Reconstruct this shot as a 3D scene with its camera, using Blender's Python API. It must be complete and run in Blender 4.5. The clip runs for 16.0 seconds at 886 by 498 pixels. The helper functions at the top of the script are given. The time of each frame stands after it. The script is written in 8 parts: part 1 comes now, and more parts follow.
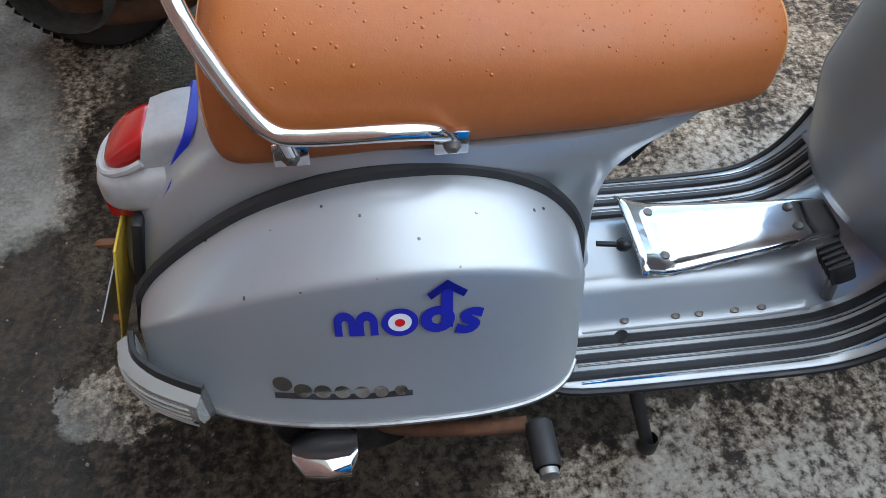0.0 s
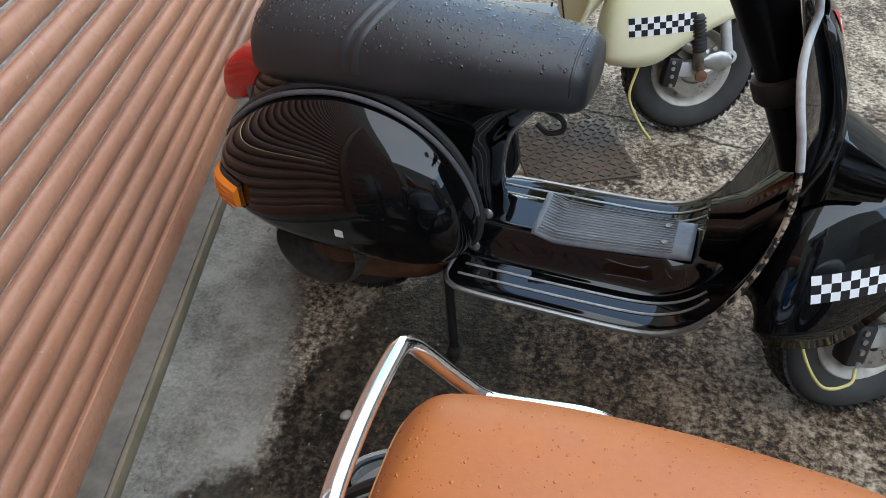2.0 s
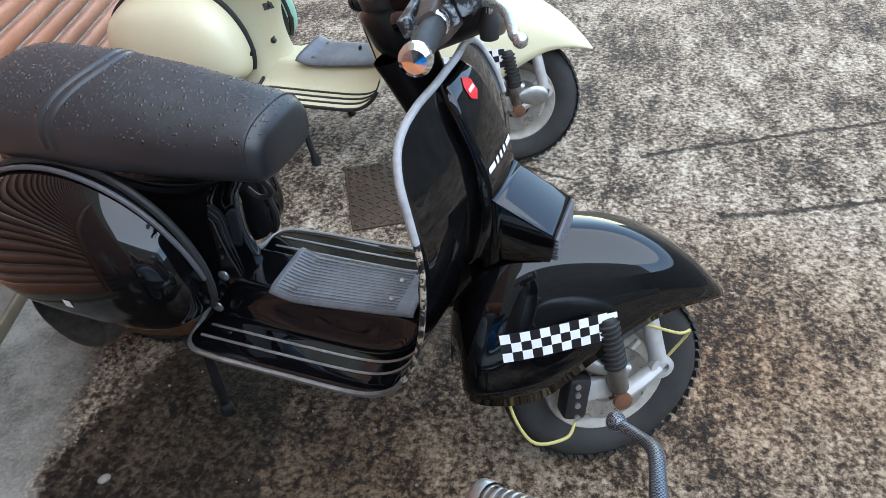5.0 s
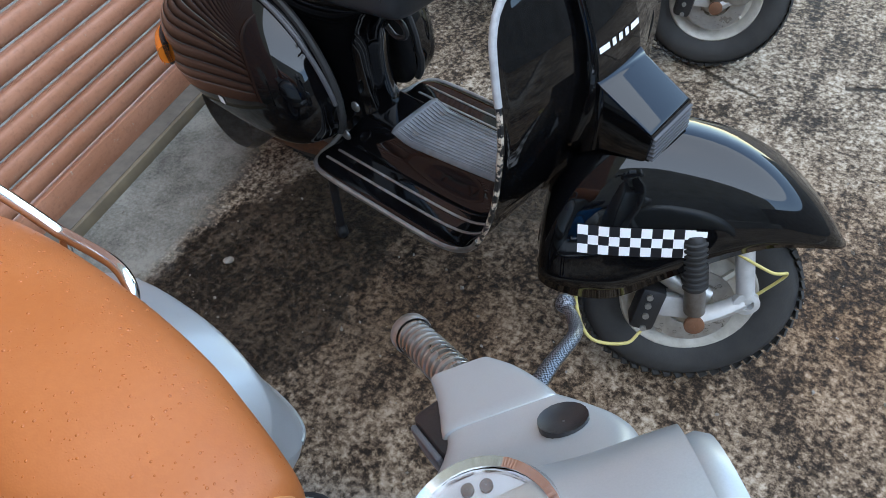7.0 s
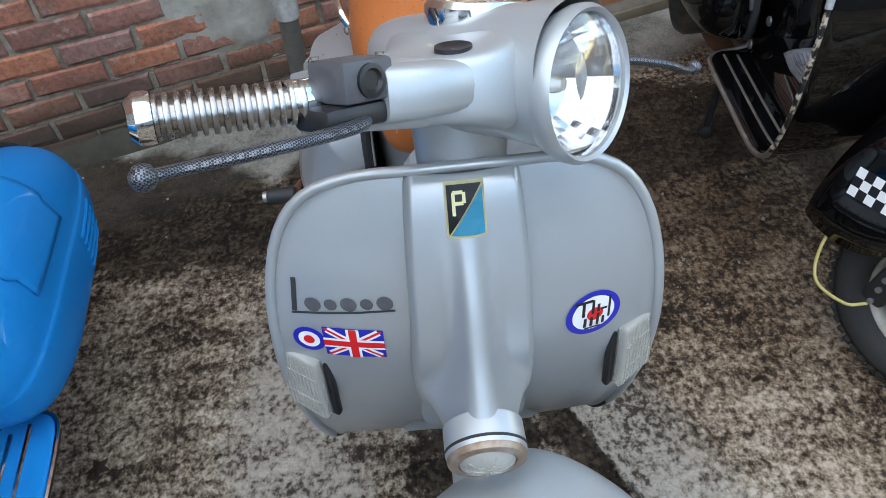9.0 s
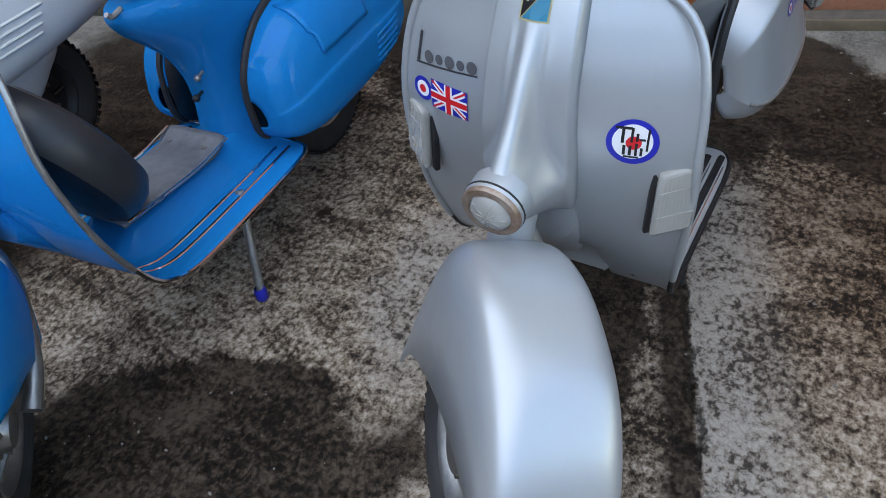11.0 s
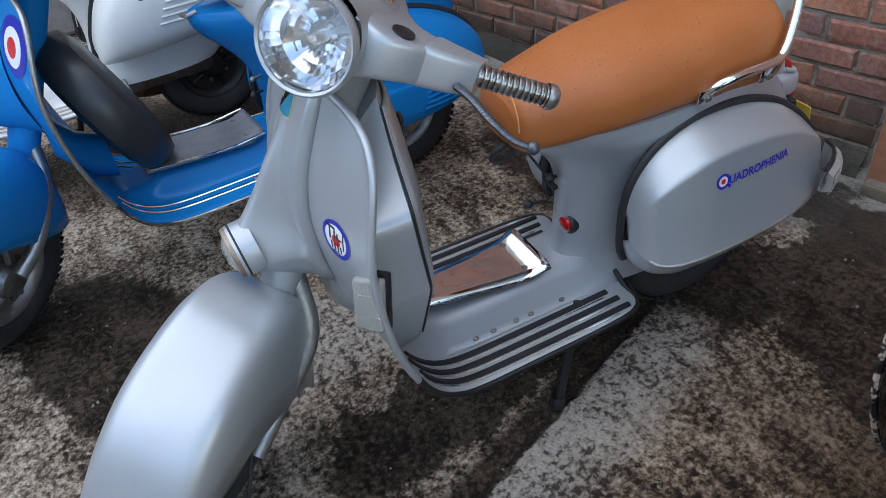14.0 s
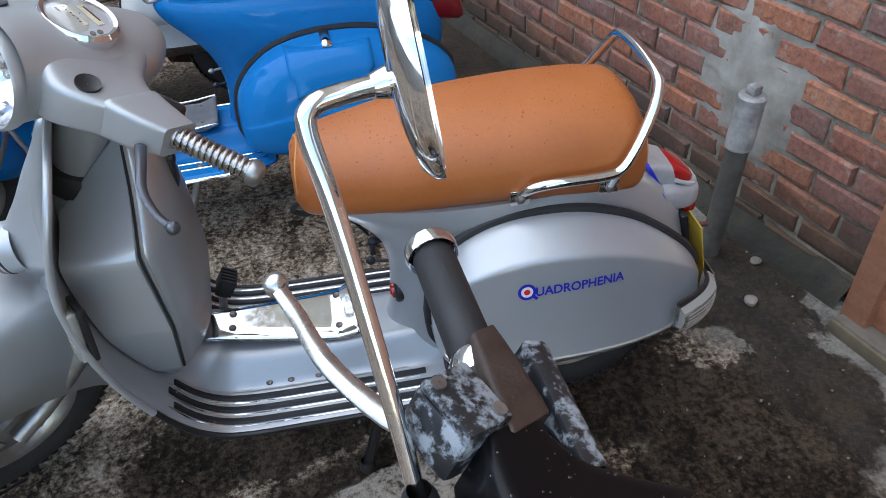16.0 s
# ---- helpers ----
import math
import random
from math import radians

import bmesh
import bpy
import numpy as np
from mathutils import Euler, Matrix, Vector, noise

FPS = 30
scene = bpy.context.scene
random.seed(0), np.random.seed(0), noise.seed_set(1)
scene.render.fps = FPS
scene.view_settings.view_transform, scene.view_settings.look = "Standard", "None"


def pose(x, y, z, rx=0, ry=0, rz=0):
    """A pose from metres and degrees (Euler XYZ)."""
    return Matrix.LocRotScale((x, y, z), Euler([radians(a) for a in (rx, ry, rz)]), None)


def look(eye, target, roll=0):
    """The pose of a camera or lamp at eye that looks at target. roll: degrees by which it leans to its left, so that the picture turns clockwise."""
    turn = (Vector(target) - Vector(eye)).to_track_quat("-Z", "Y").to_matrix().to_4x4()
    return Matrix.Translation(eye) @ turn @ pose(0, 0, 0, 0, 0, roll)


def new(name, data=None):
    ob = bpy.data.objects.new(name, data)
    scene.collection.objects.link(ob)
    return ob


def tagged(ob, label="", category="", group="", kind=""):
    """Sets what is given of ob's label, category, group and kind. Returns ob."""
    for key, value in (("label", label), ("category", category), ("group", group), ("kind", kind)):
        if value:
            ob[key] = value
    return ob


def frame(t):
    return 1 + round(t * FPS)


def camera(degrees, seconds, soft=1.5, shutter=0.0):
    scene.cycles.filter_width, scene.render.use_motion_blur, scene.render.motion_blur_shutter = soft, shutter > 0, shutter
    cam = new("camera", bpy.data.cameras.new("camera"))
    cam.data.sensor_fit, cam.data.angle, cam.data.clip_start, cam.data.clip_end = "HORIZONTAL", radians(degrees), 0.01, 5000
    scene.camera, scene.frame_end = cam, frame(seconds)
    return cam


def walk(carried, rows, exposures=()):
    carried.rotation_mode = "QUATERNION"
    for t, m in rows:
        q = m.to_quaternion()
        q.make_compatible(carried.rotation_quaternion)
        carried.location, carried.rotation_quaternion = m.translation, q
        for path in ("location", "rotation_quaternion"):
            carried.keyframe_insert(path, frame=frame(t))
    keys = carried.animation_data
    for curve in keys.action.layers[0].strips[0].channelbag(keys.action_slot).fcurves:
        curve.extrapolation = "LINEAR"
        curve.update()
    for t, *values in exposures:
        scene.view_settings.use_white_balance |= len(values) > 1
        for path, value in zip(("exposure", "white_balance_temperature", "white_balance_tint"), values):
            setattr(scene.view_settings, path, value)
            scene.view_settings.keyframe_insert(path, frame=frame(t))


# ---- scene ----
cam = camera(62.0, 16.0, 0.6)
PATH = [
    (0, (0.057, -0.641, 1.22), (0.267, 0.552, -0.371), 2.4),
    (0.5, (0.048, -0.599, 1.228), (0.27, 0.616, -0.345), 4.3),
    (1, (0.036, -0.514, 1.27), (0.194, 0.815, -0.215), 6.6),
    (1.5, (0.037, -0.426, 1.34), (-0.065, 0.994, -0.064), 4.2),
    (2, (0.086, -0.318, 1.385), (-0.328, 1.133, 0.073), -2.0),
    (2.5, (0.143, -0.254, 1.421), (-0.415, 1.178, 0.141), -5.0),
    (3, (0.19, -0.193, 1.429), (-0.242, 1.294, 0.164), -5.5),
    (3.5, (0.216, -0.131, 1.447), (0.112, 1.405, 0.171), -5.5),
    (4, (0.321, -0.112, 1.445), (0.268, 1.427, 0.169), -5.9),
    (4.2, (0.397, -0.118, 1.444), (0.283, 1.42, 0.17), -5.2),
    (6.3, (0.855, -0.051, 1.439), (0.063, 1.12, 0.025), -9.8),
    (6.5, (0.836, -0.054, 1.425), (0.055, 1.081, -0.024), -8.5),
    (7, (0.87, -0.048, 1.416), (0.0, 0.977, -0.065), -6.7),
    (7.5, (1.037, 0.002, 1.427), (-0.152, 0.818, 0.041), -3.2),
    (8, (1.156, 0.011, 1.442), (-0.225, 0.588, 0.115), -5.6),
    (8.5, (1.355, -0.045, 1.415), (-0.062, 0.227, 0.031), -6.9),
    (9, (1.474, -0.026, 1.391), (0.063, 0.011, -0.026), -7.4),
    (9.5, (1.573, 0.082, 1.347), (0.174, -0.227, -0.048), -4.2),
    (10, (1.672, 0.144, 1.306), (0.367, -0.422, -0.1), -9.7),
    (10.2, (1.742, 0.178, 1.286), (0.47, -0.443, -0.126), -9.8),
    (12.3, (1.679, 0.778, 1.402), (0.66, -0.479, 0.226), -12.1),
    (12.5, (1.609, 0.805, 1.419), (0.628, -0.497, 0.261), -12.8),
    (13, (1.466, 0.859, 1.424), (0.542, -0.502, 0.287), -12.5),
    (13.5, (1.313, 0.975, 1.39), (0.498, -0.437, 0.232), -7.9),
    (14, (1.169, 1.048, 1.377), (0.492, -0.358, 0.126), -6.4),
    (14.5, (0.979, 1.048, 1.384), (0.411, -0.404, 0.132), -4.4),
    (15, (0.788, 1.071, 1.407), (0.332, -0.409, 0.142), -6.1),
    (15.5, (0.606, 1.161, 1.419), (0.277, -0.364, 0.168), -2.2),
    (16, (0.475, 1.155, 1.418), (0.201, -0.371, 0.155), -2.7),
]
walk(cam, [(t, look(eye, target, roll)) for t, eye, target, roll in PATH], [(0, 2.66, 7300, 5), (2.0, 2.65, 7700, 5), (4.2, 2.96, 7350, 6), (6.5, 2.74, 6950, 5), (9, 2.53, 7600, 6), (10.2, 2.33, 7400, 9), (12.3, 2.18, 7250, 10), (15, 2.24, 7350, 10), (16, 2.4, 7500, 10)])

from mathutils.bvhtree import BVHTree

# ---- light: an overcast sky over a narrow yard ----
world = bpy.data.worlds.new("overcast_sky")
scene.world = world
world.use_nodes = True
wn, wl = world.node_tree.nodes, world.node_tree.links
sky = wn.new("ShaderNodeTexSky")
sky.sky_type = "NISHITA"
sky.sun_disc = False
sky.sun_elevation, sky.sun_rotation = radians(72), radians(120)
sky.air_density, sky.dust_density, sky.ozone_density = 1.0, 0.05, 1.0
wl.new(sky.outputs[0], wn["Background"].inputs[0])
wn["Background"].inputs[1].default_value = 0.125
sun = new("sun", bpy.data.lights.new("sun", "SUN"))
sun.data.energy, sun.data.angle, sun.data.color = 0.55, radians(100), (0.98, 0.95, 0.86)
sun.matrix_world = look((1.5, -0.8, 6), (0, 0, 0))


# ---- materials ----
def material(name, color, rough=0.5, metal=0.0, **extra):
    m = bpy.data.materials.new(name)
    m.use_nodes = True
    b = m.node_tree.nodes["Principled BSDF"]
    b.inputs["Base Color"].default_value = (*color, 1)
    b.inputs["Roughness"].default_value = rough
    b.inputs["Metallic"].default_value = metal
    for key, value in extra.items():
        b.inputs[key.replace("_", " ")].default_value = value
    return m


class Nodes:
    """Short hand for building a node tree round a Principled shader."""

    def __init__(self, m):
        self.t = m.node_tree
        self.b = self.t.nodes["Principled BSDF"]
        self.place = self.add("ShaderNodeTexCoord").outputs["Object"]

    def add(self, kind, **sets):
        n = self.t.nodes.new(kind)
        for key, value in sets.items():
            n.inputs[key.replace("_", " ")].default_value = value
        return n

    def link(self, a, b):
        self.t.links.new(a, b)

    def noise(self, scale, detail=4.0, rough=0.6, where=None, stretch=None):
        n = self.add("ShaderNodeTexNoise", Scale=scale, Detail=detail, Roughness=rough)
        src = where or self.place
        if stretch:
            mp = self.add("ShaderNodeMapping", Scale=stretch)
            self.link(src, mp.inputs[0])
            src = mp.outputs[0]
        self.link(src, n.inputs["Vector"])
        return n.outputs["Fac"]

    def ramp(self, fac, *stops):
        r = self.t.nodes.new("ShaderNodeValToRGB")
        e = r.color_ramp.elements
        while len(e) < len(stops):
            e.new(0.5)
        for i, (at, c) in enumerate(stops):
            e[i].position = at
            e[i].color = (c, c, c, 1) if isinstance(c, (int, float)) else (*c, 1)
        self.link(fac, r.inputs[0])
        return r.outputs[0]

    def mix(self, fac, a, b, kind="MIX"):
        n = self.t.nodes.new("ShaderNodeMixRGB")
        n.blend_type = kind
        for i, v in enumerate((fac, a, b)):
            if isinstance(v, (int, float)):
                n.inputs[i].default_value = v if i == 0 else (v, v, v, 1)
            elif isinstance(v, tuple):
                n.inputs[i].default_value = (*v, 1)
            else:
                self.link(v, n.inputs[i])
        return n.outputs[0]

    def math(self, op, a, b=0.0):
        n = self.t.nodes.new("ShaderNodeMath")
        n.operation = op
        for i, v in enumerate((a, b)):
            if isinstance(v, (int, float)):
                n.inputs[i].default_value = v
            else:
                self.link(v, n.inputs[i])
        return n.outputs[0]

    def bump(self, height, strength=0.3, distance=0.002):
        n = self.add("ShaderNodeBump", Strength=strength, Distance=distance)
        self.link(height, n.inputs["Height"])
        self.link(n.outputs[0], self.b.inputs["Normal"])

    def color(self, c):
        self.link(c, self.b.inputs["Base Color"])

    def rough(self, r):
        self.link(r, self.b.inputs["Roughness"])


def paint(name, color, rough=0.25, metal=0.0, coat=0.6, fleck=0.0, dirt=0.25, spec=0.5):
    """Sprayed paint with a clear coat, a little dirt and an uneven gloss."""
    m = material(name, color, rough, metal, Coat_Weight=coat, Coat_Roughness=0.04, Specular_IOR_Level=spec)
    n = Nodes(m)
    big = n.noise(7, 5)
    spots = n.ramp(n.noise(60, 6, 0.7), (0.55, 0.0), (0.78, 1.0))
    grime = n.math("MULTIPLY", n.math("MULTIPLY", big, spots), dirt)
    dark = tuple(c * 0.45 for c in color)
    base = n.mix(grime, color, dark)
    if fleck:
        base = n.mix(n.math("MULTIPLY", n.noise(900, 2), fleck), base, tuple(min(1, c * 1.5) for c in color))
    n.color(base)
    n.rough(n.ramp(n.noise(12, 6), (0.3, max(0.05, rough - 0.07)), (0.75, rough + 0.1)))
    n.bump(n.noise(500, 2), 0.03, 0.0006)
    return m


def rough_stuff(name, color, dark, rough=0.7, scale=40, metal=0.0, bump=0.3, distance=0.002):
    m = material(name, color, rough, metal)
    n = Nodes(m)
    f = n.mix(0.5, n.noise(scale, 8, 0.65), n.noise(scale * 0.12, 4))
    n.color(n.ramp(f, (0.35, dark), (0.65, color)))
    n.rough(n.ramp(n.noise(scale * 0.5, 5), (0.3, rough - 0.12), (0.7, min(1, rough + 0.12))))
    n.bump(n.noise(scale * 4, 5), bump, distance)
    return m


M = {}
M["silver"] = paint("silver_paint", (0.385, 0.405, 0.412), 0.36, 0.48, 0.2, 0.3, 0.25)
M["black"] = paint("black_paint", (0.0025, 0.0025, 0.003), 0.3, 0.0, 1.0, 0.0, 0.1, 0.0)
M["black"].node_tree.nodes["Principled BSDF"].inputs["Coat IOR"].default_value = 1.5
M["blue"] = paint("blue_paint", (0.0, 0.190, 0.50), 0.3, 0.0, 0.35, 0.0, 0.2, 0.0)
M["cream"] = paint("cream_paint", (0.74, 0.69, 0.47), 0.35, 0.0, 0.3, 0.0, 0.25)
M["white"] = paint("white_paint", (0.80, 0.80, 0.75), 0.35, 0.0, 0.3, 0.0, 0.3)
M["chrome"] = material("chrome", (0.78, 0.78, 0.79), 0.07, 1.0)
n = Nodes(M["chrome"])
n.rough(n.ramp(n.noise(60, 6), (0.4, 0.04), (0.8, 0.25)))
M["alloy"] = rough_stuff("cast_alloy", (0.45, 0.45, 0.44), (0.26, 0.26, 0.25), 0.42, 60, 0.9, 0.15)
M["pale_alloy"] = rough_stuff("dull_pale_casting", (0.58, 0.58, 0.57), (0.40, 0.40, 0.39), 0.45, 45, 0.35, 0.1)
M["steel"] = rough_stuff("dull_steel", (0.30, 0.28, 0.26), (0.12, 0.10, 0.08), 0.5, 50, 0.8, 0.2)
M["rust"] = rough_stuff("rusty_steel", (0.22, 0.10, 0.05), (0.08, 0.04, 0.025), 0.8, 60, 0.3, 0.5)
M["rim_rust"] = rough_stuff("rust_bitten_chrome", (0.42, 0.36, 0.30), (0.20, 0.10, 0.05), 0.5, 70, 0.6, 0.3)
M["rubber"] = rough_stuff("black_rubber", (0.022, 0.022, 0.023), (0.012, 0.012, 0.012), 0.62, 70, 0.0, 0.25)
M["tyre"] = rough_stuff("tyre_rubber", (0.045, 0.044, 0.042), (0.02, 0.02, 0.02), 0.75, 40, 0.0, 0.3)
M["plastic"] = rough_stuff("black_plastic", (0.018, 0.018, 0.020), (0.010, 0.010, 0.011), 0.42, 90, 0.0, 0.15)
M["grey_plastic"] = rough_stuff("grey_plastic", (0.10, 0.10, 0.11), (0.06, 0.06, 0.065), 0.5, 90, 0.0, 0.15)
M["glass"] = material("clear_glass", (1, 1, 1), 0.02, 0.0, Transmission_Weight=1.0, IOR=1.45)
M["clear_lens"] = material("frosted_lens", (0.84, 0.82, 0.75), 0.05, 0.0, Transmission_Weight=0.7, IOR=1.45)
M["red_lens"] = material("red_lens", (0.55, 0.01, 0.01), 0.12, 0.0, Transmission_Weight=0.25, Coat_Weight=0.5)
M["orange_lens"] = material("orange_lens", (0.85, 0.22, 0.02), 0.15, 0.0, Transmission_Weight=0.2, Coat_Weight=0.5)
M["mirror"] = material("mirror_glass", (0.9, 0.9, 0.9), 0.01, 1.0)
M["reflector"] = material("headlamp_reflector", (0.68, 0.70, 0.73), 0.10, 1.0)
M["decal_blue"] = material("blue_vinyl", (0.012, 0.02, 0.36), 0.35)
M["decal_white"] = material("white_vinyl", (0.80, 0.80, 0.80), 0.35)
M["decal_red"] = material("red_vinyl", (0.66, 0.015, 0.02), 0.35)
M["decal_sky"] = material("turquoise_enamel", (0.05, 0.42, 0.62), 0.3)
M["decal_cream"] = material("gold_enamel", (0.72, 0.66, 0.36), 0.3)
M["dial_grey"] = rough_stuff("grey_dial", (0.36, 0.40, 0.46), (0.30, 0.33, 0.38), 0.4, 40, 0.0, 0.02)
M["dial_cream"] = rough_stuff("pale_dial_window", (0.62, 0.60, 0.50), (0.40, 0.38, 0.30), 0.4, 120, 0.0, 0.02)
M["decal_black"] = material("black_vinyl", (0.01, 0.01, 0.012), 0.35)
M["yellow"] = material("yellow_plastic", (0.80, 0.52, 0.03), 0.4)
M["plate_yellow"] = rough_stuff("yellow_plate", (0.75, 0.50, 0.06), (0.5, 0.3, 0.04), 0.4, 30)
M["hose_yellow"] = material("yellow_hose", (0.45, 0.38, 0.13), 0.5)
M["brown_trunk"] = rough_stuff("brown_leather_case", (0.17, 0.05, 0.018), (0.09, 0.025, 0.01), 0.5, 30)
M["mint"] = rough_stuff("mint_paint", (0.30, 0.55, 0.42), (0.25, 0.48, 0.36), 0.4, 30)


def leather(name, color, dark, rough):
    m = material(name, color, rough, 0.0, Coat_Weight=0.08, Coat_Roughness=0.3)
    n = Nodes(m)
    n.color(n.ramp(n.mix(0.4, n.noise(9, 4), n.noise(120, 6)), (0.3, dark), (0.7, color)))
    n.rough(n.ramp(n.noise(18, 5), (0.3, rough - 0.1), (0.7, rough + 0.08)))
    v = n.add("ShaderNodeTexVoronoi", Scale=420.0)
    n.link(n.place, v.inputs["Vector"])
    n.bump(v.outputs["Distance"], 0.10, 0.0008)
    return m


M["tan"] = leather("tan_leather", (0.445, 0.134, 0.032), (0.37, 0.101, 0.021), 0.55)
M["tan_seam"] = material("tan_thread", (0.60, 0.27, 0.09), 0.7)
M["brown_worn"] = rough_stuff("worn_brown_paint", (0.052, 0.031, 0.022), (0.022, 0.014, 0.011), 0.5, 60)
M["black_leather"] = leather("black_leather", (0.030, 0.032, 0.036), (0.018, 0.019, 0.021), 0.42)
M["drop_tan"] = material("water_on_leather", (0.36, 0.100, 0.020), 0.16, 0.0, Coat_Weight=0.15, Coat_Roughness=0.02)
M["drop_dark"] = material("water_on_black", (0.006, 0.006, 0.007), 0.03, 0.0, Coat_Weight=0.6, Coat_Roughness=0.02)
M["drop_bright"] = material("water_bead", (0.10, 0.105, 0.11), 0.02, 0.5, Coat_Weight=1.0, Coat_Roughness=0.02)
M["drop_silver"] = material("water_on_silver", (0.13, 0.135, 0.14), 0.03, 0.4, Coat_Weight=1.0, Coat_Roughness=0.02)
M["strip"] = rough_stuff("black_strip_rubber", (0.012, 0.0125, 0.014), (0.006, 0.006, 0.007), 0.5, 60, 0.0, 0.1)
M["satin"] = paint("satin_black", (0.003, 0.003, 0.0035), 0.38, 0.0, 0.1, 0.0, 0.2, 0.15)


# ---- mesh tools ----
def part(name, bm, mat, parent=None, label="", smooth=40, solid=0.0, kind="", category="", m=None):
    """Links a bmesh as one mesh object."""
    if m is not None:
        bmesh.ops.transform(bm, matrix=m, verts=bm.verts)
    bmesh.ops.recalc_face_normals(bm, faces=bm.faces)
    me = bpy.data.meshes.new(name)
    bm.to_mesh(me)
    bm.free()
    for mm in mat if isinstance(mat, (list, tuple)) else [mat]:
        me.materials.append(mm)
    if smooth:
        for p in me.polygons:
            p.use_smooth = True
        me.set_sharp_from_angle(angle=radians(smooth))
    ob = new(name, me)
    if solid:
        s = ob.modifiers.new("thickness", "SOLIDIFY")
        s.thickness, s.offset = solid, 0.0
    if parent:
        ob.parent = parent
    return tagged(ob, label, category, "", kind)


def thing(name, m, label, category, group=""):
    e = new(name)
    e.empty_display_size = 0.1
    e.matrix_world = m
    return tagged(e, label, category, group)


def skin(bm, rings, closed=True, ends=True):
    """Joins rings of points, all of one length, into a skin."""
    vs = [[bm.verts.new(p) for p in r] for r in rings]
    k = len(vs[0])
    for a, b in zip(vs, vs[1:]):
        for i in range(k if closed else k - 1):
            j = (i + 1) % k
            bm.faces.new((a[i], a[j], b[j], b[i]))
    if ends and closed:
        bm.faces.new(vs[0][::-1])
        bm.faces.new(vs[-1])
    return bm


def loft(rings, closed=True, ends=True):
    return skin(bmesh.new(), rings, closed, ends)


def glide(keys, count):
    """Smooth steps through rows of numbers (Catmull-Rom)."""
    keys = [np.array(k, float) for k in keys]
    keys = [2 * keys[0] - keys[1]] + keys + [2 * keys[-1] - keys[-2]]
    out = []
    spans = len(keys) - 3
    for i in range(count):
        u = i / (count - 1) * spans
        s = min(int(u), spans - 1)
        f = u - s
        a, b, c, d = keys[s : s + 4]
        out.append(0.5 * (2 * b + (c - a) * f + (2 * a - 5 * b + 4 * c - d) * f * f + (3 * b - a - 3 * c + d) * f ** 3))
    return out


def tube(points, radius, sides=10, steps=0, bm=None, flat=1.0):
    """A pipe along points; steps > 0 rounds the way. radius: one number or one for each end."""
    pts = [Vector(p) for p in (glide(points, steps) if steps else points)]
    bm = bm or bmesh.new()
    r0, r1 = radius if isinstance(radius, tuple) else (radius, radius)
    rings = []
    up = Vector((0, 0, 1))
    for i, p in enumerate(pts):
        d = (pts[min(i + 1, len(pts) - 1)] - pts[max(i - 1, 0)]).normalized()
        side = d.cross(up)
        if side.length < 0.05:
            side = d.cross(Vector((0, 1, 0)))
        side.normalize()
        top = side.cross(d)
        up = top
        r = r0 + (r1 - r0) * i / (len(pts) - 1)
        rings.append([p + side * (r * math.cos(a)) + top * (r * flat * math.sin(a)) for a in (2 * math.pi * k / sides for k in range(sides))])
    return skin(bm, rings)


def lathe(profile, sides=32, axis="z", bm=None):
    """A turned shape from (radius, height) pairs."""
    bm = bm or bmesh.new()
    turn = {"z": Matrix(), "y": Matrix.Rotation(radians(-90), 4, "X"), "x": Matrix.Rotation(radians(90), 4, "Y")}[axis]
    rings = []
    for r, h in profile:
        r = max(r, 0.0002)
        rings.append([turn @ Vector((r * math.cos(2 * math.pi * k / sides), r * math.sin(2 * math.pi * k / sides), h)) for k in range(sides)])
    return skin(bm, rings, ends=False)


def block(size, at=(0, 0, 0), bevel=0.0, segments=2, m=None, bm=None):
    """A box, its edges rounded."""
    b = bmesh.new()
    bmesh.ops.create_cube(b, size=1.0)
    bmesh.ops.scale(b, vec=size, verts=b.verts)
    if bevel:
        bmesh.ops.bevel(b, geom=b.edges[:], offset=bevel, segments=segments, profile=0.5, affect="EDGES")
    bmesh.ops.transform(b, matrix=Matrix.Translation(at) @ (m or Matrix()), verts=b.verts)
    if bm is None:
        return b
    return join(bm, b)


def join(bm, other):
    me = bpy.data.meshes.new("tmp")
    other.to_mesh(me)
    other.free()
    bm.from_mesh(me)
    bpy.data.meshes.remove(me)
    return bm


def oval(cx, cz, a, b, power, count, x):
    """A rounded-box ring in the y-z plane at x."""
    out = []
    for k in range(count):
        t = 2 * math.pi * k / count
        c, s = math.cos(t), math.sin(t)
        out.append((x, cx + a * math.copysign(abs(c) ** (2 / power), c), cz + b * math.copysign(abs(s) ** (2 / power), s)))
    return out


def plate(outline, thickness, m=None):
    """A flat plate in the x-y plane from an outline, standing on z = 0."""
    bm = bmesh.new()
    low = [bm.verts.new((x, y, 0)) for x, y in outline]
    f = bm.faces.new(low)
    up = bmesh.ops.extrude_face_region(bm, geom=[f])["geom"]
    bmesh.ops.translate(bm, vec=(0, 0, thickness), verts=[v for v in up if isinstance(v, bmesh.types.BMVert)])
    if m is not None:
        bmesh.ops.transform(bm, matrix=m, verts=bm.verts)
    return bm


def disc(r, count=28, r0=0.0):
    """A flat round or ring in the x-y plane, for decals."""
    bm = bmesh.new()
    a = [bm.verts.new((r * math.cos(2 * math.pi * k / count), r * math.sin(2 * math.pi * k / count), 0)) for k in range(count)]
    if r0:
        b = [bm.verts.new((r0 * math.cos(2 * math.pi * k / count), r0 * math.sin(2 * math.pi * k / count), 0)) for k in range(count)]
        for i in range(count):
            j = (i + 1) % count
            bm.faces.new((a[i], a[j], b[j], b[i]))
    else:
        bm.faces.new(a)
    return bm


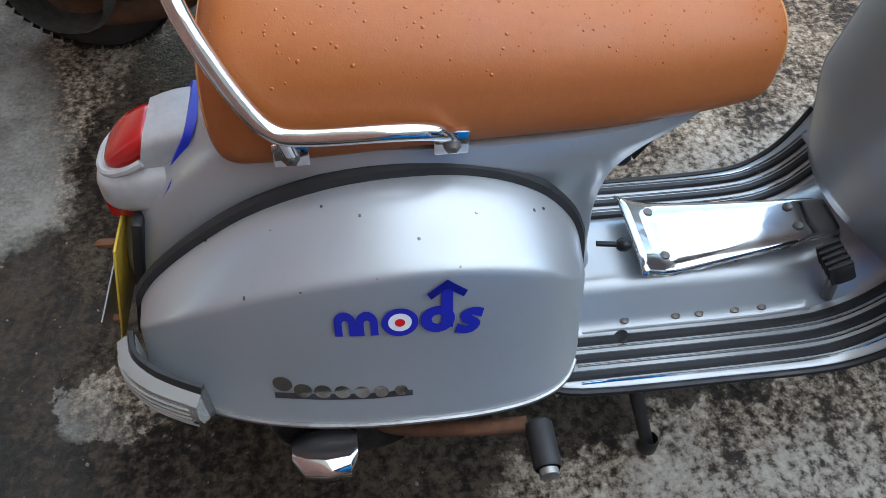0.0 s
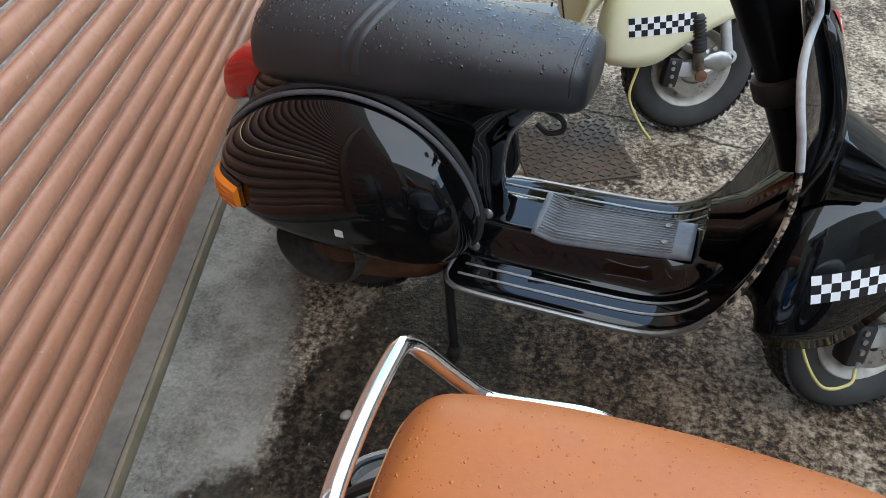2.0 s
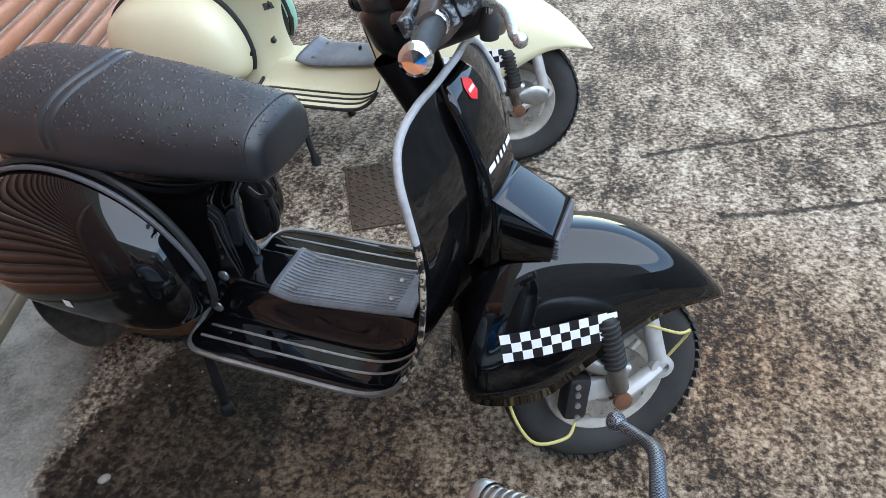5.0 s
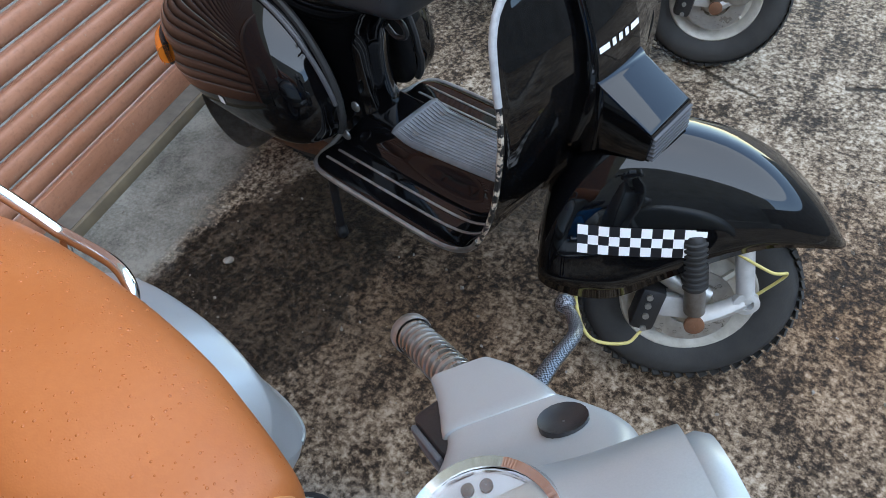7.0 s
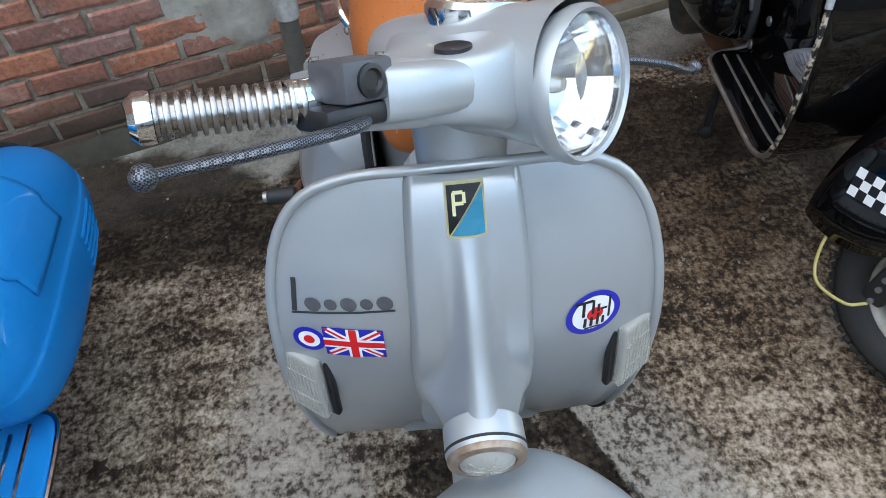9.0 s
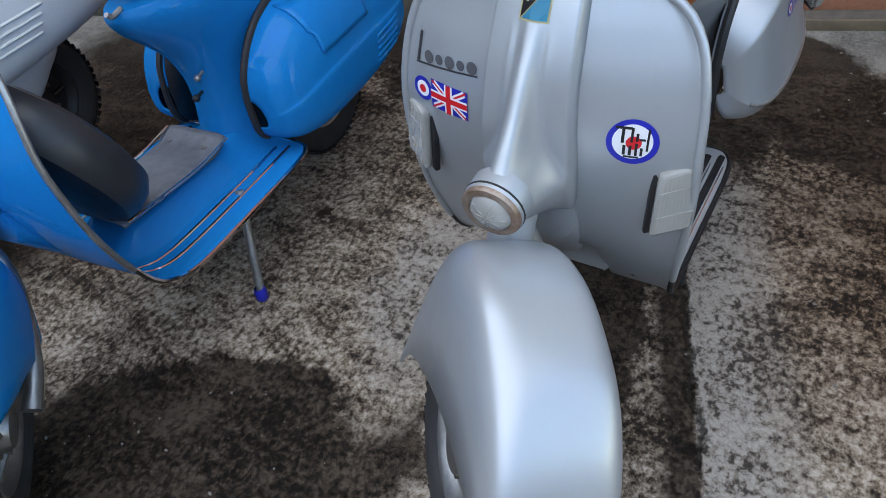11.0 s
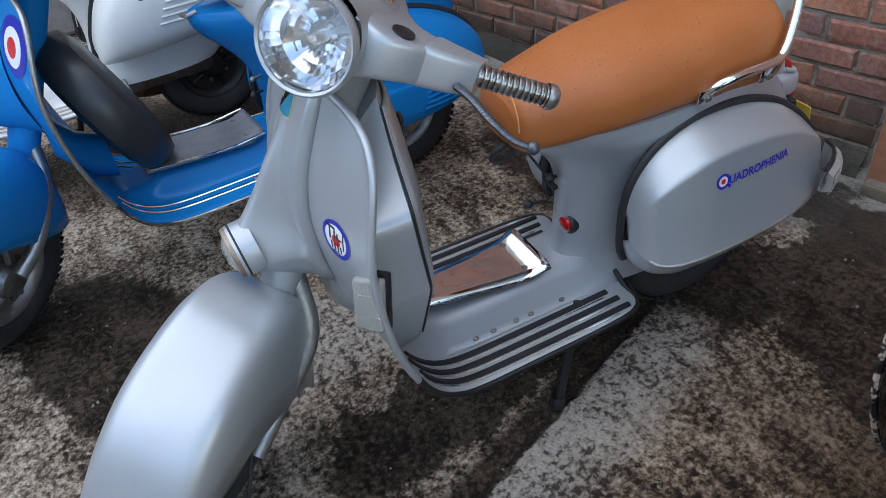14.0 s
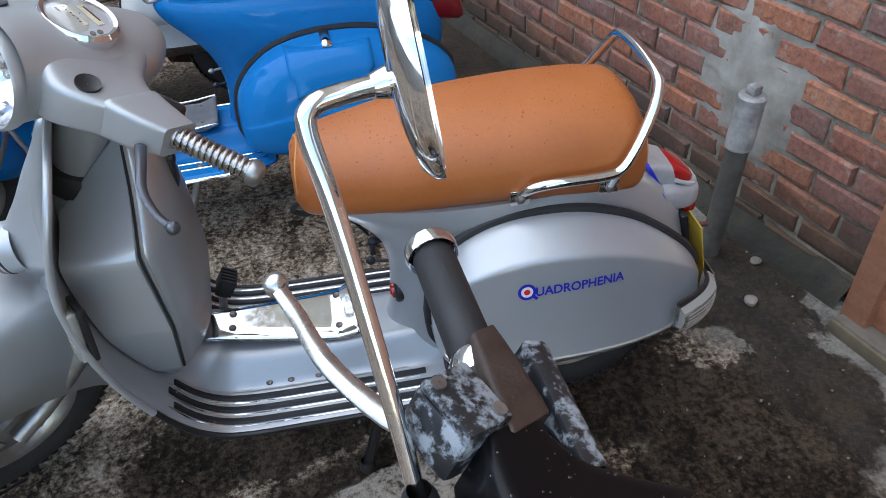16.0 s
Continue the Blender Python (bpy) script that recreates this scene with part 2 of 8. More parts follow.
def on_surface(origin, normal, up=(0, 0, 1)):
    """A frame whose z is the normal and whose y leans to up."""
    z = Vector(normal).normalized()
    x = Vector(up).cross(z).normalized()
    y = z.cross(x)
    return Matrix.Translation(origin) @ Matrix((x, y, z)).transposed().to_4x4()


def lettering(text, size, bold=0.0, shear=0.0):
    """Built-in font letters as a flat bmesh in the x-y plane."""
    c = bpy.data.curves.new("tmp", "FONT")
    c.body, c.size, c.align_x, c.align_y, c.shear = text, size, "CENTER", "CENTER", shear
    c.resolution_u, c.offset = 3, bold
    o = bpy.data.objects.new("tmp", c)
    scene.collection.objects.link(o)
    dg = bpy.context.evaluated_depsgraph_get()
    me = bpy.data.meshes.new_from_object(o.evaluated_get(dg))
    bm = bmesh.new()
    bm.from_mesh(me)
    bpy.data.objects.remove(o)
    bpy.data.curves.remove(c)
    bpy.data.meshes.remove(me)
    return bm


# ---- scooters: x ahead, y to the rider's left, z up, from the ground under the rear axle ----
RAKE = 24.0
BAR = Vector((0.817, 0.0, 0.962))
TYRE_R = 0.212


HUB = [0.0, 0.0, 0.0]  # how far the front wheel and its mudguard stand from the usual place


def steer_frame(turn):
    """The frame of the turned handlebar: x ahead of it, y along the bar to the left, z up the steering tube."""
    return Matrix.Translation(BAR) @ Matrix.Rotation(radians(-RAKE), 4, "Y") @ Matrix.Rotation(radians(turn), 4, "Z")


def hub_frame(turn):
    return steer_frame(turn) @ Matrix.Translation((0.085, 0, -0.848)) @ Matrix.Rotation(radians(RAKE), 4, "Y") @ Matrix.Translation(HUB)


SHEET = [
    (0.330, 0.266, 0.175, 0.0), (0.345, 0.266, 0.205, 0.0), (0.40, 0.266, 0.220, 0.0), (0.60, 0.267, 0.222, 0.0),
    (0.74, 0.272, 0.224, 0.0), (0.81, 0.290, 0.226, 0.005), (0.862, 0.330, 0.228, 0.008), (0.905, 0.40, 0.232, 0.015),
    (0.945, 0.49, 0.236, 0.025), (0.972, 0.59, 0.238, 0.035), (0.983, 0.68, 0.236, 0.042), (0.972, 0.76, 0.227, 0.046),
    (0.950, 0.82, 0.207, 0.042), (0.932, 0.86, 0.172, 0.032), (0.922, 0.882, 0.115, 0.018), (0.919, 0.892, 0.04, 0.004)]
SHEET_ROWS = glide(SHEET, 90)
FRONT = [0.0]  # how far the shield, the bars and the fork stand ahead of the usual place


def set_front(dx, floor_w=1.0, dz=0.0, rear=0.0, top=0.0, hub=(0.0, 0.0, 0.0), bar=(0.0, 0.0)):
    """Moves the shield and all that hangs on it along the scooter, and sets the floor's width, height and rear end."""
    FRONT[0] = dx
    HUB[:] = hub
    BAR.x, BAR.z = 0.817 + dx + bar[0], 0.962 + top * 0.8 + bar[1]
    keys = []
    for x, z, w, sweep in SHEET:
        f = min(1.0, max(0.0, (x - 0.55) / 0.30))
        up = min(1.0, max(0.0, (z - 0.30) / 0.25))
        back = min(1.0, max(0.0, (0.5 - x) / 0.15))
        keys.append((x + dx * f + rear * back, z + dz * (1 - up) + top * max(0.0, (z - 0.55) / 0.35), w * (floor_w + (1 - floor_w) * up), sweep))
    SHEET_ROWS[:] = glide(keys, 90)


def sheet_point(i, f, lift=0.0):
    """A point of floor and legshield: row i of the long curve, f from -1 (right edge) to 1 (left edge)."""
    a = SHEET_ROWS[i]
    b = SHEET_ROWS[min(i + 1, len(SHEET_ROWS) - 1)]
    c = SHEET_ROWS[max(i - 1, 0)]
    x, z, w, sweep = a
    t = Vector((b[0] - c[0], 0, b[1] - c[1])).normalized()
    n = Vector((-t.z, 0, t.x))
    y = f * w
    p = Vector((x - sweep * f * f, y, z))
    g = abs(y)
    tunnel = 0.064 * (1 - min(1, max(0, (g - 0.060) / 0.045))) ** 1 * min(1, max(0, (0.90 - x) / 0.10)) if z < 0.42 else 0.0
    rim = -0.006 * max(0, (abs(f) - 0.94) / 0.06)
    return p + n * (tunnel + rim + lift)


def row_at(x=None, z=None):
    """The row of the long curve nearest to an x on the floor or a z on the legshield."""
    if x is not None:
        return min((i for i in range(90) if SHEET_ROWS[i][1] < 0.42), key=lambda i: abs(SHEET_ROWS[i][0] - x))
    return min((i for i in range(90) if SHEET_ROWS[i][0] > 0.8), key=lambda i: abs(SHEET_ROWS[i][1] - z))


def floor_and_legshield(parent, mat):
    rows = [[sheet_point(i, -1 + 2 * k / 40) for k in range(41)] for i in range(90)]
    ob = part("floor_and_legshield", loft(rows, closed=False, ends=False), mat, parent, smooth=50, solid=0.004)
    return ob


def sheet_line(y0, x0, z1, side, lift, step=2):
    """Points along a floor strip at the distance y0 from the middle, from x0 up the shield to z1."""
    i0, i1 = row_at(x=x0), row_at(z=z1)
    out = []
    for i in range(i0, i1 + 1, step):
        w = SHEET_ROWS[i][2]
        out.append(sheet_point(i, side * min(0.985, y0 / w), lift))
    return out


def floor_strips(parent, mat, edge_mat, offsets=(0.135, 0.166, 0.197), top=0.36, r=0.0055):
    for side in (-1, 1):
        for k, y0 in enumerate(offsets):
            part("floor_strip", tube(sheet_line(y0, SHEET_ROWS[0][0] + 0.020 + 0.008 * (len(offsets) - k), top, side, 0.003), r, 6, flat=0.6), mat, parent)
        rim = [sheet_point(i, side * f, 0.001) for i, f in [(0, 0.55), (0, 0.8), (0, 0.97)]] + [sheet_point(i, side, 0.002) for i in range(1, row_at(z=0.40), 2)]
        part("floor_edging", tube(rim, 0.006, 8), edge_mat, parent)
    return [sheet_point(i, -1, 0.0) for i in range(row_at(z=0.36), 90, 2)] + [sheet_point(i, 1, 0.0) for i in range(89, row_at(z=0.36), -2)]


COWL = [  # x, top, bottom, bulge from 0 to 1
    (-0.200, 0.455, 0.410, 0.30), (-0.193, 0.478, 0.390, 0.48), (-0.165, 0.515, 0.368, 0.64), (-0.11, 0.563, 0.345, 0.80), (-0.04, 0.608, 0.330, 0.92),
    (0.05, 0.638, 0.322, 0.99), (0.14, 0.645, 0.320, 1.0), (0.21, 0.635, 0.322, 0.98), (0.268, 0.607, 0.328, 0.91), (0.306, 0.567, 0.342, 0.78),
    (0.326, 0.525, 0.37, 0.56), (0.333, 0.485, 0.41, 0.28)]
COWL_SECTION = [(0.0, 0.0), (0.003, 0.10), (0.010, 0.21), (0.034, 0.325), (0.064, 0.44), (0.094, 0.55), (0.116, 0.63), (0.127, 0.663), (0.136, 0.680), (0.148, 0.692), (0.168, 0.702), (0.25, 0.736), (0.35, 0.778), (0.45, 0.820), (0.60, 0.885),
                (0.70, 0.95), (0.765, 0.985), (0.785, 1.0), (0.805, 0.985), (0.83, 0.945), (0.90, 0.86), (0.96, 0.70), (1.0, 0.45)]
ROUND_SECTION = [(0.0, 0.0), (0.01, 0.15), (0.04, 0.36), (0.09, 0.56), (0.16, 0.72), (0.25, 0.84), (0.36, 0.92), (0.5, 0.98), (0.63, 1.0), (0.75, 0.98), (0.84, 0.91), (0.91, 0.78), (0.96, 0.58), (1.0, 0.3)]


def cowl(side, inner, outer, keys=None, section=None):
    rows = []
    for x, top, low, b in glide(keys or COWL, 44):
        b = min(max(b, 0.02), 1.0)
        row = []
        for s, f in glide(section or COWL_SECTION, 40):
            row.append((x, side * (inner + (outer - inner) * f * b), top + (low - top) * s))
        rows.append(row)
    bm = loft(rows, closed=False, ends=False)
    return bm, rows


BODY = [  # z, front, rear, half width
    (0.262, 0.440, -0.04, 0.118), (0.30, 0.428, -0.09, 0.118), (0.34, 0.402, -0.14, 0.120), (0.40, 0.388, -0.190, 0.114), (0.47, 0.386, -0.220, 0.116),
    (0.54, 0.402, -0.226, 0.121), (0.60, 0.446, -0.208, 0.130), (0.645, 0.500, -0.178, 0.133), (0.672, 0.520, -0.155, 0.128)]


def body_shell(keys=None):
    rows = []
    for z, xf, xr, w in glide(keys or BODY, 34):
        ring = []
        for k in range(56):
            t = 2 * math.pi * k / 56
            c, s = math.cos(t), math.sin(t)
            c = math.copysign(abs(c) ** 0.7, c)
            s = math.copysign(abs(s) ** 0.85, s)
            x = (xf + xr) / 2 + (xf - xr) / 2 * c
            taper = 1.0 - 0.25 * max(0.0, c) ** 2
            ring.append((x, w * s * taper, z))
        rows.append(ring)
    return loft(rows)


def seat_shape(keys, power=3.2, steps=60, round_top=0.0, lean=0.0):
    rows = []
    for x, low, top, w in glide(keys, steps):
        ring = []
        for k in range(48):
            t = 2 * math.pi * k / 48
            c, s = math.cos(t), math.sin(t)
            y = max(w, 0.004) * math.copysign(abs(c) ** (2 / power), c)
            z = (low + top) / 2 + (top - low) / 2 * math.copysign(abs(s) ** (2 / power), s)
            if s > 0:
                z -= round_top * (y / 0.14) ** 2
            y *= 1 - lean * (0.5 + 0.5 * math.sin(t)) ** 1.5
            ring.append((x, y, z))
        rows.append(ring)
    return loft(rows)


FENDER = [  # x from the axle, top, lower edge, half width
    (-0.232, 0.10, -0.06, 0.070), (-0.228, 0.20, -0.065, 0.092), (-0.200, 0.30, -0.05, 0.108), (-0.145, 0.358, 0.06, 0.119), (-0.065, 0.384, 0.135, 0.124),
    (0.02, 0.378, 0.180, 0.124), (0.10, 0.356, 0.196, 0.121), (0.175, 0.305, 0.190, 0.115), (0.235, 0.240, 0.165, 0.106), (0.275, 0.180, 0.125, 0.096), (0.292, 0.140, 0.10, 0.088)]
SILVER_FENDER = [(x * (0.97 if x > 0 else 1.0), top - 0.020, low, w * 0.76) for x, top, low, w in FENDER]
BLACK_FENDER = [(x * (0.93 if x > 0 else 1.0), top - 0.016, low, w * 0.94) for x, top, low, w in [
    (-0.305, 0.12, 0.045, 0.050), (-0.295, 0.21, 0.035, 0.085), (-0.260, 0.295, 0.03, 0.105), (-0.20, 0.352, 0.03, 0.116), (-0.145, 0.374, 0.045, 0.120), (-0.065, 0.372, 0.10, 0.120),
    (0.02, 0.355, 0.150, 0.118), (0.10, 0.322, 0.180, 0.112), (0.175, 0.272, 0.182, 0.100), (0.230, 0.220, 0.172, 0.078), (0.262, 0.184, 0.160, 0.045), (0.272, 0.172, 0.158, 0.018)]]
BLUE_FENDER = [
    (-0.222, 0.12, 0.06, 0.040), (-0.218, 0.20, 0.045, 0.062), (-0.195, 0.27, 0.045, 0.080), (-0.145, 0.335, 0.065, 0.092), (-0.065, 0.372, 0.115, 0.096),
    (0.02, 0.370, 0.175, 0.096), (0.08, 0.352, 0.208, 0.094), (0.14, 0.322, 0.242, 0.089), (0.19, 0.290, 0.252, 0.074), (0.215, 0.268, 0.248, 0.056), (0.225, 0.256, 0.246, 0.036)]


def fender(keys=None, crown=2.6, flare=0.0):
    rows = []
    for x, top, low, w in glide(keys or FENDER, 40):
        row = []
        for k in range(33):
            t = math.pi * k / 32
            c, s = math.cos(t), math.sin(t)
            up = abs(s) ** (2 / crown)
            row.append((x, w * (1 + flare * (1 - up)) * math.copysign(abs(c) ** (2 / (crown + 0.6)), c), low + (top - low) * up))
        rows.append(row)
    return loft(rows, closed=False, ends=False)


def wheel(parent, m, rim_mat, spokes=5, brake="drum", width=0.045):
    """A ten-inch wheel: tyre with tread, rim and hub, its axle along y."""
    r = TYRE_R
    bead = 0.128
    prof = [(bead, -width * 0.62), (bead + 0.012, -width * 0.85), (bead + 0.04, -width), (r - 0.022, -width * 0.97), (r - 0.008, -width * 0.72), (r - 0.001, -width * 0.3), (r, 0)]
    prof = prof + [(a, -h) for a, h in prof[-2::-1]]
    hub = part("wheel", lathe(prof + [(bead - 0.004, width * 0.5), (bead - 0.004, -width * 0.5), prof[0]], 56, "y"), M["tyre"], parent, "black ribbed rubber tyre", m=m)
    bm = bmesh.new()
    count = 54
    for k in range(count):
        for y, dx, wid in ((-0.031, 0.0, 0.016), (-0.0105, 0.5, 0.017), (0.0105, 0.0, 0.017), (0.031, 0.5, 0.016)):
            a = 2 * math.pi * (k + dx) / count
            rr = r + 0.0015 - (abs(y) > 0.02) * 0.0055
            mm = Matrix.Rotation(a, 4, "Y") @ Matrix.Translation((0, y, rr)) @ Matrix.Rotation((0.45 if y > 0 else -0.45) * (abs(y) > 0.02), 4, "X") @ Matrix.Rotation(radians(18 if y > 0 else -18), 4, "Z")
            vs = [bm.verts.new(mm @ Vector((sx * 0.0085, sy * wid / 2, sz * 0.003))) for sx, sy, sz in ((-1, -1, -1), (1, -1, -1), (1, 1, -1), (-1, 1, -1), (-1, -1, 1), (1, -1, 1), (1, 1, 1), (-1, 1, 1))]
            for q in ((4, 5, 6, 7), (0, 1, 5, 4), (1, 2, 6, 5), (2, 3, 7, 6), (3, 0, 4, 7)):
                bm.faces.new([vs[i] for i in q])
    part("tread", bm, M["tyre"], hub, smooth=0, kind="stuff", m=m)
    w = width * 0.62
    rimp = [(bead + 0.006, -w - 0.004), (bead + 0.002, -w - 0.008), (bead - 0.010, -w - 0.004), (bead - 0.022, -w * 0.5), (bead - 0.03, -0.012), (bead - 0.075, -0.018), (0.048, -0.026),
            (0.042, -0.045), (0.02, -0.05), (0.001, -0.05)]
    rimp = rimp + [(a, -h) for a, h in rimp[::-1]]
    part("rim", lathe(rimp, 40, "y"), rim_mat, hub, m=m)
    for side in (-1, 1):
        for k in range(spokes):
            a = 2 * math.pi * k / spokes
            part("hub_stud", lathe([(0.0075, 0), (0.0075, side * 0.008), (0.001, side * 0.008)], 6, "y"), M["steel"], hub, m=m @ Matrix.Rotation(a, 4, "Y") @ Matrix.Translation((0.062, side * 0.024, 0)))
            rib = tube([(0.05, side * 0.03, 0), (bead - 0.028, side * 0.016, 0)], 0.008, 6)
            part("spoke_rib", rib, rim_mat, hub, m=m @ Matrix.Rotation(a + 0.6, 4, "Y"))
    return hub


def indicator(parent, m, lens, flip=1):
    """A wedge-shaped side indicator lamp in its own frame: x across, y up, z outwards."""
    slant = m @ Matrix(((1, 0, 0, 0), (0.26 * flip, 1, 0, 0), (0, 0, 1, 0), (0, 0, 0, 1)))
    base = part("indicator", block((0.066, 0.106, 0.012), (0.001 * flip, 0, 0.004), 0.004), M["plastic"], parent, m=slant)
    part("reflector", block((0.054, 0.094, 0.006), (0.002 * flip, 0, 0.012), 0.003), M["alloy"], base, m=slant)
    part("lens", block((0.058, 0.098, 0.016), (0.003 * flip, 0, 0.018), 0.006, 3), lens, base, m=slant)
    for k in range(9):
        part("lens_rib", block((0.0016, 0.086, 0.0012), (0.003 * flip - 0.022 + 0.0055 * k, 0, 0.0263), 0.0), lens, base, m=slant, smooth=0)
    for y in (-0.018, 0.020):
        part("lens_rib", block((0.050, 0.0020, 0.0014), (0.003 * flip, y, 0.0264), 0.0), lens, base, m=slant, smooth=0)
    return base


def drape(bm, tree, m, way, lift=0.0012):
    """Lays a flat bmesh onto a surface, looking along way."""
    way = Vector(way)
    gone = []
    for v in bm.verts:
        p = m @ v.co
        hit, nor, _, _ = tree.ray_cast(p - way * 0.4, way)
        if hit is not None:
            if nor.dot(way) > 0:
                nor = -nor
            v.co = hit + nor * lift
        else:
            gone.append(v)
    if gone and len(gone) < len(bm.verts):
        bmesh.ops.delete(bm, geom=gone, context="VERTS")
    return bm


def grid_sheet(w, h, nx, ny):
    bm = bmesh.new()
    bmesh.ops.create_grid(bm, x_segments=nx, y_segments=ny, size=0.5)
    bmesh.ops.scale(bm, vec=(w, h, 1), verts=bm.verts)
    return bm


def split(bm, cuts=0.008):
    """Cuts large faces so that a decal bends with its surface."""
    bmesh.ops.triangulate(bm, faces=bm.faces)
    long = [e for e in bm.edges if e.calc_length() > cuts]
    if long:
        bmesh.ops.subdivide_edges(bm, edges=long, cuts=2)
        bmesh.ops.triangulate(bm, faces=bm.faces)
    return bm


def roundel(parent, tree, m, way, r, name="roundel_sticker"):
    ring = part(name, drape(split(disc(r, 32, r * 0.66), 0.02), tree, m, way, 0.0034), M["decal_blue"], parent, "round blue, white and red target sticker")
    part("white_ring", drape(split(disc(r * 0.66, 32, r * 0.33), 0.02), tree, m, way, 0.0036), M["decal_white"], ring)
    part("red_dot", drape(split(disc(r * 0.34, 24), 0.02), tree, m, way, 0.0040), M["decal_red"], ring)
    return ring


def drops(name, parent, tree, box, count, seed, lo=0.0008, hi=0.0026, way=(0, 0, -1), steep=0.35, mat=None):
    """Rain drops lying on a surface, each a small flat dome, in one mesh."""
    rnd = random.Random(seed)
    bm = bmesh.new()
    way = Vector(way)
    (x0, y0, z0), (x1, y1, z1) = box
    for _ in range(count):
        p = Vector((rnd.uniform(x0, x1), rnd.uniform(y0, y1), rnd.uniform(z0, z1)))
        hit, nor, _, _ = tree.ray_cast(p - way, way)
        if hit is None:
            continue
        if nor.dot(way) > 0:
            nor = -nor
        if nor.dot(-way) < steep:
            continue
        r = lo + (hi - lo) * rnd.random() ** 2.2
        mm = on_surface(hit, nor, (1, 0.1, 0.2)) @ Matrix.Rotation(rnd.random() * 6.28, 4, "Z")
        sx, sy = r * rnd.uniform(0.8, 1.3), r * rnd.uniform(0.8, 1.2)
        rings = []
        for f, h in ((1.0, -0.05), (0.86, 0.22), (0.5, 0.38)):
            rings.append([bm.verts.new(mm @ Vector((sx * f * math.cos(a), sy * f * math.sin(a), r * h))) for a in (0, 1.047, 2.094, 3.1416, 4.189, 5.236)])
        for a, b in zip(rings, rings[1:]):
            for i in range(6):
                j = (i + 1) % 6
                bm.faces.new((a[i], a[j], b[j], b[i]))
        bm.faces.new(rings[-1])
    ob = part(name, bm, mat or M["drop_silver"], parent, "scattered rain drops", kind="stuff", smooth=80)
    ob.visible_shadow = False
    return ob


def tree_of(bm):
    bm.normal_update()
    return BVHTree.FromBMesh(bm)


def handle_end(parent, H, side, grip_mat, cap_mat, r=0.0155, ribs=0, y0=0.215, y1=0.335):
    """A grip along the bar."""
    prof = [(r * 0.9, 0.0)]
    if ribs:
        for k in range(ribs):
            a, b = k / ribs, (k + 0.55) / ribs
            ln = y1 - y0
            prof += [(r * 0.78, a * ln), (r * 1.08, (a + 0.10 / ribs) * ln), (r * 1.12, (a + 0.3 / ribs) * ln), (r * 1.08, b * ln), (r * 0.78, (b + 0.10 / ribs) * ln)]
    else:
        prof += [(r, 0.004), (r, y1 - y0 - 0.004)]
    prof += [(r * 0.9, y1 - y0), (0.001, y1 - y0)]
    g = part("grip", lathe(prof, 20, "y"), grip_mat, parent, m=H @ Matrix.Translation((0, side * y0, 0)) @ (Matrix() if side > 0 else Matrix.Rotation(math.pi, 4, "Z")))
    part("end_cap", lathe([(r * 1.2, 0), (r * 1.28, 0.004), (r * 1.25, 0.012), (r * 0.9, 0.018), (0.001, 0.019)], 20, "y"), cap_mat, g,
         m=H @ Matrix.Translation((0, side * (y1 - 0.004), 0)) @ (Matrix() if side > 0 else Matrix.Rotation(math.pi, 4, "Z")))
    return g


def lever(parent, H, side, mat, ball, ball_mat=None, r=0.006, start=(0.04, 0.175, -0.006)):
    x0, y0, z0 = start
    bx, by, bz = ball
    pts = [(x0, side * y0, z0), (x0 + 0.022, side * (y0 + 0.03), z0 - 0.002), ((x0 + bx) / 2 + 0.022, side * (y0 + by) / 2, (z0 + bz) / 2), (bx + 0.002, side * (by - 0.03), bz), (bx, side * by, bz)]
    lv = part("brake_lever", tube(pts, (r * 1.25, r * 0.85), 10, 16, flat=0.75), mat, parent, m=H)
    part("lever_ball", lathe([(0.0005, -0.010), (0.006, -0.008), (0.0098, -0.002), (0.0098, 0.002), (0.006, 0.008), (0.0005, 0.010)], 14, "z"), ball_mat or mat, lv, m=H @ Matrix.Translation((bx, side * by, bz)))
    return lv


def headlamp_round(parent, H, x, r, rim_mat):
    place = H @ Matrix.Translation((x, 0, -0.010))
    lamp = part("headlamp", lathe([(r * 0.98, -0.02), (r * 1.05, -0.008), (r * 1.06, 0.002), (r * 1.0, 0.009), (r * 0.95, 0.006), (r * 0.95, -0.004)], 44, "x"), rim_mat, parent, "round headlamp with a polished rim", m=place)
    bowl = [(r * 0.95, 0.0), (r * 0.9, -0.012), (r * 0.7, -0.035), (r * 0.4, -0.052), (0.018, -0.058), (0.001, -0.058)]
    dish = bmesh.new()
    rings = []
    for j, (rr, h) in enumerate(glide(bowl, 9)):
        rings.append([(h + 0.0030 * noise.noise((k // 3 * 3.7, j // 3 * 5.1, 2.0)) * (0 < j < 7), max(rr, 0.001) * math.cos(math.pi * k / 18), max(rr, 0.001) * math.sin(math.pi * k / 18)) for k in range(36)])
    part("reflector", skin(dish, rings, ends=False), M["reflector"], lamp, m=place, smooth=0)
    part("bulb", lathe([(0.009, -0.058), (0.009, -0.03), (0.006, -0.022), (0.001, -0.02)], 16, "x"), M["clear_lens"], lamp, m=place)
    gl = part("lamp_glass", lathe([(0.001, 0.016), (r * 0.4, 0.0145), (r * 0.75, 0.009), (r * 0.955, 0.003), (r * 0.955, 0.0015), (r * 0.75, 0.0075), (r * 0.4, 0.013), (0.001, 0.0145)], 44, "x"), M["glass"], lamp, m=place)
    gl.visible_shadow = False
    return lamp


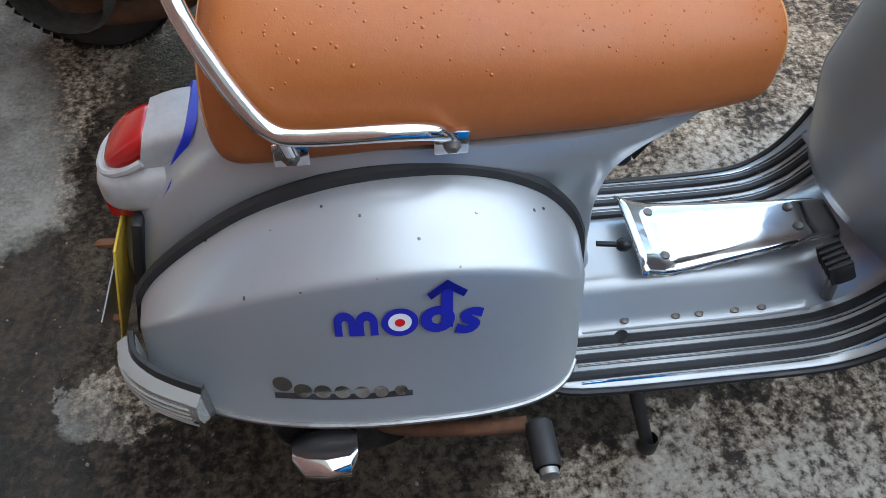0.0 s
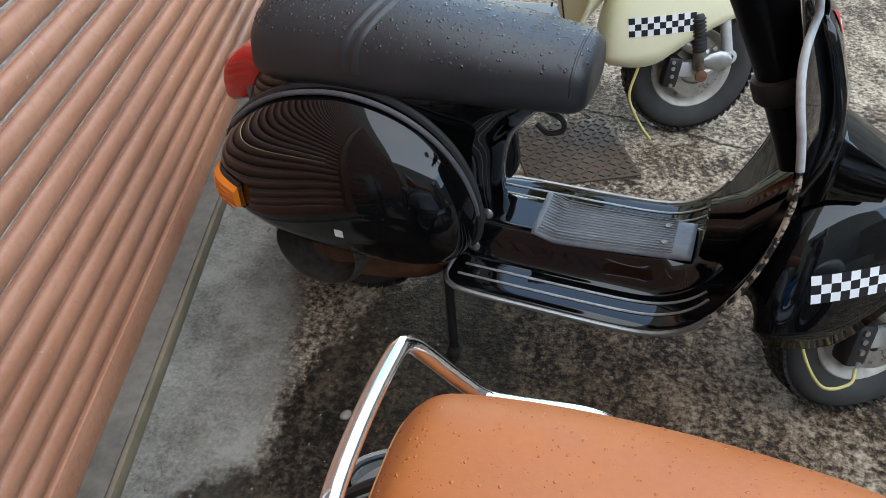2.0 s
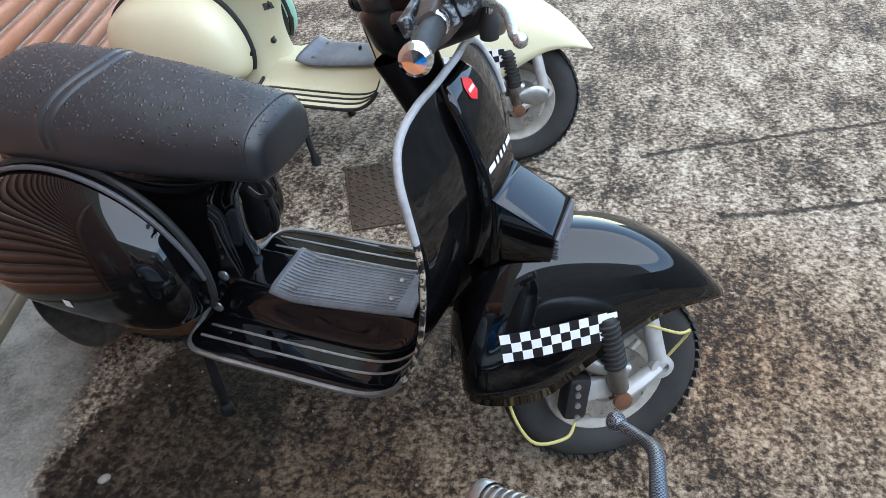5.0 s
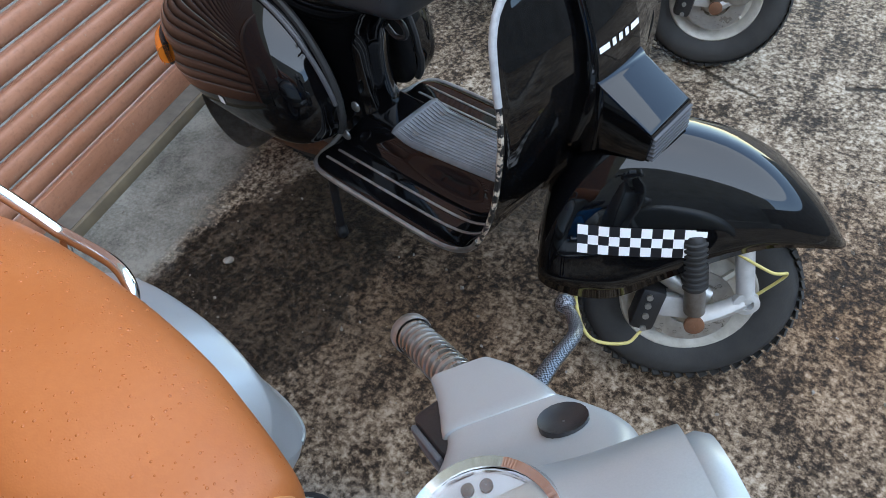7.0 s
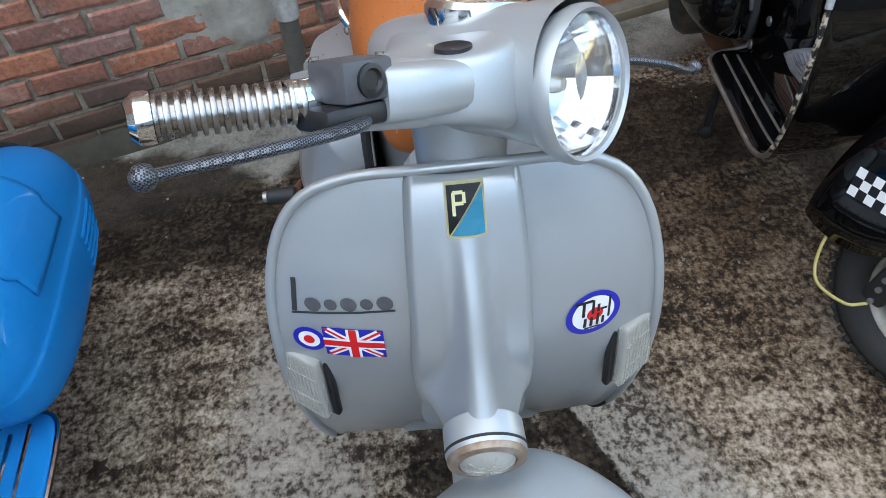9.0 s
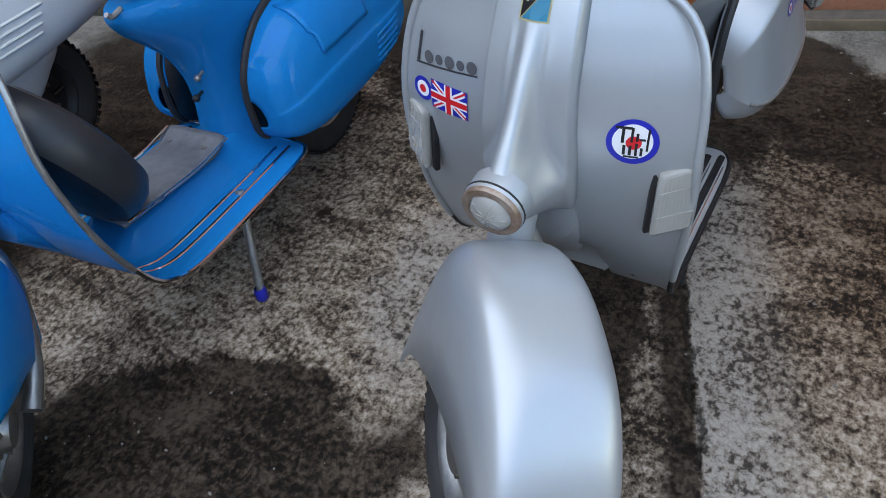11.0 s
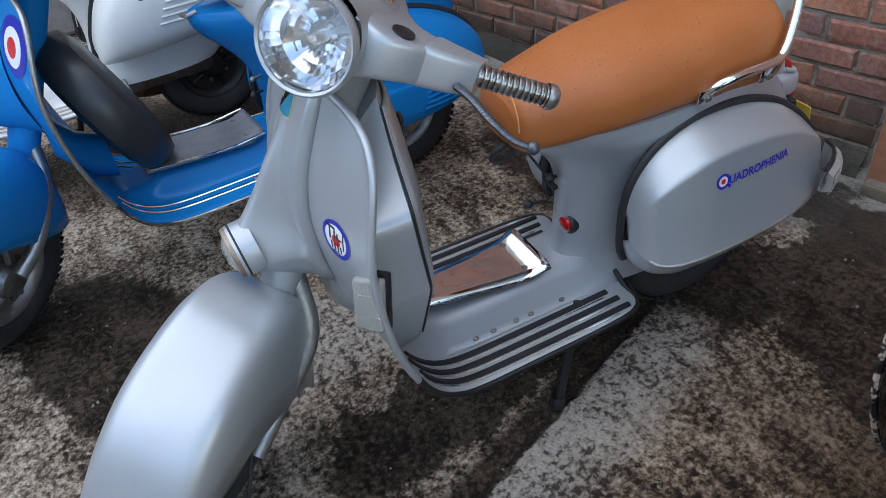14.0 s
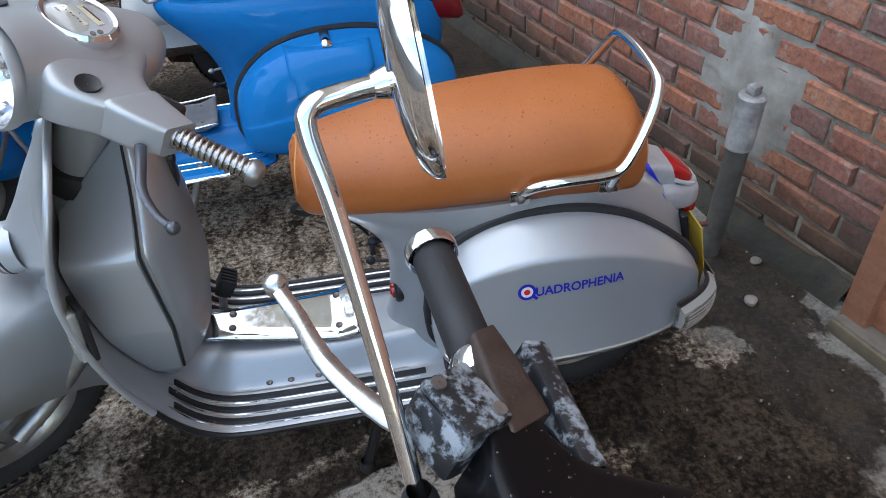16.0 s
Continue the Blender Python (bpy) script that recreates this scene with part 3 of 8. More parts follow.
def headset(parent, turn, mat, style, dial_x=0.045):
    """Handlebar casing, bar ends, headlamp and dial."""
    H = bars = steer_frame(turn) @ Matrix.Rotation(radians(-1.8 if style == "silver" else 0.0), 4, "X")
    if style == "black":
        H = H @ Matrix.Translation((0, 0.04, -0.03))
    keys = [(-0.086, 0.003, 0.003, 0.02), (-0.085, 0.022, 0.022, 0.02), (-0.078, 0.045, 0.034, 0.018), (-0.05, 0.066, 0.046, 0.012), (0.0, 0.078, 0.056, 0.006), (0.05, 0.082, 0.064, 0.003),
            (0.10, 0.081, 0.071, 0.001), (0.145, 0.079, 0.076, -0.001), (0.162, 0.079, 0.077, -0.002)]
    if style == "black":
        keys = [(x * (0.35 if x < 0 else 1.0), a, b * 0.92, cz) for x, a, b, cz in keys]
    if style == "silver":
        keys = [(x, a * (0.92 if x > 0.05 else 1.0), b * (0.92 if x > 0.05 else 1.0), cz) for x, a, b, cz in keys]
    rings = [oval(0, cz, a, b, 2.3, 40, x) for x, a, b, cz in glide(keys, 26)]
    top = part("headset", loft(rings, ends=False), mat, parent, m=H)
    for side in (-1, 1):
        ykeys = [(0.045, 0.045, 0.092, 0.050, 0.0), (0.075, 0.062, 0.080, 0.040, 0.0), (0.10, 0.070, 0.066, 0.033, 0.0), (0.125, 0.066, 0.052, 0.030, 0.0), (0.143, 0.058, 0.043, 0.029, 0.0)]
        neck = [(0.136, 0.057, 0.043, 0.029, 0.0), (0.140, 0.057, 0.045, 0.031, 0.0), (0.165, 0.051, 0.040, 0.029, 0.0), (0.190, 0.043, 0.034, 0.027, 0.0), (0.213, 0.032, 0.027, 0.024, 0.0)]
        rows = []
        for y, xc, a, b, cz in glide(ykeys, 18):
            rows.append([(p[1], side * y, p[2]) for p in oval(xc + (0.028 if style == "black" else 0.0), cz, a * (0.58 if style == "black" else 1.0), b, 6.5, 36, 0)])
        wing = loft(rows)
        bmesh.ops.transform(wing, matrix=bars, verts=wing.verts)
        wing_tree = tree_of(wing)
        part("bar_casing", wing, mat, top, smooth=30)
        if style == "black":
            drops("rain_water", top, wing_tree, ((0.55, -0.35, 1.3), (1.1, 0.35, 1.3)), 2200, 61 + side, 0.0006, 0.0018, mat=M["drop_dark"])
        rows = [[(p[1], side * y, p[2]) for p in oval(0.052 + (0.185 - y) * 0.466 if style == "black" else xc, cz, a * (0.5 if style == "black" else 1.0), b, 7.0, 36, 0)] for y, xc, a, b, cz in glide(neck, 10)]
        part("bar_neck", loft(rows), M["brown_worn"] if style == "black" else mat, top, m=bars, smooth=30)
        if style != "black":
            part("casing_plug", lathe([(0.017, -0.012), (0.017, 0.003), (0.012, 0.0005), (0.001, 0.0)], 20, "z"), M["plastic"], top, m=bars @ Matrix.Translation((0.100, side * 0.104, 0.0335)) @ Matrix.Rotation(radians(6), 4, "Y") @ Matrix.Rotation(radians(-side * 8), 4, "X"))
    part("steering_tube", lathe([(0.056, -0.03), (0.053, -0.06), (0.047, -0.13), (0.041, -0.20), (0.037, -0.30), (0.034, -0.62)], 28, "z"), mat, parent, m=H @ Matrix.Translation((0.01, 0, 0)))
    part("rubber_collar", lathe([(0.040, -0.200), (0.050, -0.203), (0.054, -0.212), (0.054, -0.24), (0.046, -0.25)], 28, "z"), M["rubber"], parent, m=H @ Matrix.Translation((0.01, 0, 0)))
    dial = part("speedometer", lathe([(0.058, -0.02), (0.062, -0.006), (0.063, 0.006), (0.058, 0.012), (0.052, 0.010), (0.050, 0.004), (0.001, 0.004)], 40, "z"), M["plastic"] if style == "black" else M["chrome"], top, "round speedometer in a thin bezel",
                m=H @ Matrix.Translation((dial_x, 0, 0.060)) @ Matrix.Rotation(radians(6), 4, "Y") @ Matrix.Diagonal((0.78, 1, 1, 1)))
    Dm = H @ Matrix.Translation((dial_x, 0, 0.065)) @ Matrix.Rotation(radians(6), 4, "Y") @ Matrix.Diagonal((0.78, 1, 1, 1))
    part("dial_face", disc(0.0505, 36), M["dial_grey"], dial, m=Dm, smooth=0)
    for x, y0, y1, w, mat in ((0.012, -0.034, 0.020, 0.026, "dial_cream"), (-0.022, -0.026, 0.026, 0.014, "dial_cream"), (0.021, -0.030, 0.006, 0.003, "decal_black"), (-0.026, -0.020, 0.018, 0.0025, "decal_black")):
        part("dial_window", block((w, y1 - y0, 0.001), (x, (y0 + y1) / 2, 0.0012 if mat == "dial_cream" else 0.0024), 0), M[mat], dial, m=Dm, smooth=0)
    for k in range(6):
        part("dial_mark", block((0.0035, 0.0012, 0.0008), (0.006 + 0.002 * (k % 2), -0.028 + 0.008 * k, 0.0024), 0), M["decal_black"], dial, m=Dm, smooth=0)
    for x, y in ((-0.006, 0.040), (0.008, 0.040), (0.036, 0.012), (0.036, -0.012)):
        part("warning_lamp", lathe([(0.005, 0.0), (0.005, 0.0015), (0.0005, 0.0018)], 14, "z"), M["grey_plastic"], dial, m=Dm @ Matrix.Translation((x, y, 0)))
    gl = part("dial_glass", lathe([(0.051, 0.0), (0.04, 0.003), (0.001, 0.004), (0.001, 0.003), (0.04, 0.002), (0.05, -0.001)], 36, "z"), M["glass"], dial, m=H @ Matrix.Translation((dial_x, 0, 0.069)) @ Matrix.Rotation(radians(6), 4, "Y") @ Matrix.Diagonal((0.78, 1, 1, 1)))
    gl.visible_shadow = False
    headlamp_round(parent, H, 0.168, 0.070 if style == "silver" else 0.076, M["alloy"] if style != "silver" else M["silver"])
    return bars, top


DECAL = 0.0032  # decals stand clear of the sheet they lie on


def front_end(root, turn, mat, fender_keys=None, rim_mat=None, crown=2.6, fork="left"):
    G = hub_frame(turn)
    fm = fender(fender_keys, crown, 0.18 if crown > 4 else 0.0)
    bmesh.ops.transform(fm, matrix=G, verts=fm.verts)
    tree = tree_of(fm)
    fd = part("mudguard", fm, mat, root, solid=0.003, smooth=50)
    wheel(root, G, rim_mat or M["alloy"])
    side = 1 if fork == "left" else -1
    H = steer_frame(turn)
    part("fork_leg", tube([(0.0, 0, -0.46), (0.005, side * 0.062, -0.58), (0.06 + HUB[0], side * 0.088 + HUB[1], -0.72), (0.125 + HUB[0], side * 0.088 + HUB[1], -0.795)], 0.019, 12, 14), M["alloy"], root, m=H)
    return G, H, fd, tree


def scooter_base(name, m, label, mat, turn, strips=None, edging=None, rim_mat=None, fender_keys=None, crown=2.6, widths=(0.298, 0.268), cowl_keys=None, cowl_section=None, fork="left", body_keys=None, seal=None, strip_rows=(0.135, 0.166, 0.197), strip_r=0.0055):
    root = thing(name, m, label, "scooter", "scooters parked in the yard")
    body_bm = body_shell(body_keys)
    out = {"root": root, "body_tree": tree_of(body_bm)}
    out["body"] = part("body", body_bm, mat, root, smooth=60)
    floor_and_legshield(root, mat)
    rows = [[sheet_point(i, -1 + 2 * k / 40) for k in range(41)] for i in range(90)]
    tmp = loft(rows, closed=False, ends=False)
    out["sheet_tree"] = tree_of(tmp)
    tmp.free()
    out["bead"] = floor_strips(root, strips or M["rubber"], edging or M["rubber"], strip_rows, 0.36, strip_r)
    keys = cowl_keys or COWL
    for side, width, key in ((-1, widths[0], "right"), (1, widths[1], "left")):
        bm, _ = cowl(side, 0.118, width, keys, cowl_section)
        out[key + "_tree"] = tree_of(bm)
        out[key] = part("side_panel", bm, mat, root, solid=0.003, smooth=50)
        fine = glide(keys, 44)
        rim = [(x, side * 0.131, top + 0.003) for x, top, low, b in fine]
        tail = [(x + 0.002, side * 0.134, low) for x, top, low, b in fine[:-8:-1]]
        part("panel_seal", tube(rim + [(rim[-1][0] + 0.004, side * 0.134, (keys[-1][1] + keys[-1][2]) / 2)] + tail, 0.0095, 8), seal or M["rubber"], root)
        part("inner_wall", loft([[(x, side * 0.119, top), (x, side * 0.119, low)] for x, top, low, b in glide(keys, 24)], closed=False, ends=False), M["plastic"], root, solid=0.002)
    out["G"], out["H"], out["fender"], out["fender_tree"] = front_end(root, turn, mat, fender_keys, rim_mat, crown, fork)
    wheel(root, Matrix.Translation((0, 0, TYRE_R)), rim_mat or M["alloy"])
    part("engine_cover", lathe([(0.10, -0.10), (0.115, -0.08), (0.115, 0.02), (0.09, 0.05), (0.001, 0.06)], 24, "y"), M["steel"], root, m=Matrix.Translation((0.03, -0.13, 0.29)))
    part("engine_case", block((0.34, 0.16, 0.11), (0.16, -0.02, 0.25), 0.03), M["steel"], root)
    part("exhaust", tube([(0.28, -0.02, 0.20), (0.2, -0.06, 0.17), (0.05, -0.09, 0.165), (-0.05, -0.09, 0.18)], 0.045, 14, 16), M["rust"], root)
    part("front_tunnel", loft([oval(0, z, a, 0.06, 2.4, 20, x) for x, z, a in ((0.84, 0.40, 0.05), (0.90, 0.43, 0.07), (0.965, 0.52, 0.072))]), mat, root, m=Matrix.Translation((FRONT[0], 0, 0)))
    return out


def stand(root, feet, mat, foot_mat):
    """A centre stand: two legs from under the floor to the ground."""
    st = part("centre_stand", tube([(0.36, -0.09, 0.25), (0.36, 0.09, 0.25)], 0.012, 10), mat, root)
    for (x, y), (x0, y0) in feet:
        part("stand_leg", tube([(x0, y0, 0.26), (x0 * 0.5 + x * 0.5, y0 * 0.5 + y * 0.5, 0.14), (x, y, 0.012)], 0.0115, 10, 10), mat, st)
        part("stand_foot", lathe([(0.014, 0.0), (0.017, 0.004), (0.016, 0.03), (0.012, 0.038)], 12, "z"), foot_mat, st, m=Matrix.Translation((x, y, 0)))
    return st


def grab_rail(root):
    half = lambda s: [(0.168, s * 0.136, 0.694), (0.150, s * 0.152, 0.716), (0.11, s * 0.160, 0.726), (0.03, s * 0.157, 0.724), (-0.005, s * 0.152, 0.730), (-0.032, s * 0.140, 0.764), (-0.058, s * 0.121, 0.812), (-0.072, s * 0.103, 0.845), (-0.076, s * 0.078, 0.862)]
    right, left = half(-1), half(1)
    pts = right + [(-0.078, 0, 0.867)] + left[::-1]
    rail = part("grab_rail", tube(pts, 0.0095, 14, 100), M["chrome"], root, "bent chrome grab rail")
    for s in (-1, 1):
        for x, z in ((0.168, 0.690), (0.008, 0.688)):
            part("rail_bracket", block((0.036, 0.006, 0.030), (x, s * 0.139, z), 0.002), M["chrome"], rail)
            part("bolt", lathe([(0.009, 0), (0.009, 0.006), (0.004, 0.010), (0.001, 0.010)], 6, "y"), M["steel"], rail, m=Matrix.Translation((x, s * 0.142, z)) @ (Matrix() if s > 0 else Matrix.Rotation(math.pi, 4, "Z")))
        part("rail_strut", tube([(0.008, s * 0.142, 0.69), (0.004, s * 0.155, 0.725)], 0.008, 10), M["chrome"], rail)
    return rail


def side_step(plan, k, out):
    """The step square to a line in plan at its point k."""
    a, b = plan[max(k - 1, 0)], plan[min(k + 1, len(plan) - 1)]
    t = Vector((b[0] - a[0], b[1] - a[1], 0)).normalized()
    return -t.y * out, t.x * out


def wrap_indicator(root, side, lens, y_scale=1.0, plan=None, move=None):
    """A rear indicator bent round the corner of a side panel."""
    plan = plan or [(-0.222, 0.155), (-0.221, 0.190), (-0.200, 0.222), (-0.160, 0.246), (-0.125, 0.262)]
    plan = glide([(x, y * y_scale) for x, y in plan], 12)

    def strip(grow, out):
        rings = []
        for k, (x, y) in enumerate(plan):
            a, b = plan[max(k - 1, 0)], plan[min(k + 1, len(plan) - 1)]
            t = Vector((b[0] - a[0], b[1] - a[1], 0)).normalized()
            n = Vector((-t.y, t.x, 0))
            low, top = 0.368 + 0.02 * k / 11 - grow, 0.445 - 0.006 * k / 11 + grow
            ring = []
            for dz, dn in ((0, -0.02), (0.0, 0.4), (0.12, 0.85), (0.5, 1.0), (0.88, 0.85), (1.0, 0.4), (1.0, -0.02)):
                p = Vector((x, y, 0)) + n * out * dn
                ring.append((p.x, side * p.y, low + (top - low) * dz))
            rings.append(ring)
        return loft(rings)
    base = part("rear_indicator", strip(0.007, 0.012), M["plastic"], root, m=move)
    ln = part("lens", strip(0.0, 0.026), lens, base, m=move)
    for q in range(7):
        f = (q + 0.5) / 7
        part("lens_rib", tube([(x, side * y, 0.376 + 0.062 * f) for x, y in [(p[0] + o[0], p[1] + o[1]) for p, o in ((plan[k], side_step(plan, k, 0.0258 * (1 - 0.3 * abs(2 * f - 1) ** 3))) for k in range(1, 11))]], 0.0013, 5), lens, ln, m=move)
    return base


def knob(parent, at, way, length, r, mat):
    m = on_surface(at, way, (0, 0.1, 1))
    part("knob", lathe([(0.004, -0.01), (0.004, length - r), (r * 0.6, length - r), (r, length - r * 0.4), (r, length + r * 0.3), (r * 0.5, length + r), (0.0005, length + r * 1.05)], 14, "z"), mat, parent, m=m)


def rivets(root, mat, spots):
    for x, y in spots:
        i = row_at(x=x)
        p = sheet_point(i, y / SHEET_ROWS[i][2], 0.002)
        part("rivet", lathe([(0.0075, 0), (0.007, 0.002), (0.004, 0.0035), (0.0005, 0.004)], 10, "z"), mat, root, m=Matrix.Translation(p))


def tunnel_plate(root, mat, rear_w, front_w, x0=0.452, x1=0.80, lift=0.006, ribs=0, rib_mat=None, label=""):
    """The plate or mat on the middle of the floor, running up at its back."""
    rows = []
    for k in range(26):
        f = k / 25
        x = x0 + (x1 - x0) * f
        i = row_at(x=x)
        base = SHEET_ROWS[i]
        z = 0.337 + 0.022 * f ** 1.5 + lift + 0.018 * max(0, 1 - f * 7)
        w = rear_w + (front_w - rear_w) * f
        row = []
        for j in range(17):
            g = -1 + 2 * j / 16
            row.append((x, g * w, z - 0.010 * abs(g) ** 8))
        rows.append(row)
    bm = loft(rows, closed=False, ends=False)
    tree = tree_of(bm)
    pl = part("tunnel_mat", bm, mat, root, label, solid=0.005, smooth=50)
    for j in range(ribs):
        g = -0.9 + 1.8 * j / (ribs - 1)
        pts = []
        for k in range(1, 25, 3):
            x, y, z = rows[k][8]
            pts.append((x, g * (rear_w + (front_w - rear_w) * k / 25), z + 0.003))
        part("mat_rib", tube(pts, 0.0016, 5), rib_mat or mat, pl)
    for x, g in ((x0 + 0.045, 0.6), (x0 + 0.045, -0.6), (x1 - 0.06, 0.45), (x1 - 0.06, -0.45)):
        f = (x - x0) / (x1 - x0)
        part("screw", lathe([(0.008, 0), (0.007, 0.003), (0.004, 0.002), (0.0005, 0.0015)], 12, "z"), M["steel"], pl, m=Matrix.Translation((x, g * (rear_w + (front_w - rear_w) * f), 0.337 + 0.022 * f ** 1.5 + lift + 0.003)))
    return pl, tree


def glove_box(root, mat, door_mat):
    """A folded steel box behind the shield: flat sides, a sloping top, a bowed door."""
    keys = [(0.345, 0.852, 0.105, 0.030, 0.0), (0.40, 0.806, 0.140, 0.038, 0.0), (0.53, 0.782, 0.168, 0.045, 0.0), (0.685, 0.784, 0.158, 0.058, 0.0), (0.70, 0.785, 0.152, 0.056, 0.05), (0.79, 0.796, 0.098, 0.040, 0.55), (0.875, 0.814, 0.052, 0.018, 1.0)]
    zs = [k[0] for k in keys]
    at = lambda z: [float(np.interp(z, zs, [k[c] for k in keys])) for c in range(1, 5)]

    def front_of(z, w):
        z = min(z, 0.84)
        r = SHEET_ROWS[row_at(z=z)]
        return float(np.interp(z, [q[1] for q in SHEET_ROWS[40:86]], [q[0] for q in SHEET_ROWS[40:86]])) - r[3] * (w / r[2]) ** 2 - 0.006

    rows = []
    steps = sorted(set([0.345 + 0.53 * k / 20 for k in range(21)] + zs))
    for z in steps:
        xr, w, bow, tilt = at(z)
        xr += FRONT[0]
        ring = []
        for k in range(13):
            g = -1 + 2 * k / 12
            ring.append((xr + bow * g * g, w * g, z))
        for g in (0.97, 0.5, 0.0, -0.5, -0.97):
            x = front_of(z - tilt * 0.12, w * g)
            ring.append((x, w * g, z))
        rows.append([(x, y, q - tilt * (x - xr)) for x, y, q in ring])
    bm = loft(rows)
    gb = part("glove_box", bm, mat, root, smooth=32)
    door_rows = []
    for k in range(25):
        z = 0.405 + 0.455 * k / 24
        xr, w, bow, tilt = at(z)
        xr += FRONT[0]
        door_rows.append([(xr + bow * (g * 0.95) ** 2 - 0.004 - 0.003 * (1 - g ** 8), w * g * 0.95, z - tilt * bow * g * g) for g in [-1 + 2 * q / 16 for q in range(17)]])
    dr = part("glove_box_door", loft(door_rows, closed=False, ends=False), door_mat, gb, smooth=50, solid=0.005)
    for sd in (0, -1):
        part("door_bead", tube([r[sd] for r in door_rows], 0.0036, 6), door_mat, dr)
        part("door_gap", tube([(x + 0.004, y * 1.035, z) for x, y, z in (r[sd] for r in door_rows)], 0.0026, 6), M["plastic"], gb)
    part("lock", lathe([(0.013, 0), (0.013, 0.006), (0.009, 0.008), (0.0005, 0.008)], 16, "x"), M["plastic"], dr, m=Matrix.Translation((0.780 + FRONT[0], 0.0, 0.772)) @ Matrix.Rotation(math.pi, 4, "Y"))
    part("lock_plate", block((0.006, 0.030, 0.055), (0.780 + FRONT[0], 0.0, 0.745), 0.002), M["plastic"], dr)
    return gb


def letter_m(t):
    """A rounded, heavy m, its foot at y = 0, two arches wide."""
    bm = bmesh.new()
    w, h = 0.0245, 0.031
    for k in range(2):
        x0 = -w + k * w
        outer = [(x0 + 0.0, 0.0), (x0 + 0.0, h * 0.55)] + [(x0 + w / 2 - (w / 2) * math.cos(a), h * 0.55 + h * 0.45 * math.sin(a)) for a in [math.pi * j / 10 for j in range(1, 10)]] + [(x0 + w, h * 0.55), (x0 + w, 0)]
        inner = [(x0 + t, 0.0), (x0 + t, h * 0.50)] + [(x0 + w / 2 - (w / 2 - t) * math.cos(a), h * 0.50 + h * 0.14 * math.sin(a)) for a in [math.pi * j / 10 for j in range(1, 10)]] + [(x0 + w - t, h * 0.5), (x0 + w - t, 0)]
        a = [bm.verts.new((x, y, 0)) for x, y in outer]
        b = [bm.verts.new((x, y, 0)) for x, y in inner]
        for i in range(len(a) - 1):
            bm.faces.new((a[i], a[i + 1], b[i + 1], b[i]))
    return bm


def silver_scooter():
    body = [(z, xf, xr, w) for z, xf, xr, w in ((0.248, 0.430, -0.04, 0.110), (0.30, 0.416, -0.14, 0.112), (0.34, 0.402, -0.240, 0.112), (0.40, 0.396, -0.250, 0.118), (0.47, 0.394, -0.235, 0.122),
            (0.54, 0.410, -0.200, 0.126), (0.60, 0.455, -0.155, 0.132), (0.645, 0.508, -0.110, 0.135), (0.672, 0.525, -0.075, 0.130))]
    set_front(-0.038, 0.93, -0.012, -0.028, 0.012, (-0.006, -0.034, 0.008), (0.012, -0.008))
    d = scooter_base("scooter", pose(-0.012, -0.0007, 0, -2.4, 0, -1.15), "silver scooter with a tan leather seat on wet concrete", M["silver"], 44, M["strip"], M["strip"], fender_keys=SILVER_FENDER, crown=5.4, widths=(0.288, 0.256), body_keys=body, strip_rows=(0.124, 0.152, 0.180), strip_r=0.0078)
    root = d["root"]
    part("legshield_beading", tube(d["bead"], 0.0065, 10), M["silver"], root)
    # seat
    keys = [(-0.078, 0.675, 0.735, 0.085), (-0.074, 0.648, 0.770, 0.110), (-0.060, 0.630, 0.800, 0.126), (-0.025, 0.630, 0.822, 0.137), (0.08, 0.642, 0.828, 0.145), (0.22, 0.652, 0.822, 0.145),
            (0.34, 0.650, 0.811, 0.135), (0.42, 0.648, 0.797, 0.119), (0.487, 0.648, 0.784, 0.102), (0.528, 0.652, 0.770, 0.087), (0.546, 0.670, 0.752, 0.062)]
    bm = seat_shape(keys, 3.0, 70, 0.012, 0.17)
    tree = tree_of(bm)
    seat = part("seat", bm, M["tan"], root, "smooth tan leather saddle wet with rain", smooth=60)
    rk = glide(keys, 70)
    for i in (8, 63):
        x, low, top, w = rk[i]
        seam = []
        for k in range(25):
            t = math.pi * k / 24
            c, s = math.cos(t), math.sin(t)
            y = w * math.copysign(abs(c) ** (2 / 3.0), c)
            z = (low + top) / 2 + (top - low) / 2 * math.copysign(abs(s) ** (2 / 3.0), s) - 0.012 * (y / 0.14) ** 2
            seam.append((x + (0.03 * (abs(y) / w) ** 2 if i > 30 else 0), y * 1.004 * (1 - 0.17 * (0.5 + 0.5 * s) ** 1.5), z + 0.0008))
        seam = [tree.find_nearest(Vector(p))[0] for p in seam]
        part("seam", tube(seam, 0.0018, 6), M["tan_seam"], seat)
    drops("rain_water", root, tree, ((-0.08, -0.14, 0.8), (0.55, 0.14, 0.8)), 1100, 5, 0.0006, 0.0021, mat=M["drop_tan"])
    drops("rain_water", root, d["right_tree"], ((-0.1, -0.30, 0.8), (0.33, -0.12, 0.8)), 1100, 6, 0.0012, 0.0040)
    drops("rain_water", root, d["right_tree"], ((-0.1, -0.6, 0.40), (0.32, -0.6, 0.62)), 220, 9, 0.0007, 0.0024, (0, 1, 0))
    drops("rain_water", root, d["left_tree"], ((-0.1, 0.12, 0.8), (0.33, 0.30, 0.8)), 250, 7, 0.0006, 0.0020)
    drops("rain_water", root, d["fender_tree"], ((1.0, -0.2, 0.9), (1.5, 0.35, 0.9)), 1300, 8, 0.0008, 0.0034)
    grab_rail(root)
    # tail lamp, plate and rear lamps
    def lamp_rings(keys, power, steps):
        return [[(p[0] + (p[2] - z) * slant, p[1], p[2]) for p in oval(0, z, a, b, power, 32, x)] for x, z, a, b, slant in glide(keys, steps)]
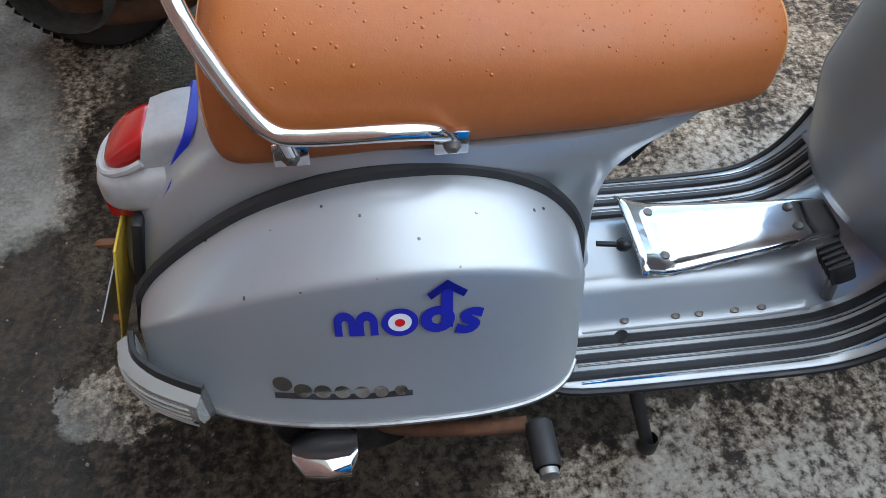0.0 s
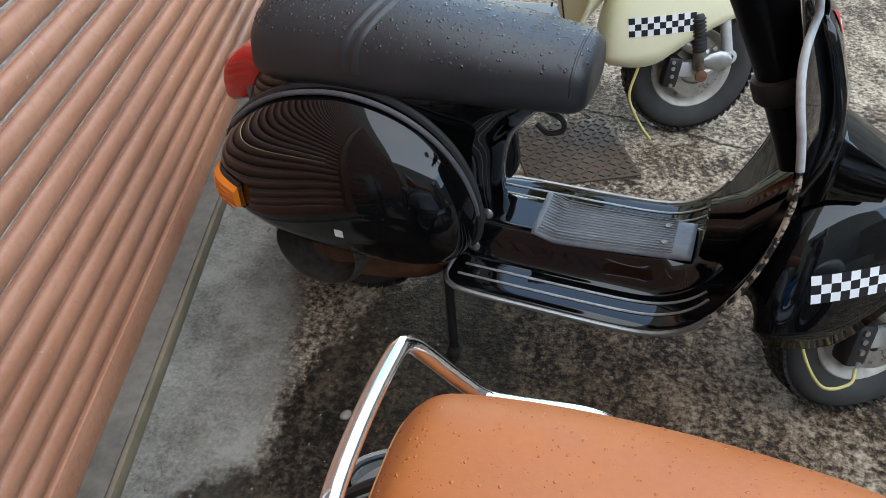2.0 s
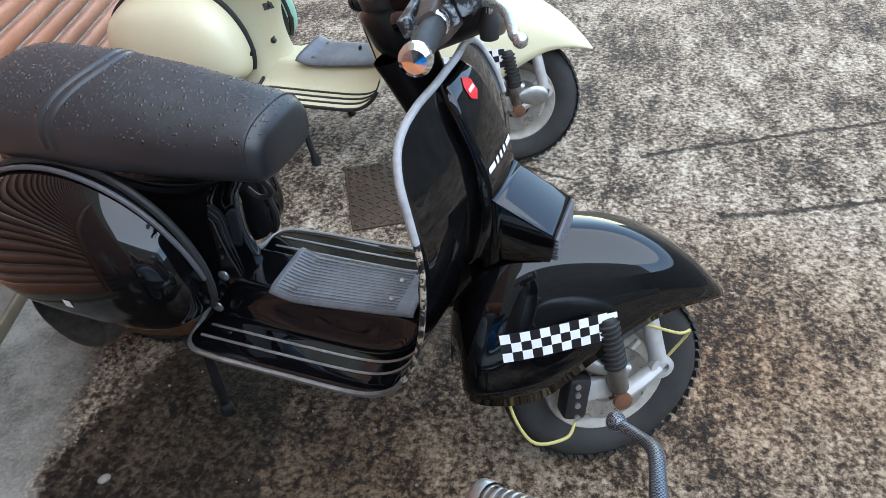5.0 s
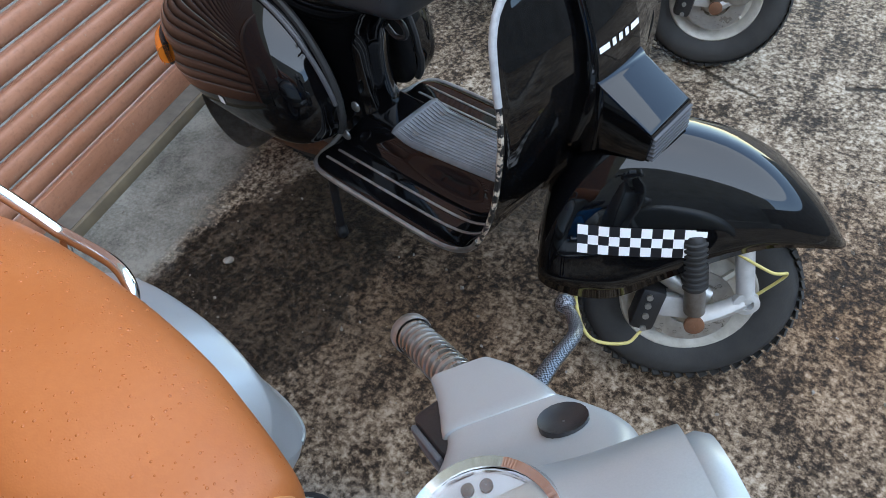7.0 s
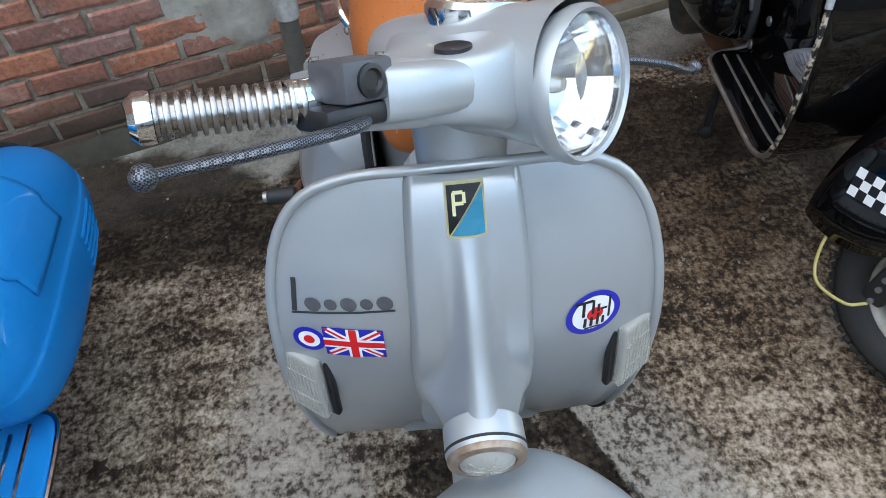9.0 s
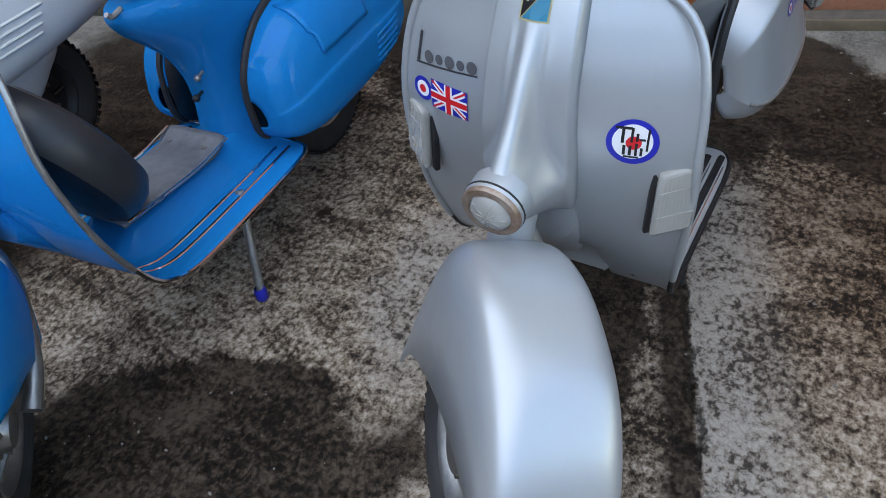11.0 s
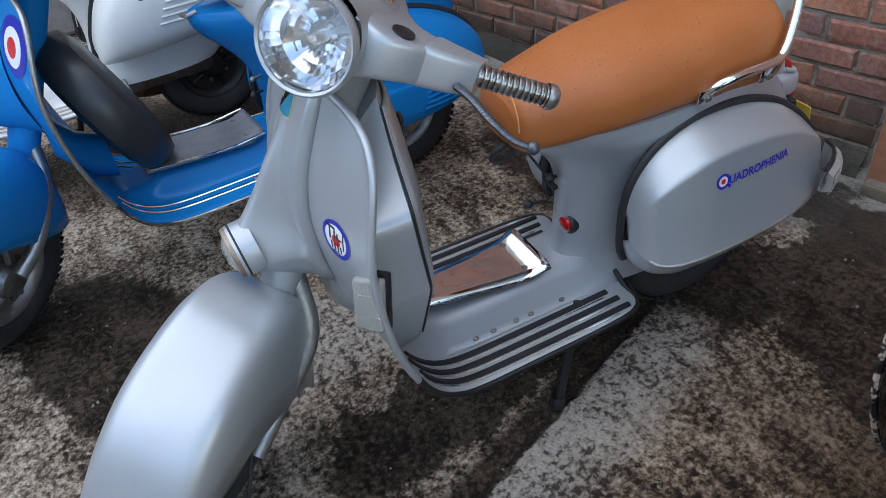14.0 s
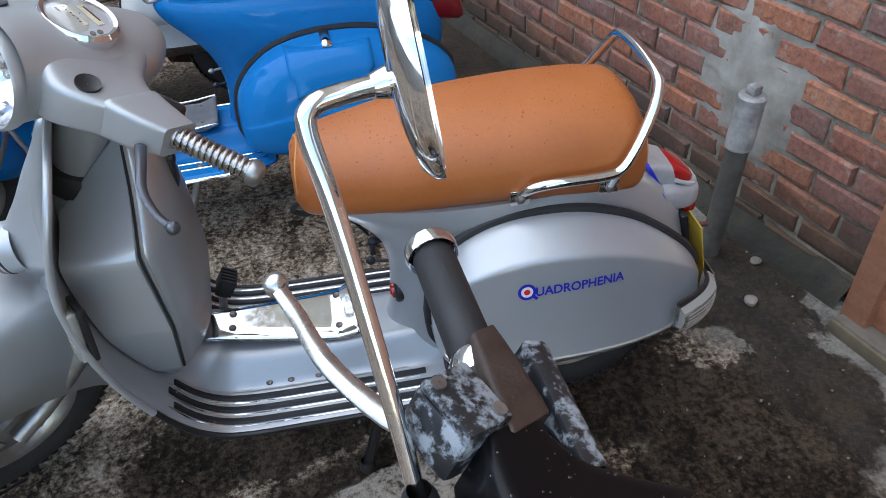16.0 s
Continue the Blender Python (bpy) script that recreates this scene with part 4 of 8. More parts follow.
    low_keys = [(-0.152, 0.566, 0.062, 0.036, 0.6), (-0.185, 0.562, 0.060, 0.034, 0.45), (-0.215, 0.560, 0.053, 0.030, 0.2), (-0.232, 0.558, 0.040, 0.022, 0.05), (-0.236, 0.557, 0.02, 0.012, 0.0)]
    high_keys = [(-0.128, 0.616, 0.047, 0.030, 0.6), (-0.150, 0.614, 0.046, 0.029, 0.5), (-0.172, 0.608, 0.044, 0.026, 0.3)]
    tail = part("tail_lamp", join(loft(lamp_rings(low_keys, 4.0, 16)), loft(lamp_rings(high_keys, 4.5, 8))), M["pale_alloy"], root, "cast alloy tail lamp with red lenses", smooth=50)
    gasket = [loft(lamp_rings([(x0, z, a + 0.006, b + 0.006, 0.6), (x0 - 0.010, z, a + 0.006, b + 0.006, 0.6)], 4.0, 2)) for x0, z, a, b in ((-0.146, 0.566, 0.062, 0.036), (-0.122, 0.616, 0.047, 0.030))]
    part("tail_gasket", join(gasket[0], gasket[1]), M["gasket_blue"], tail, "bright blue gasket")
    part("red_lens", loft(lamp_rings([(-0.168, 0.610, 0.037, 0.022, 0.3), (-0.180, 0.608, 0.039, 0.024, 0.3), (-0.202, 0.598, 0.037, 0.020, 0.15), (-0.218, 0.588, 0.028, 0.012, 0.0), (-0.223, 0.584, 0.012, 0.005, 0.0)], 3.0, 14)), M["red_lens"], tail, smooth=60)
    part("lens_hood", tube([(-0.172, -0.046, 0.604), (-0.190, -0.048, 0.596), (-0.214, -0.040, 0.586), (-0.228, -0.020, 0.580), (-0.231, 0, 0.578), (-0.228, 0.020, 0.580), (-0.214, 0.040, 0.586), (-0.190, 0.048, 0.596), (-0.172, 0.046, 0.604)], 0.005, 8, 28), M["pale_alloy"], tail)
    part("lower_lens", block((0.040, 0.086, 0.036), (-0.214, 0, 0.530), 0.008), M["red_lens"], tail)
    tilt = Matrix.Rotation(radians(14), 4, "Y")
    pl = part("number_plate", block((0.003, 0.20, 0.20), (-0.245, 0, 0.420), 0.001, m=tilt), M["plate_yellow"], root, "yellow number plate on a black bracket")
    part("plate_bracket", block((0.014, 0.15, 0.23), (-0.222, 0, 0.42), 0.004, m=tilt), M["plastic"], pl)
    part("plate_backing", plate([(-0.10, 0.0), (-0.07, 0.05), (0.0, 0.075), (0.07, 0.05), (0.10, 0)], 0.002, Matrix.Translation((-0.278, 0, 0.38)) @ Matrix.Rotation(radians(-90), 4, "Y") @ Matrix.Rotation(radians(90), 4, "Z")), M["alloy"], pl)
    for j, (y, z) in enumerate(((-0.07, 0.50), (0.07, 0.50), (-0.07, 0.345), (0.07, 0.345))):
        part("plate_bolt", lathe([(0.006, 0), (0.006, 0.022), (0.003, 0.026), (0.0005, 0.026)], 6, "x"), M["rust"], pl, m=Matrix.Translation((-0.246 - (0.5 - z) * 0.25 + 0.02, y, z)) @ Matrix.Rotation(math.pi, 4, "Y"))
    for k in range(2):
        for j in range(3):
            z = 0.462 - 0.085 * k
            part("plate_bar", block((0.001, 0.042, 0.055), (-0.2475 + (z - 0.42) * 0.25, -0.06 + 0.06 * j, z), 0, m=tilt), M["decal_black"], pl, smooth=0)
    short = [(-0.209, 0.186), (-0.202, 0.212), (-0.180, 0.234), (-0.152, 0.250), (-0.125, 0.262)]
    wrap_indicator(root, -1, M["clear_lens"], 1.0, short, Matrix.Translation((0.010, 0, 0.026)))
    wrap_indicator(root, 1, M["clear_lens"], 0.92, short, Matrix.Translation((0.010, 0, 0.026)))
    for s in (-1, 1):
        indicator(root, on_surface((0.940 + FRONT[0], s * 0.204, 0.603), (0.86, s * 0.5, 0.08), (-0.1, 0, 1)) @ Matrix.Diagonal((1.0, 1.12, 1.0, 1)), M["clear_lens"], s)
    # horn cover on the shield
    rows = []
    for z, w, base, cone, cr in glide([(0.902, 0.056, 0.008, 0.0, 0.02), (0.888, 0.062, 0.018, 0.0, 0.02), (0.82, 0.067, 0.022, 0.008, 0.013), (0.74, 0.070, 0.022, 0.036, 0.018), (0.69, 0.073, 0.022, 0.066, 0.024), (0.655, 0.075, 0.020, 0.096, 0.034), (0.62, 0.075, 0.020, 0.112, 0.047), (0.595, 0.074, 0.018, 0.10, 0.046), (0.57, 0.072, 0.014, 0.06, 0.046), (0.545, 0.066, 0.008, 0.02, 0.045)], 40):
        row = []
        c = SHEET_ROWS[row_at(z=z)]
        x0 = float(np.interp(z, [r[1] for r in SHEET_ROWS[50:]], [r[0] for r in SHEET_ROWS[50:]]))
        for k in range(61):
            f = -1 + 2 * k / 60
            y = f * w
            edge = min(1.0, (1 - abs(f)) / 0.10)
            ridge = 0.004 * math.exp(-(((abs(y) - 0.028) / 0.006) ** 2)) if z < 0.83 else 0
            row.append((x0 - c[3] * (y / c[2]) ** 2 + base * edge ** 0.6 + cone * math.exp(-((y / cr) ** 2) ** 1.6) + ridge * 0.6 + 0.002, y, z))
        rows.append(row)
    hm = loft(rows, closed=False, ends=False)
    horn_tree = tree_of(hm)
    horn = part("horn_cover", hm, M["silver"], root, smooth=60, solid=0.002)
    Lm = Matrix.Translation((1.096 + FRONT[0], 0, 0.628)) @ Matrix.Rotation(radians(8), 4, "Y")
    part("horn_lamp", lathe([(0.047, -0.03), (0.0475, 0.002), (0.045, 0.010), (0.043, 0.008)], 32, "x"), M["silver"], horn, m=Lm)
    part("lamp_rim", lathe([(0.046, 0.004), (0.0465, 0.010), (0.0445, 0.014), (0.034, 0.015), (0.032, 0.010)], 32, "x"), M["rim_rust"], horn, "rusty lamp rim", m=Lm)
    part("horn_lens", lathe([(0.034, 0.011), (0.030, 0.018), (0.018, 0.023), (0.001, 0.024)], 32, "x"), M["clear_lens"], horn, m=Lm)
    part("lamp_bowl", lathe([(0.038, 0.010), (0.026, 0.002), (0.010, -0.006), (0.001, -0.007)], 24, "x"), M["alloy"], horn, m=Lm)
    part("lamp_band", lathe([(0.046, -0.003), (0.0482, -0.002), (0.0482, 0.001), (0.046, 0.002)], 32, "x"), M["rubber"], horn, m=Lm)
    for k in range(10):
        c, s = math.cos(k * 0.628), math.sin(k * 0.628)
        part("lens_flute", tube([(0.0235, 0.004 * c, 0.004 * s), (0.0235, 0.014 * c, 0.014 * s), (0.018, 0.028 * c, 0.028 * s)], 0.0016, 5), M["clear_lens"], horn, m=Lm)
    badge_m = on_surface((1.3, 0, 0.872), (1, 0, 0)) @ Matrix.Diagonal((0.88, 0.80, 1, 1))
    way = (-1, 0, 0)
    badge = part("shield_badge", drape(split(plate([(-0.024, -0.032), (0.024, -0.032), (0.024, 0.032), (-0.024, 0.032)], 0.0), 0.02), horn_tree, badge_m, way, 0.0022), M["decal_cream"], root, "black and turquoise enamel shield badge")
    part("badge_black", drape(split(plate([(-0.0210, -0.0290), (0.0210, 0.0290), (-0.0210, 0.0290)], 0.0), 0.006), horn_tree, badge_m, way, 0.0032), M["decal_black"], badge, smooth=0)
    part("badge_blue", drape(split(plate([(-0.0185, -0.0290), (0.0210, -0.0290), (0.0210, 0.0255)], 0.0), 0.006), horn_tree, badge_m, way, 0.0032), M["decal_sky"], badge, smooth=0)
    for w, h, x, y in ((0.004, 0.026, -0.0135, 0.008), (0.012, 0.004, -0.008, 0.021), (0.012, 0.004, -0.008, 0.009), (0.004, 0.012, -0.001, 0.015)):
        part("badge_bar", drape(grid_sheet(w, h, 4, 4), horn_tree, badge_m @ Matrix.Translation((x, y, 0)), way, 0.0042), M["decal_cream"], badge, smooth=0)
    # stickers on the shield
    st = d["sheet_tree"]
    F = lambda y, z: on_surface((1.5, y, z), (1, 0, 0))
    roundel(root, st, F(-0.194, 0.692), way, 0.0195)
    flag = part("flag_sticker", drape(split(grid_sheet(0.072, 0.048, 6, 4), 0.02), st, F(-0.140, 0.691), way, DECAL), M["decal_blue"], root, "red, white and blue flag sticker")
    for a in (math.atan2(0.048, 0.072), -math.atan2(0.048, 0.072)):
        for wid, mat, lift in ((0.0095, "decal_white", 0.0004), (0.0032, "decal_red", 0.0008)):
            part("flag_stripe", drape(grid_sheet(0.084 - wid * 1.1, wid, 10, 1), st, F(-0.140, 0.691) @ Matrix.Rotation(a, 4, "Z"), way, DECAL + lift), M[mat], flag, smooth=0)
    for wid, mat, lift in ((0.0155, "decal_white", 0.0012), (0.009, "decal_red", 0.0016)):
        part("flag_stripe", drape(grid_sheet(0.072, wid, 8, 1), st, F(-0.140, 0.691), way, DECAL + lift), M[mat], flag, smooth=0)
        part("flag_stripe", drape(grid_sheet(wid, 0.048, 1, 6), st, F(-0.140, 0.691), way, DECAL + lift + 0.0002), M[mat], flag, smooth=0)
    who = part("round_sticker", drape(split(disc(0.035, 36), 0.02), st, F(0.148, 0.696), way, DECAL), M["decal_blue"], root, "round blue and white sticker with dark bars")
    part("white_field", drape(split(disc(0.027, 30), 0.015), st, F(0.148, 0.697), way, DECAL + 0.0004), M["decal_white"], who)
    part("red_field", drape(split(disc(0.0105, 20), 0.01), st, F(0.150, 0.696), way, DECAL + 0.0006), M["decal_red"], who)
    for x, y, w, h in ((-0.013, 0.022, 0.022, 0.004), (-0.013, 0.011, 0.004, 0.024), (-0.001, 0.012, 0.0035, 0.022), (0.006, 0.009, 0.0035, 0.012), (0.013, 0.006, 0.008, 0.0035), (-0.010, -0.012, 0.004, 0.016), (-0.002, -0.012, 0.004, 0.016), (0.006, -0.010, 0.0035, 0.020), (0.013, -0.013, 0.0035, 0.013), (0.020, 0.006, 0.003, 0.034), (0.0, -0.0225, 0.02, 0.003)):
        part("sticker_bar", drape(grid_sheet(w, h, 2, 2), st, F(0.148 + x, 0.696 + y), way, DECAL + 0.0009), M["decal_black"], who, smooth=0)
    # worn script: strokes along a slanted line
    script = part("script_badge", drape(split(plate([(-0.06, -0.012), (0.062, 0.002), (0.062, 0.005), (-0.06, -0.009)], 0)), st, F(-0.148, 0.742), way, DECAL), M["grey_plastic"], root, "worn dark metal script badge")
    for k in range(6):
        x = -0.054 + 0.021 * k
        h = 0.045 if k == 0 else 0.017
        part("script_stroke", drape(plate([(x - 0.005, -0.010), (x + 0.001, -0.010), (x + 0.007, h - 0.01), (x + 0.001, h - 0.01)], 0) if k == 0 else split(disc(0.0095 if k % 2 else 0.0075, 16), 0.02), st, F(-0.148 + (x if k else 0), 0.744 + 0.0022 * k), way, DECAL), M["grey_plastic"], script, smooth=0)
    # words on the side panels
    rt, lt = d["right_tree"], d["left_tree"]
    R = lambda x, z: on_surface((x, -0.9, z), (0, -1, 0))
    zb = 0.526
    into = (0, 1, 0)
    wd = part("word_sticker", drape(split(letter_m(0.0085)), rt, R(0.057, zb) @ Matrix.Diagonal((0.93, 1.10, 1, 1)), into, DECAL + 0.0012), M["decal_blue"], root, "blue vinyl word with a target and an arrow", smooth=0)
    roundel_o = part("target", drape(split(disc(0.0195, 32, 0.0125), 0.02), rt, R(0.103, zb + 0.016), into, DECAL + 0.0012), M["decal_blue"], wd)
    part("target_white", drape(split(disc(0.0125, 28, 0.005), 0.02), rt, R(0.103, zb + 0.016), into, DECAL + 0.0012), M["decal_white"], wd)
    part("target_red", drape(split(disc(0.0055, 20), 0.02), rt, R(0.103, zb + 0.016), into, DECAL + 0.0012 + 0.0004), M["decal_red"], wd)
    part("letter_d", drape(split(disc(0.0185, 28, 0.0065), 0.02), rt, R(0.143, zb + 0.016), into, DECAL + 0.0012), M["decal_blue"], wd)
    part("arrow_stem", drape(split(grid_sheet(0.012, 0.056, 2, 8)), rt, R(0.1535, zb + 0.031), into, DECAL + 0.0012 + 0.0002), M["decal_blue"], wd)
    part("arrow_head", drape(split(plate([(-0.0215, -0.001), (-0.017, -0.009), (0, 0.004), (0.017, -0.009), (0.0215, -0.001), (0, 0.0155)], 0)), rt, R(0.1535, zb + 0.053), into, DECAL + 0.0012 + 0.0004), M["decal_blue"], wd)
    part("letter_s", drape(split(lettering("s", 0.066, 0.0028, 0.25)), rt, R(0.174, zb + 0.014), into, DECAL + 0.0012), M["decal_blue"], wd)
    Lf = lambda x, z: on_surface((x, 0.9, z), (0, 1, 0))
    out = (0, -1, 0)
    rq = roundel(root, lt, Lf(0.172, 0.545), out, 0.0165, "word_sticker")
    part("letter_tail", drape(grid_sheet(0.006, 0.013, 1, 1), lt, Lf(0.158, 0.533) @ Matrix.Rotation(radians(45), 4, "Z"), out, DECAL + 0.0004), M["decal_blue"], rq)
    part("letters", drape(split(lettering("UADROPHENIA", 0.0255, 0.0006), 0.015), lt, Lf(0.074, 0.542) @ Matrix.Diagonal((0.93, 1, 1, 1)), out, DECAL), M["decal_blue"], rq, smooth=0)
    # raised plastic script on the right panel, drawn as waves
    wave = part("side_badge", drape(split(plate([(-0.078, -0.012), (0.078, -0.010), (0.078, -0.002), (-0.078, -0.004)], 0)), rt, R(0.035, 0.440), into, DECAL), M["grey_plastic"], root, "chrome script badge wet with rain")
    for k in range(7):
        part("badge_wave", drape(split(disc(0.011 - 0.0006 * k, 14)), rt, R(-0.032 + 0.022 * k, 0.443 - 0.0006 * k + (0.008 if k == 0 else 0)), into, DECAL + 0.001), M["chrome"], wave)
    part("bump_strip", tube([(x, -(0.118 + 0.170 * 1.012 * b), top + (low - top) * 0.785) for x, top, low, b in glide(COWL, 40)[4:-5]], 0.004, 8), M["alloy"], root)
    part("bump_strip", tube([(x, 0.118 + 0.138 * 1.012 * b, top + (low - top) * 0.785) for x, top, low, b in glide(COWL, 40)[4:-5]], 0.004, 8), M["alloy"], root)
    # floor fittings
    pl, ptree = tunnel_plate(root, M["chrome"], 0.079, 0.036, 0.466, 0.785, label="wet chrome plate on the floor tunnel")
    drops("rain_water", root, ptree, ((0.46, -0.06, 0.8), (0.79, 0.06, 0.8)), 900, 12, 0.0018, 0.0062)
    rivets(root, M["steel"], [(x, s * 0.098) for s in (-1, 1) for x in (0.47, 0.519, 0.561, 0.63, 0.671)] + [(0.76, -0.18), (0.78, 0.18), (0.84, 0.15), (0.84, -0.15)])
    lip = lambda s: tube([sheet_point(row_at(x=x), s * 0.108 / SHEET_ROWS[row_at(x=x)][2], 0.003) for x in (0.39, 0.46, 0.53, 0.60, 0.67, 0.74)], 0.0025, 6)
    for s in (-1, 1):
        part("floor_seam", lip(s), M["silver"], root)
        for k in range(3):
            part("strip_channel", tube(sheet_line(0.136 + 0.028 * k, 0.36, 0.36, s, 0.002), 0.0020, 5), M["chrome"], root)
    ped = part("brake_pedal", block((0.030, 0.050, 0.042), (0.742, -0.104, 0.375), 0.006, m=Matrix.Rotation(radians(-30), 4, "Y")), M["rubber"], root, "ribbed black rubber brake pedal")
    for k in range(5):
        part("pedal_rib", block((0.034, 0.005, 0.044), (0.738, -0.124 + 0.01 * k, 0.377), 0.001, m=Matrix.Rotation(radians(-30), 4, "Y")), M["rubber"], ped, smooth=0)
    part("pedal_stalk", tube([(0.762, -0.104, 0.29), (0.755, -0.104, 0.33), (0.746, -0.104, 0.365)], 0.009, 10), M["alloy"], ped)
    # controls on the front of the body
    knob(root, (0.400, -0.062, 0.41), (1, -0.2, 0.05), 0.028, 0.010, M["plastic"])
    knob(root, (0.398, -0.004, 0.515), (1, 0.0, 0.1), 0.022, 0.011, M["plastic"])
    part("fuel_tap", block((0.012, 0.030, 0.010), (0.424, 0.012, 0.512), 0.003), M["plastic"], root)
    lamp = part("rear_reflector", lathe([(0.026, -0.01), (0.027, 0.004), (0.023, 0.009), (0.019, 0.006)], 24, "x"), M["plastic"], root, m=Matrix.Translation((0.381, 0.020, 0.400)))
    part("red_button", lathe([(0.020, 0.0), (0.016, 0.014), (0.008, 0.018), (0.0005, 0.018)], 20, "x"), M["red_lens"], lamp, m=Matrix.Translation((0.381, 0.020, 0.400)))
    part("bag_hook", tube([(0.500, 0.012, 0.655), (0.545, 0.012, 0.648), (0.560, 0.0, 0.622), (0.535, -0.006, 0.606), (0.505, 0.0, 0.618)], 0.0055, 8, 20), M["rubber"], root)
    part("strap", tube([(0.495, -0.01, 0.63), (0.46, -0.012, 0.58), (0.428, -0.014, 0.53)], 0.008, 6, 8, flat=0.3), M["rubber"], root)
    glove_box(root, M["silver"], M["silver"])
    part("brake_cable", tube([(0.02, 0.09, 0.20), (0.10, 0.125, 0.10), (0.13, 0.12, 0.0), (0.06, 0.10, -0.09)], 0.0035, 8, 20), M["rubber"], root, m=d["G"])
    # under the body
    kick = part("kick_starter", tube([(0.02, -0.17, 0.262), (0.08, -0.24, 0.285), (0.18, -0.285, 0.345), (0.248, -0.300, 0.372)], 0.010, 10, 16), M["rust"], root, "rusty kick starter with a rubber pad")
    part("kick_pad", lathe([(0.015, -0.03), (0.017, -0.026), (0.017, 0.026), (0.013, 0.03), (0.0005, 0.031)], 14, "y"), M["rubber"], kick, m=Matrix.Translation((0.262, -0.330, 0.374)))
    part("pad_tip", lathe([(0.012, 0), (0.012, -0.008), (0.0005, -0.009)], 12, "y"), M["alloy"], kick, m=Matrix.Translation((0.262, -0.361, 0.374)))
    part("engine_guard", loft([oval(-0.255, 0.262, a, 0.022, 2.6, 20, x) for x, a in ((-0.045, 0.02), (-0.03, 0.04), (0.0, 0.045), (0.03, 0.04), (0.04, 0.02))]), M["chrome"], root)
    stand(root, (((0.52, -0.19), (0.44, -0.12)), ((0.50, 0.17), (0.42, 0.12))), M["plastic"], M["rubber"])
    return d


def silver_bars(root):
    H, top = headset(root, 44, M["silver"], "silver")
    left = H @ Matrix.Translation((0.1155, 0.019, 0.002)) @ Matrix.Rotation(radians(24), 4, "Z")
    right = H @ Matrix.Translation((0.165, -0.040, 0.006)) @ Matrix.Rotation(radians(-29), 4, "Z")
    handle_end(root, left, 1, M["spring"], M["alloy"], 0.0155, 13, 0.205, 0.322)
    handle_end(root, right, -1, M["spring"], M["chrome"], 0.0165, 14, 0.225, 0.345)
    part("bar_tube", tube([(0.045, -0.19, 0.002), (0.052, -0.225, 0.006), (0.046, -0.25, 0.006)], 0.0175, 14, 8), M["chrome"], root, m=H)
    braid = M["braid"]
    for s, ball in ((1, (0.127, 0.328, -0.034)), (-1, (0.075, 0.390, -0.020))):
        lever(root, H, s, braid, ball, braid, 0.0066, (0.078, 0.195, -0.012))
    # brake reservoir, its mount and the lever housing on the right
    res = part("brake_reservoir", block((0.046, 0.054, 0.034), (0.074, -0.202, 0.019), 0.004), M["grey_plastic"], root, "grey brake fluid reservoir", m=H)
    part("sight_ring", lathe([(0.014, 0), (0.014, 0.003), (0.010, 0.004), (0.008, 0.001), (0.0005, 0.001)], 20, "x"), M["plastic"], res, m=H @ Matrix.Translation((0.097, -0.202, 0.019)))
    for x, y in ((0.056, -0.223), (0.088, -0.181)):
        part("screw", lathe([(0.004, 0), (0.004, 0.002), (0.0005, 0.002)], 10, "z"), M["steel"], res, m=H @ Matrix.Translation((x, y, 0.037)))
    part("reservoir_mount", block((0.046, 0.085, 0.02), (0.072, -0.205, -0.008), 0.006), M["plastic"], res, m=H)
    part("bar_shell", loft([[(x, -y, z) for x, y, z in r] for r in [[(p[1] + 0.085, y, p[2]) for p in oval(0, 0.004, a, 0.024, 4, 20, 0)] for y, a in ((0.095, 0.045), (0.135, 0.042), (0.165, 0.03), (0.185, 0.014))]]), M["silver"], root, m=H, smooth=30)
    part("switch_box", block((0.045, 0.06, 0.042), (-0.030, 0.165, 0.0), 0.006), M["plastic"], root, m=left)
    part("switch_face", block((0.006, 0.05, 0.030), (-0.055, 0.165, 0.002), 0.003), M["grey_plastic"], root, m=left)
    return H


# ---- yard: ground, brick wall, roller shutter ----
WALL = Matrix.Rotation(radians(14.6), 4, "Z")  # x out of the wall, y along it


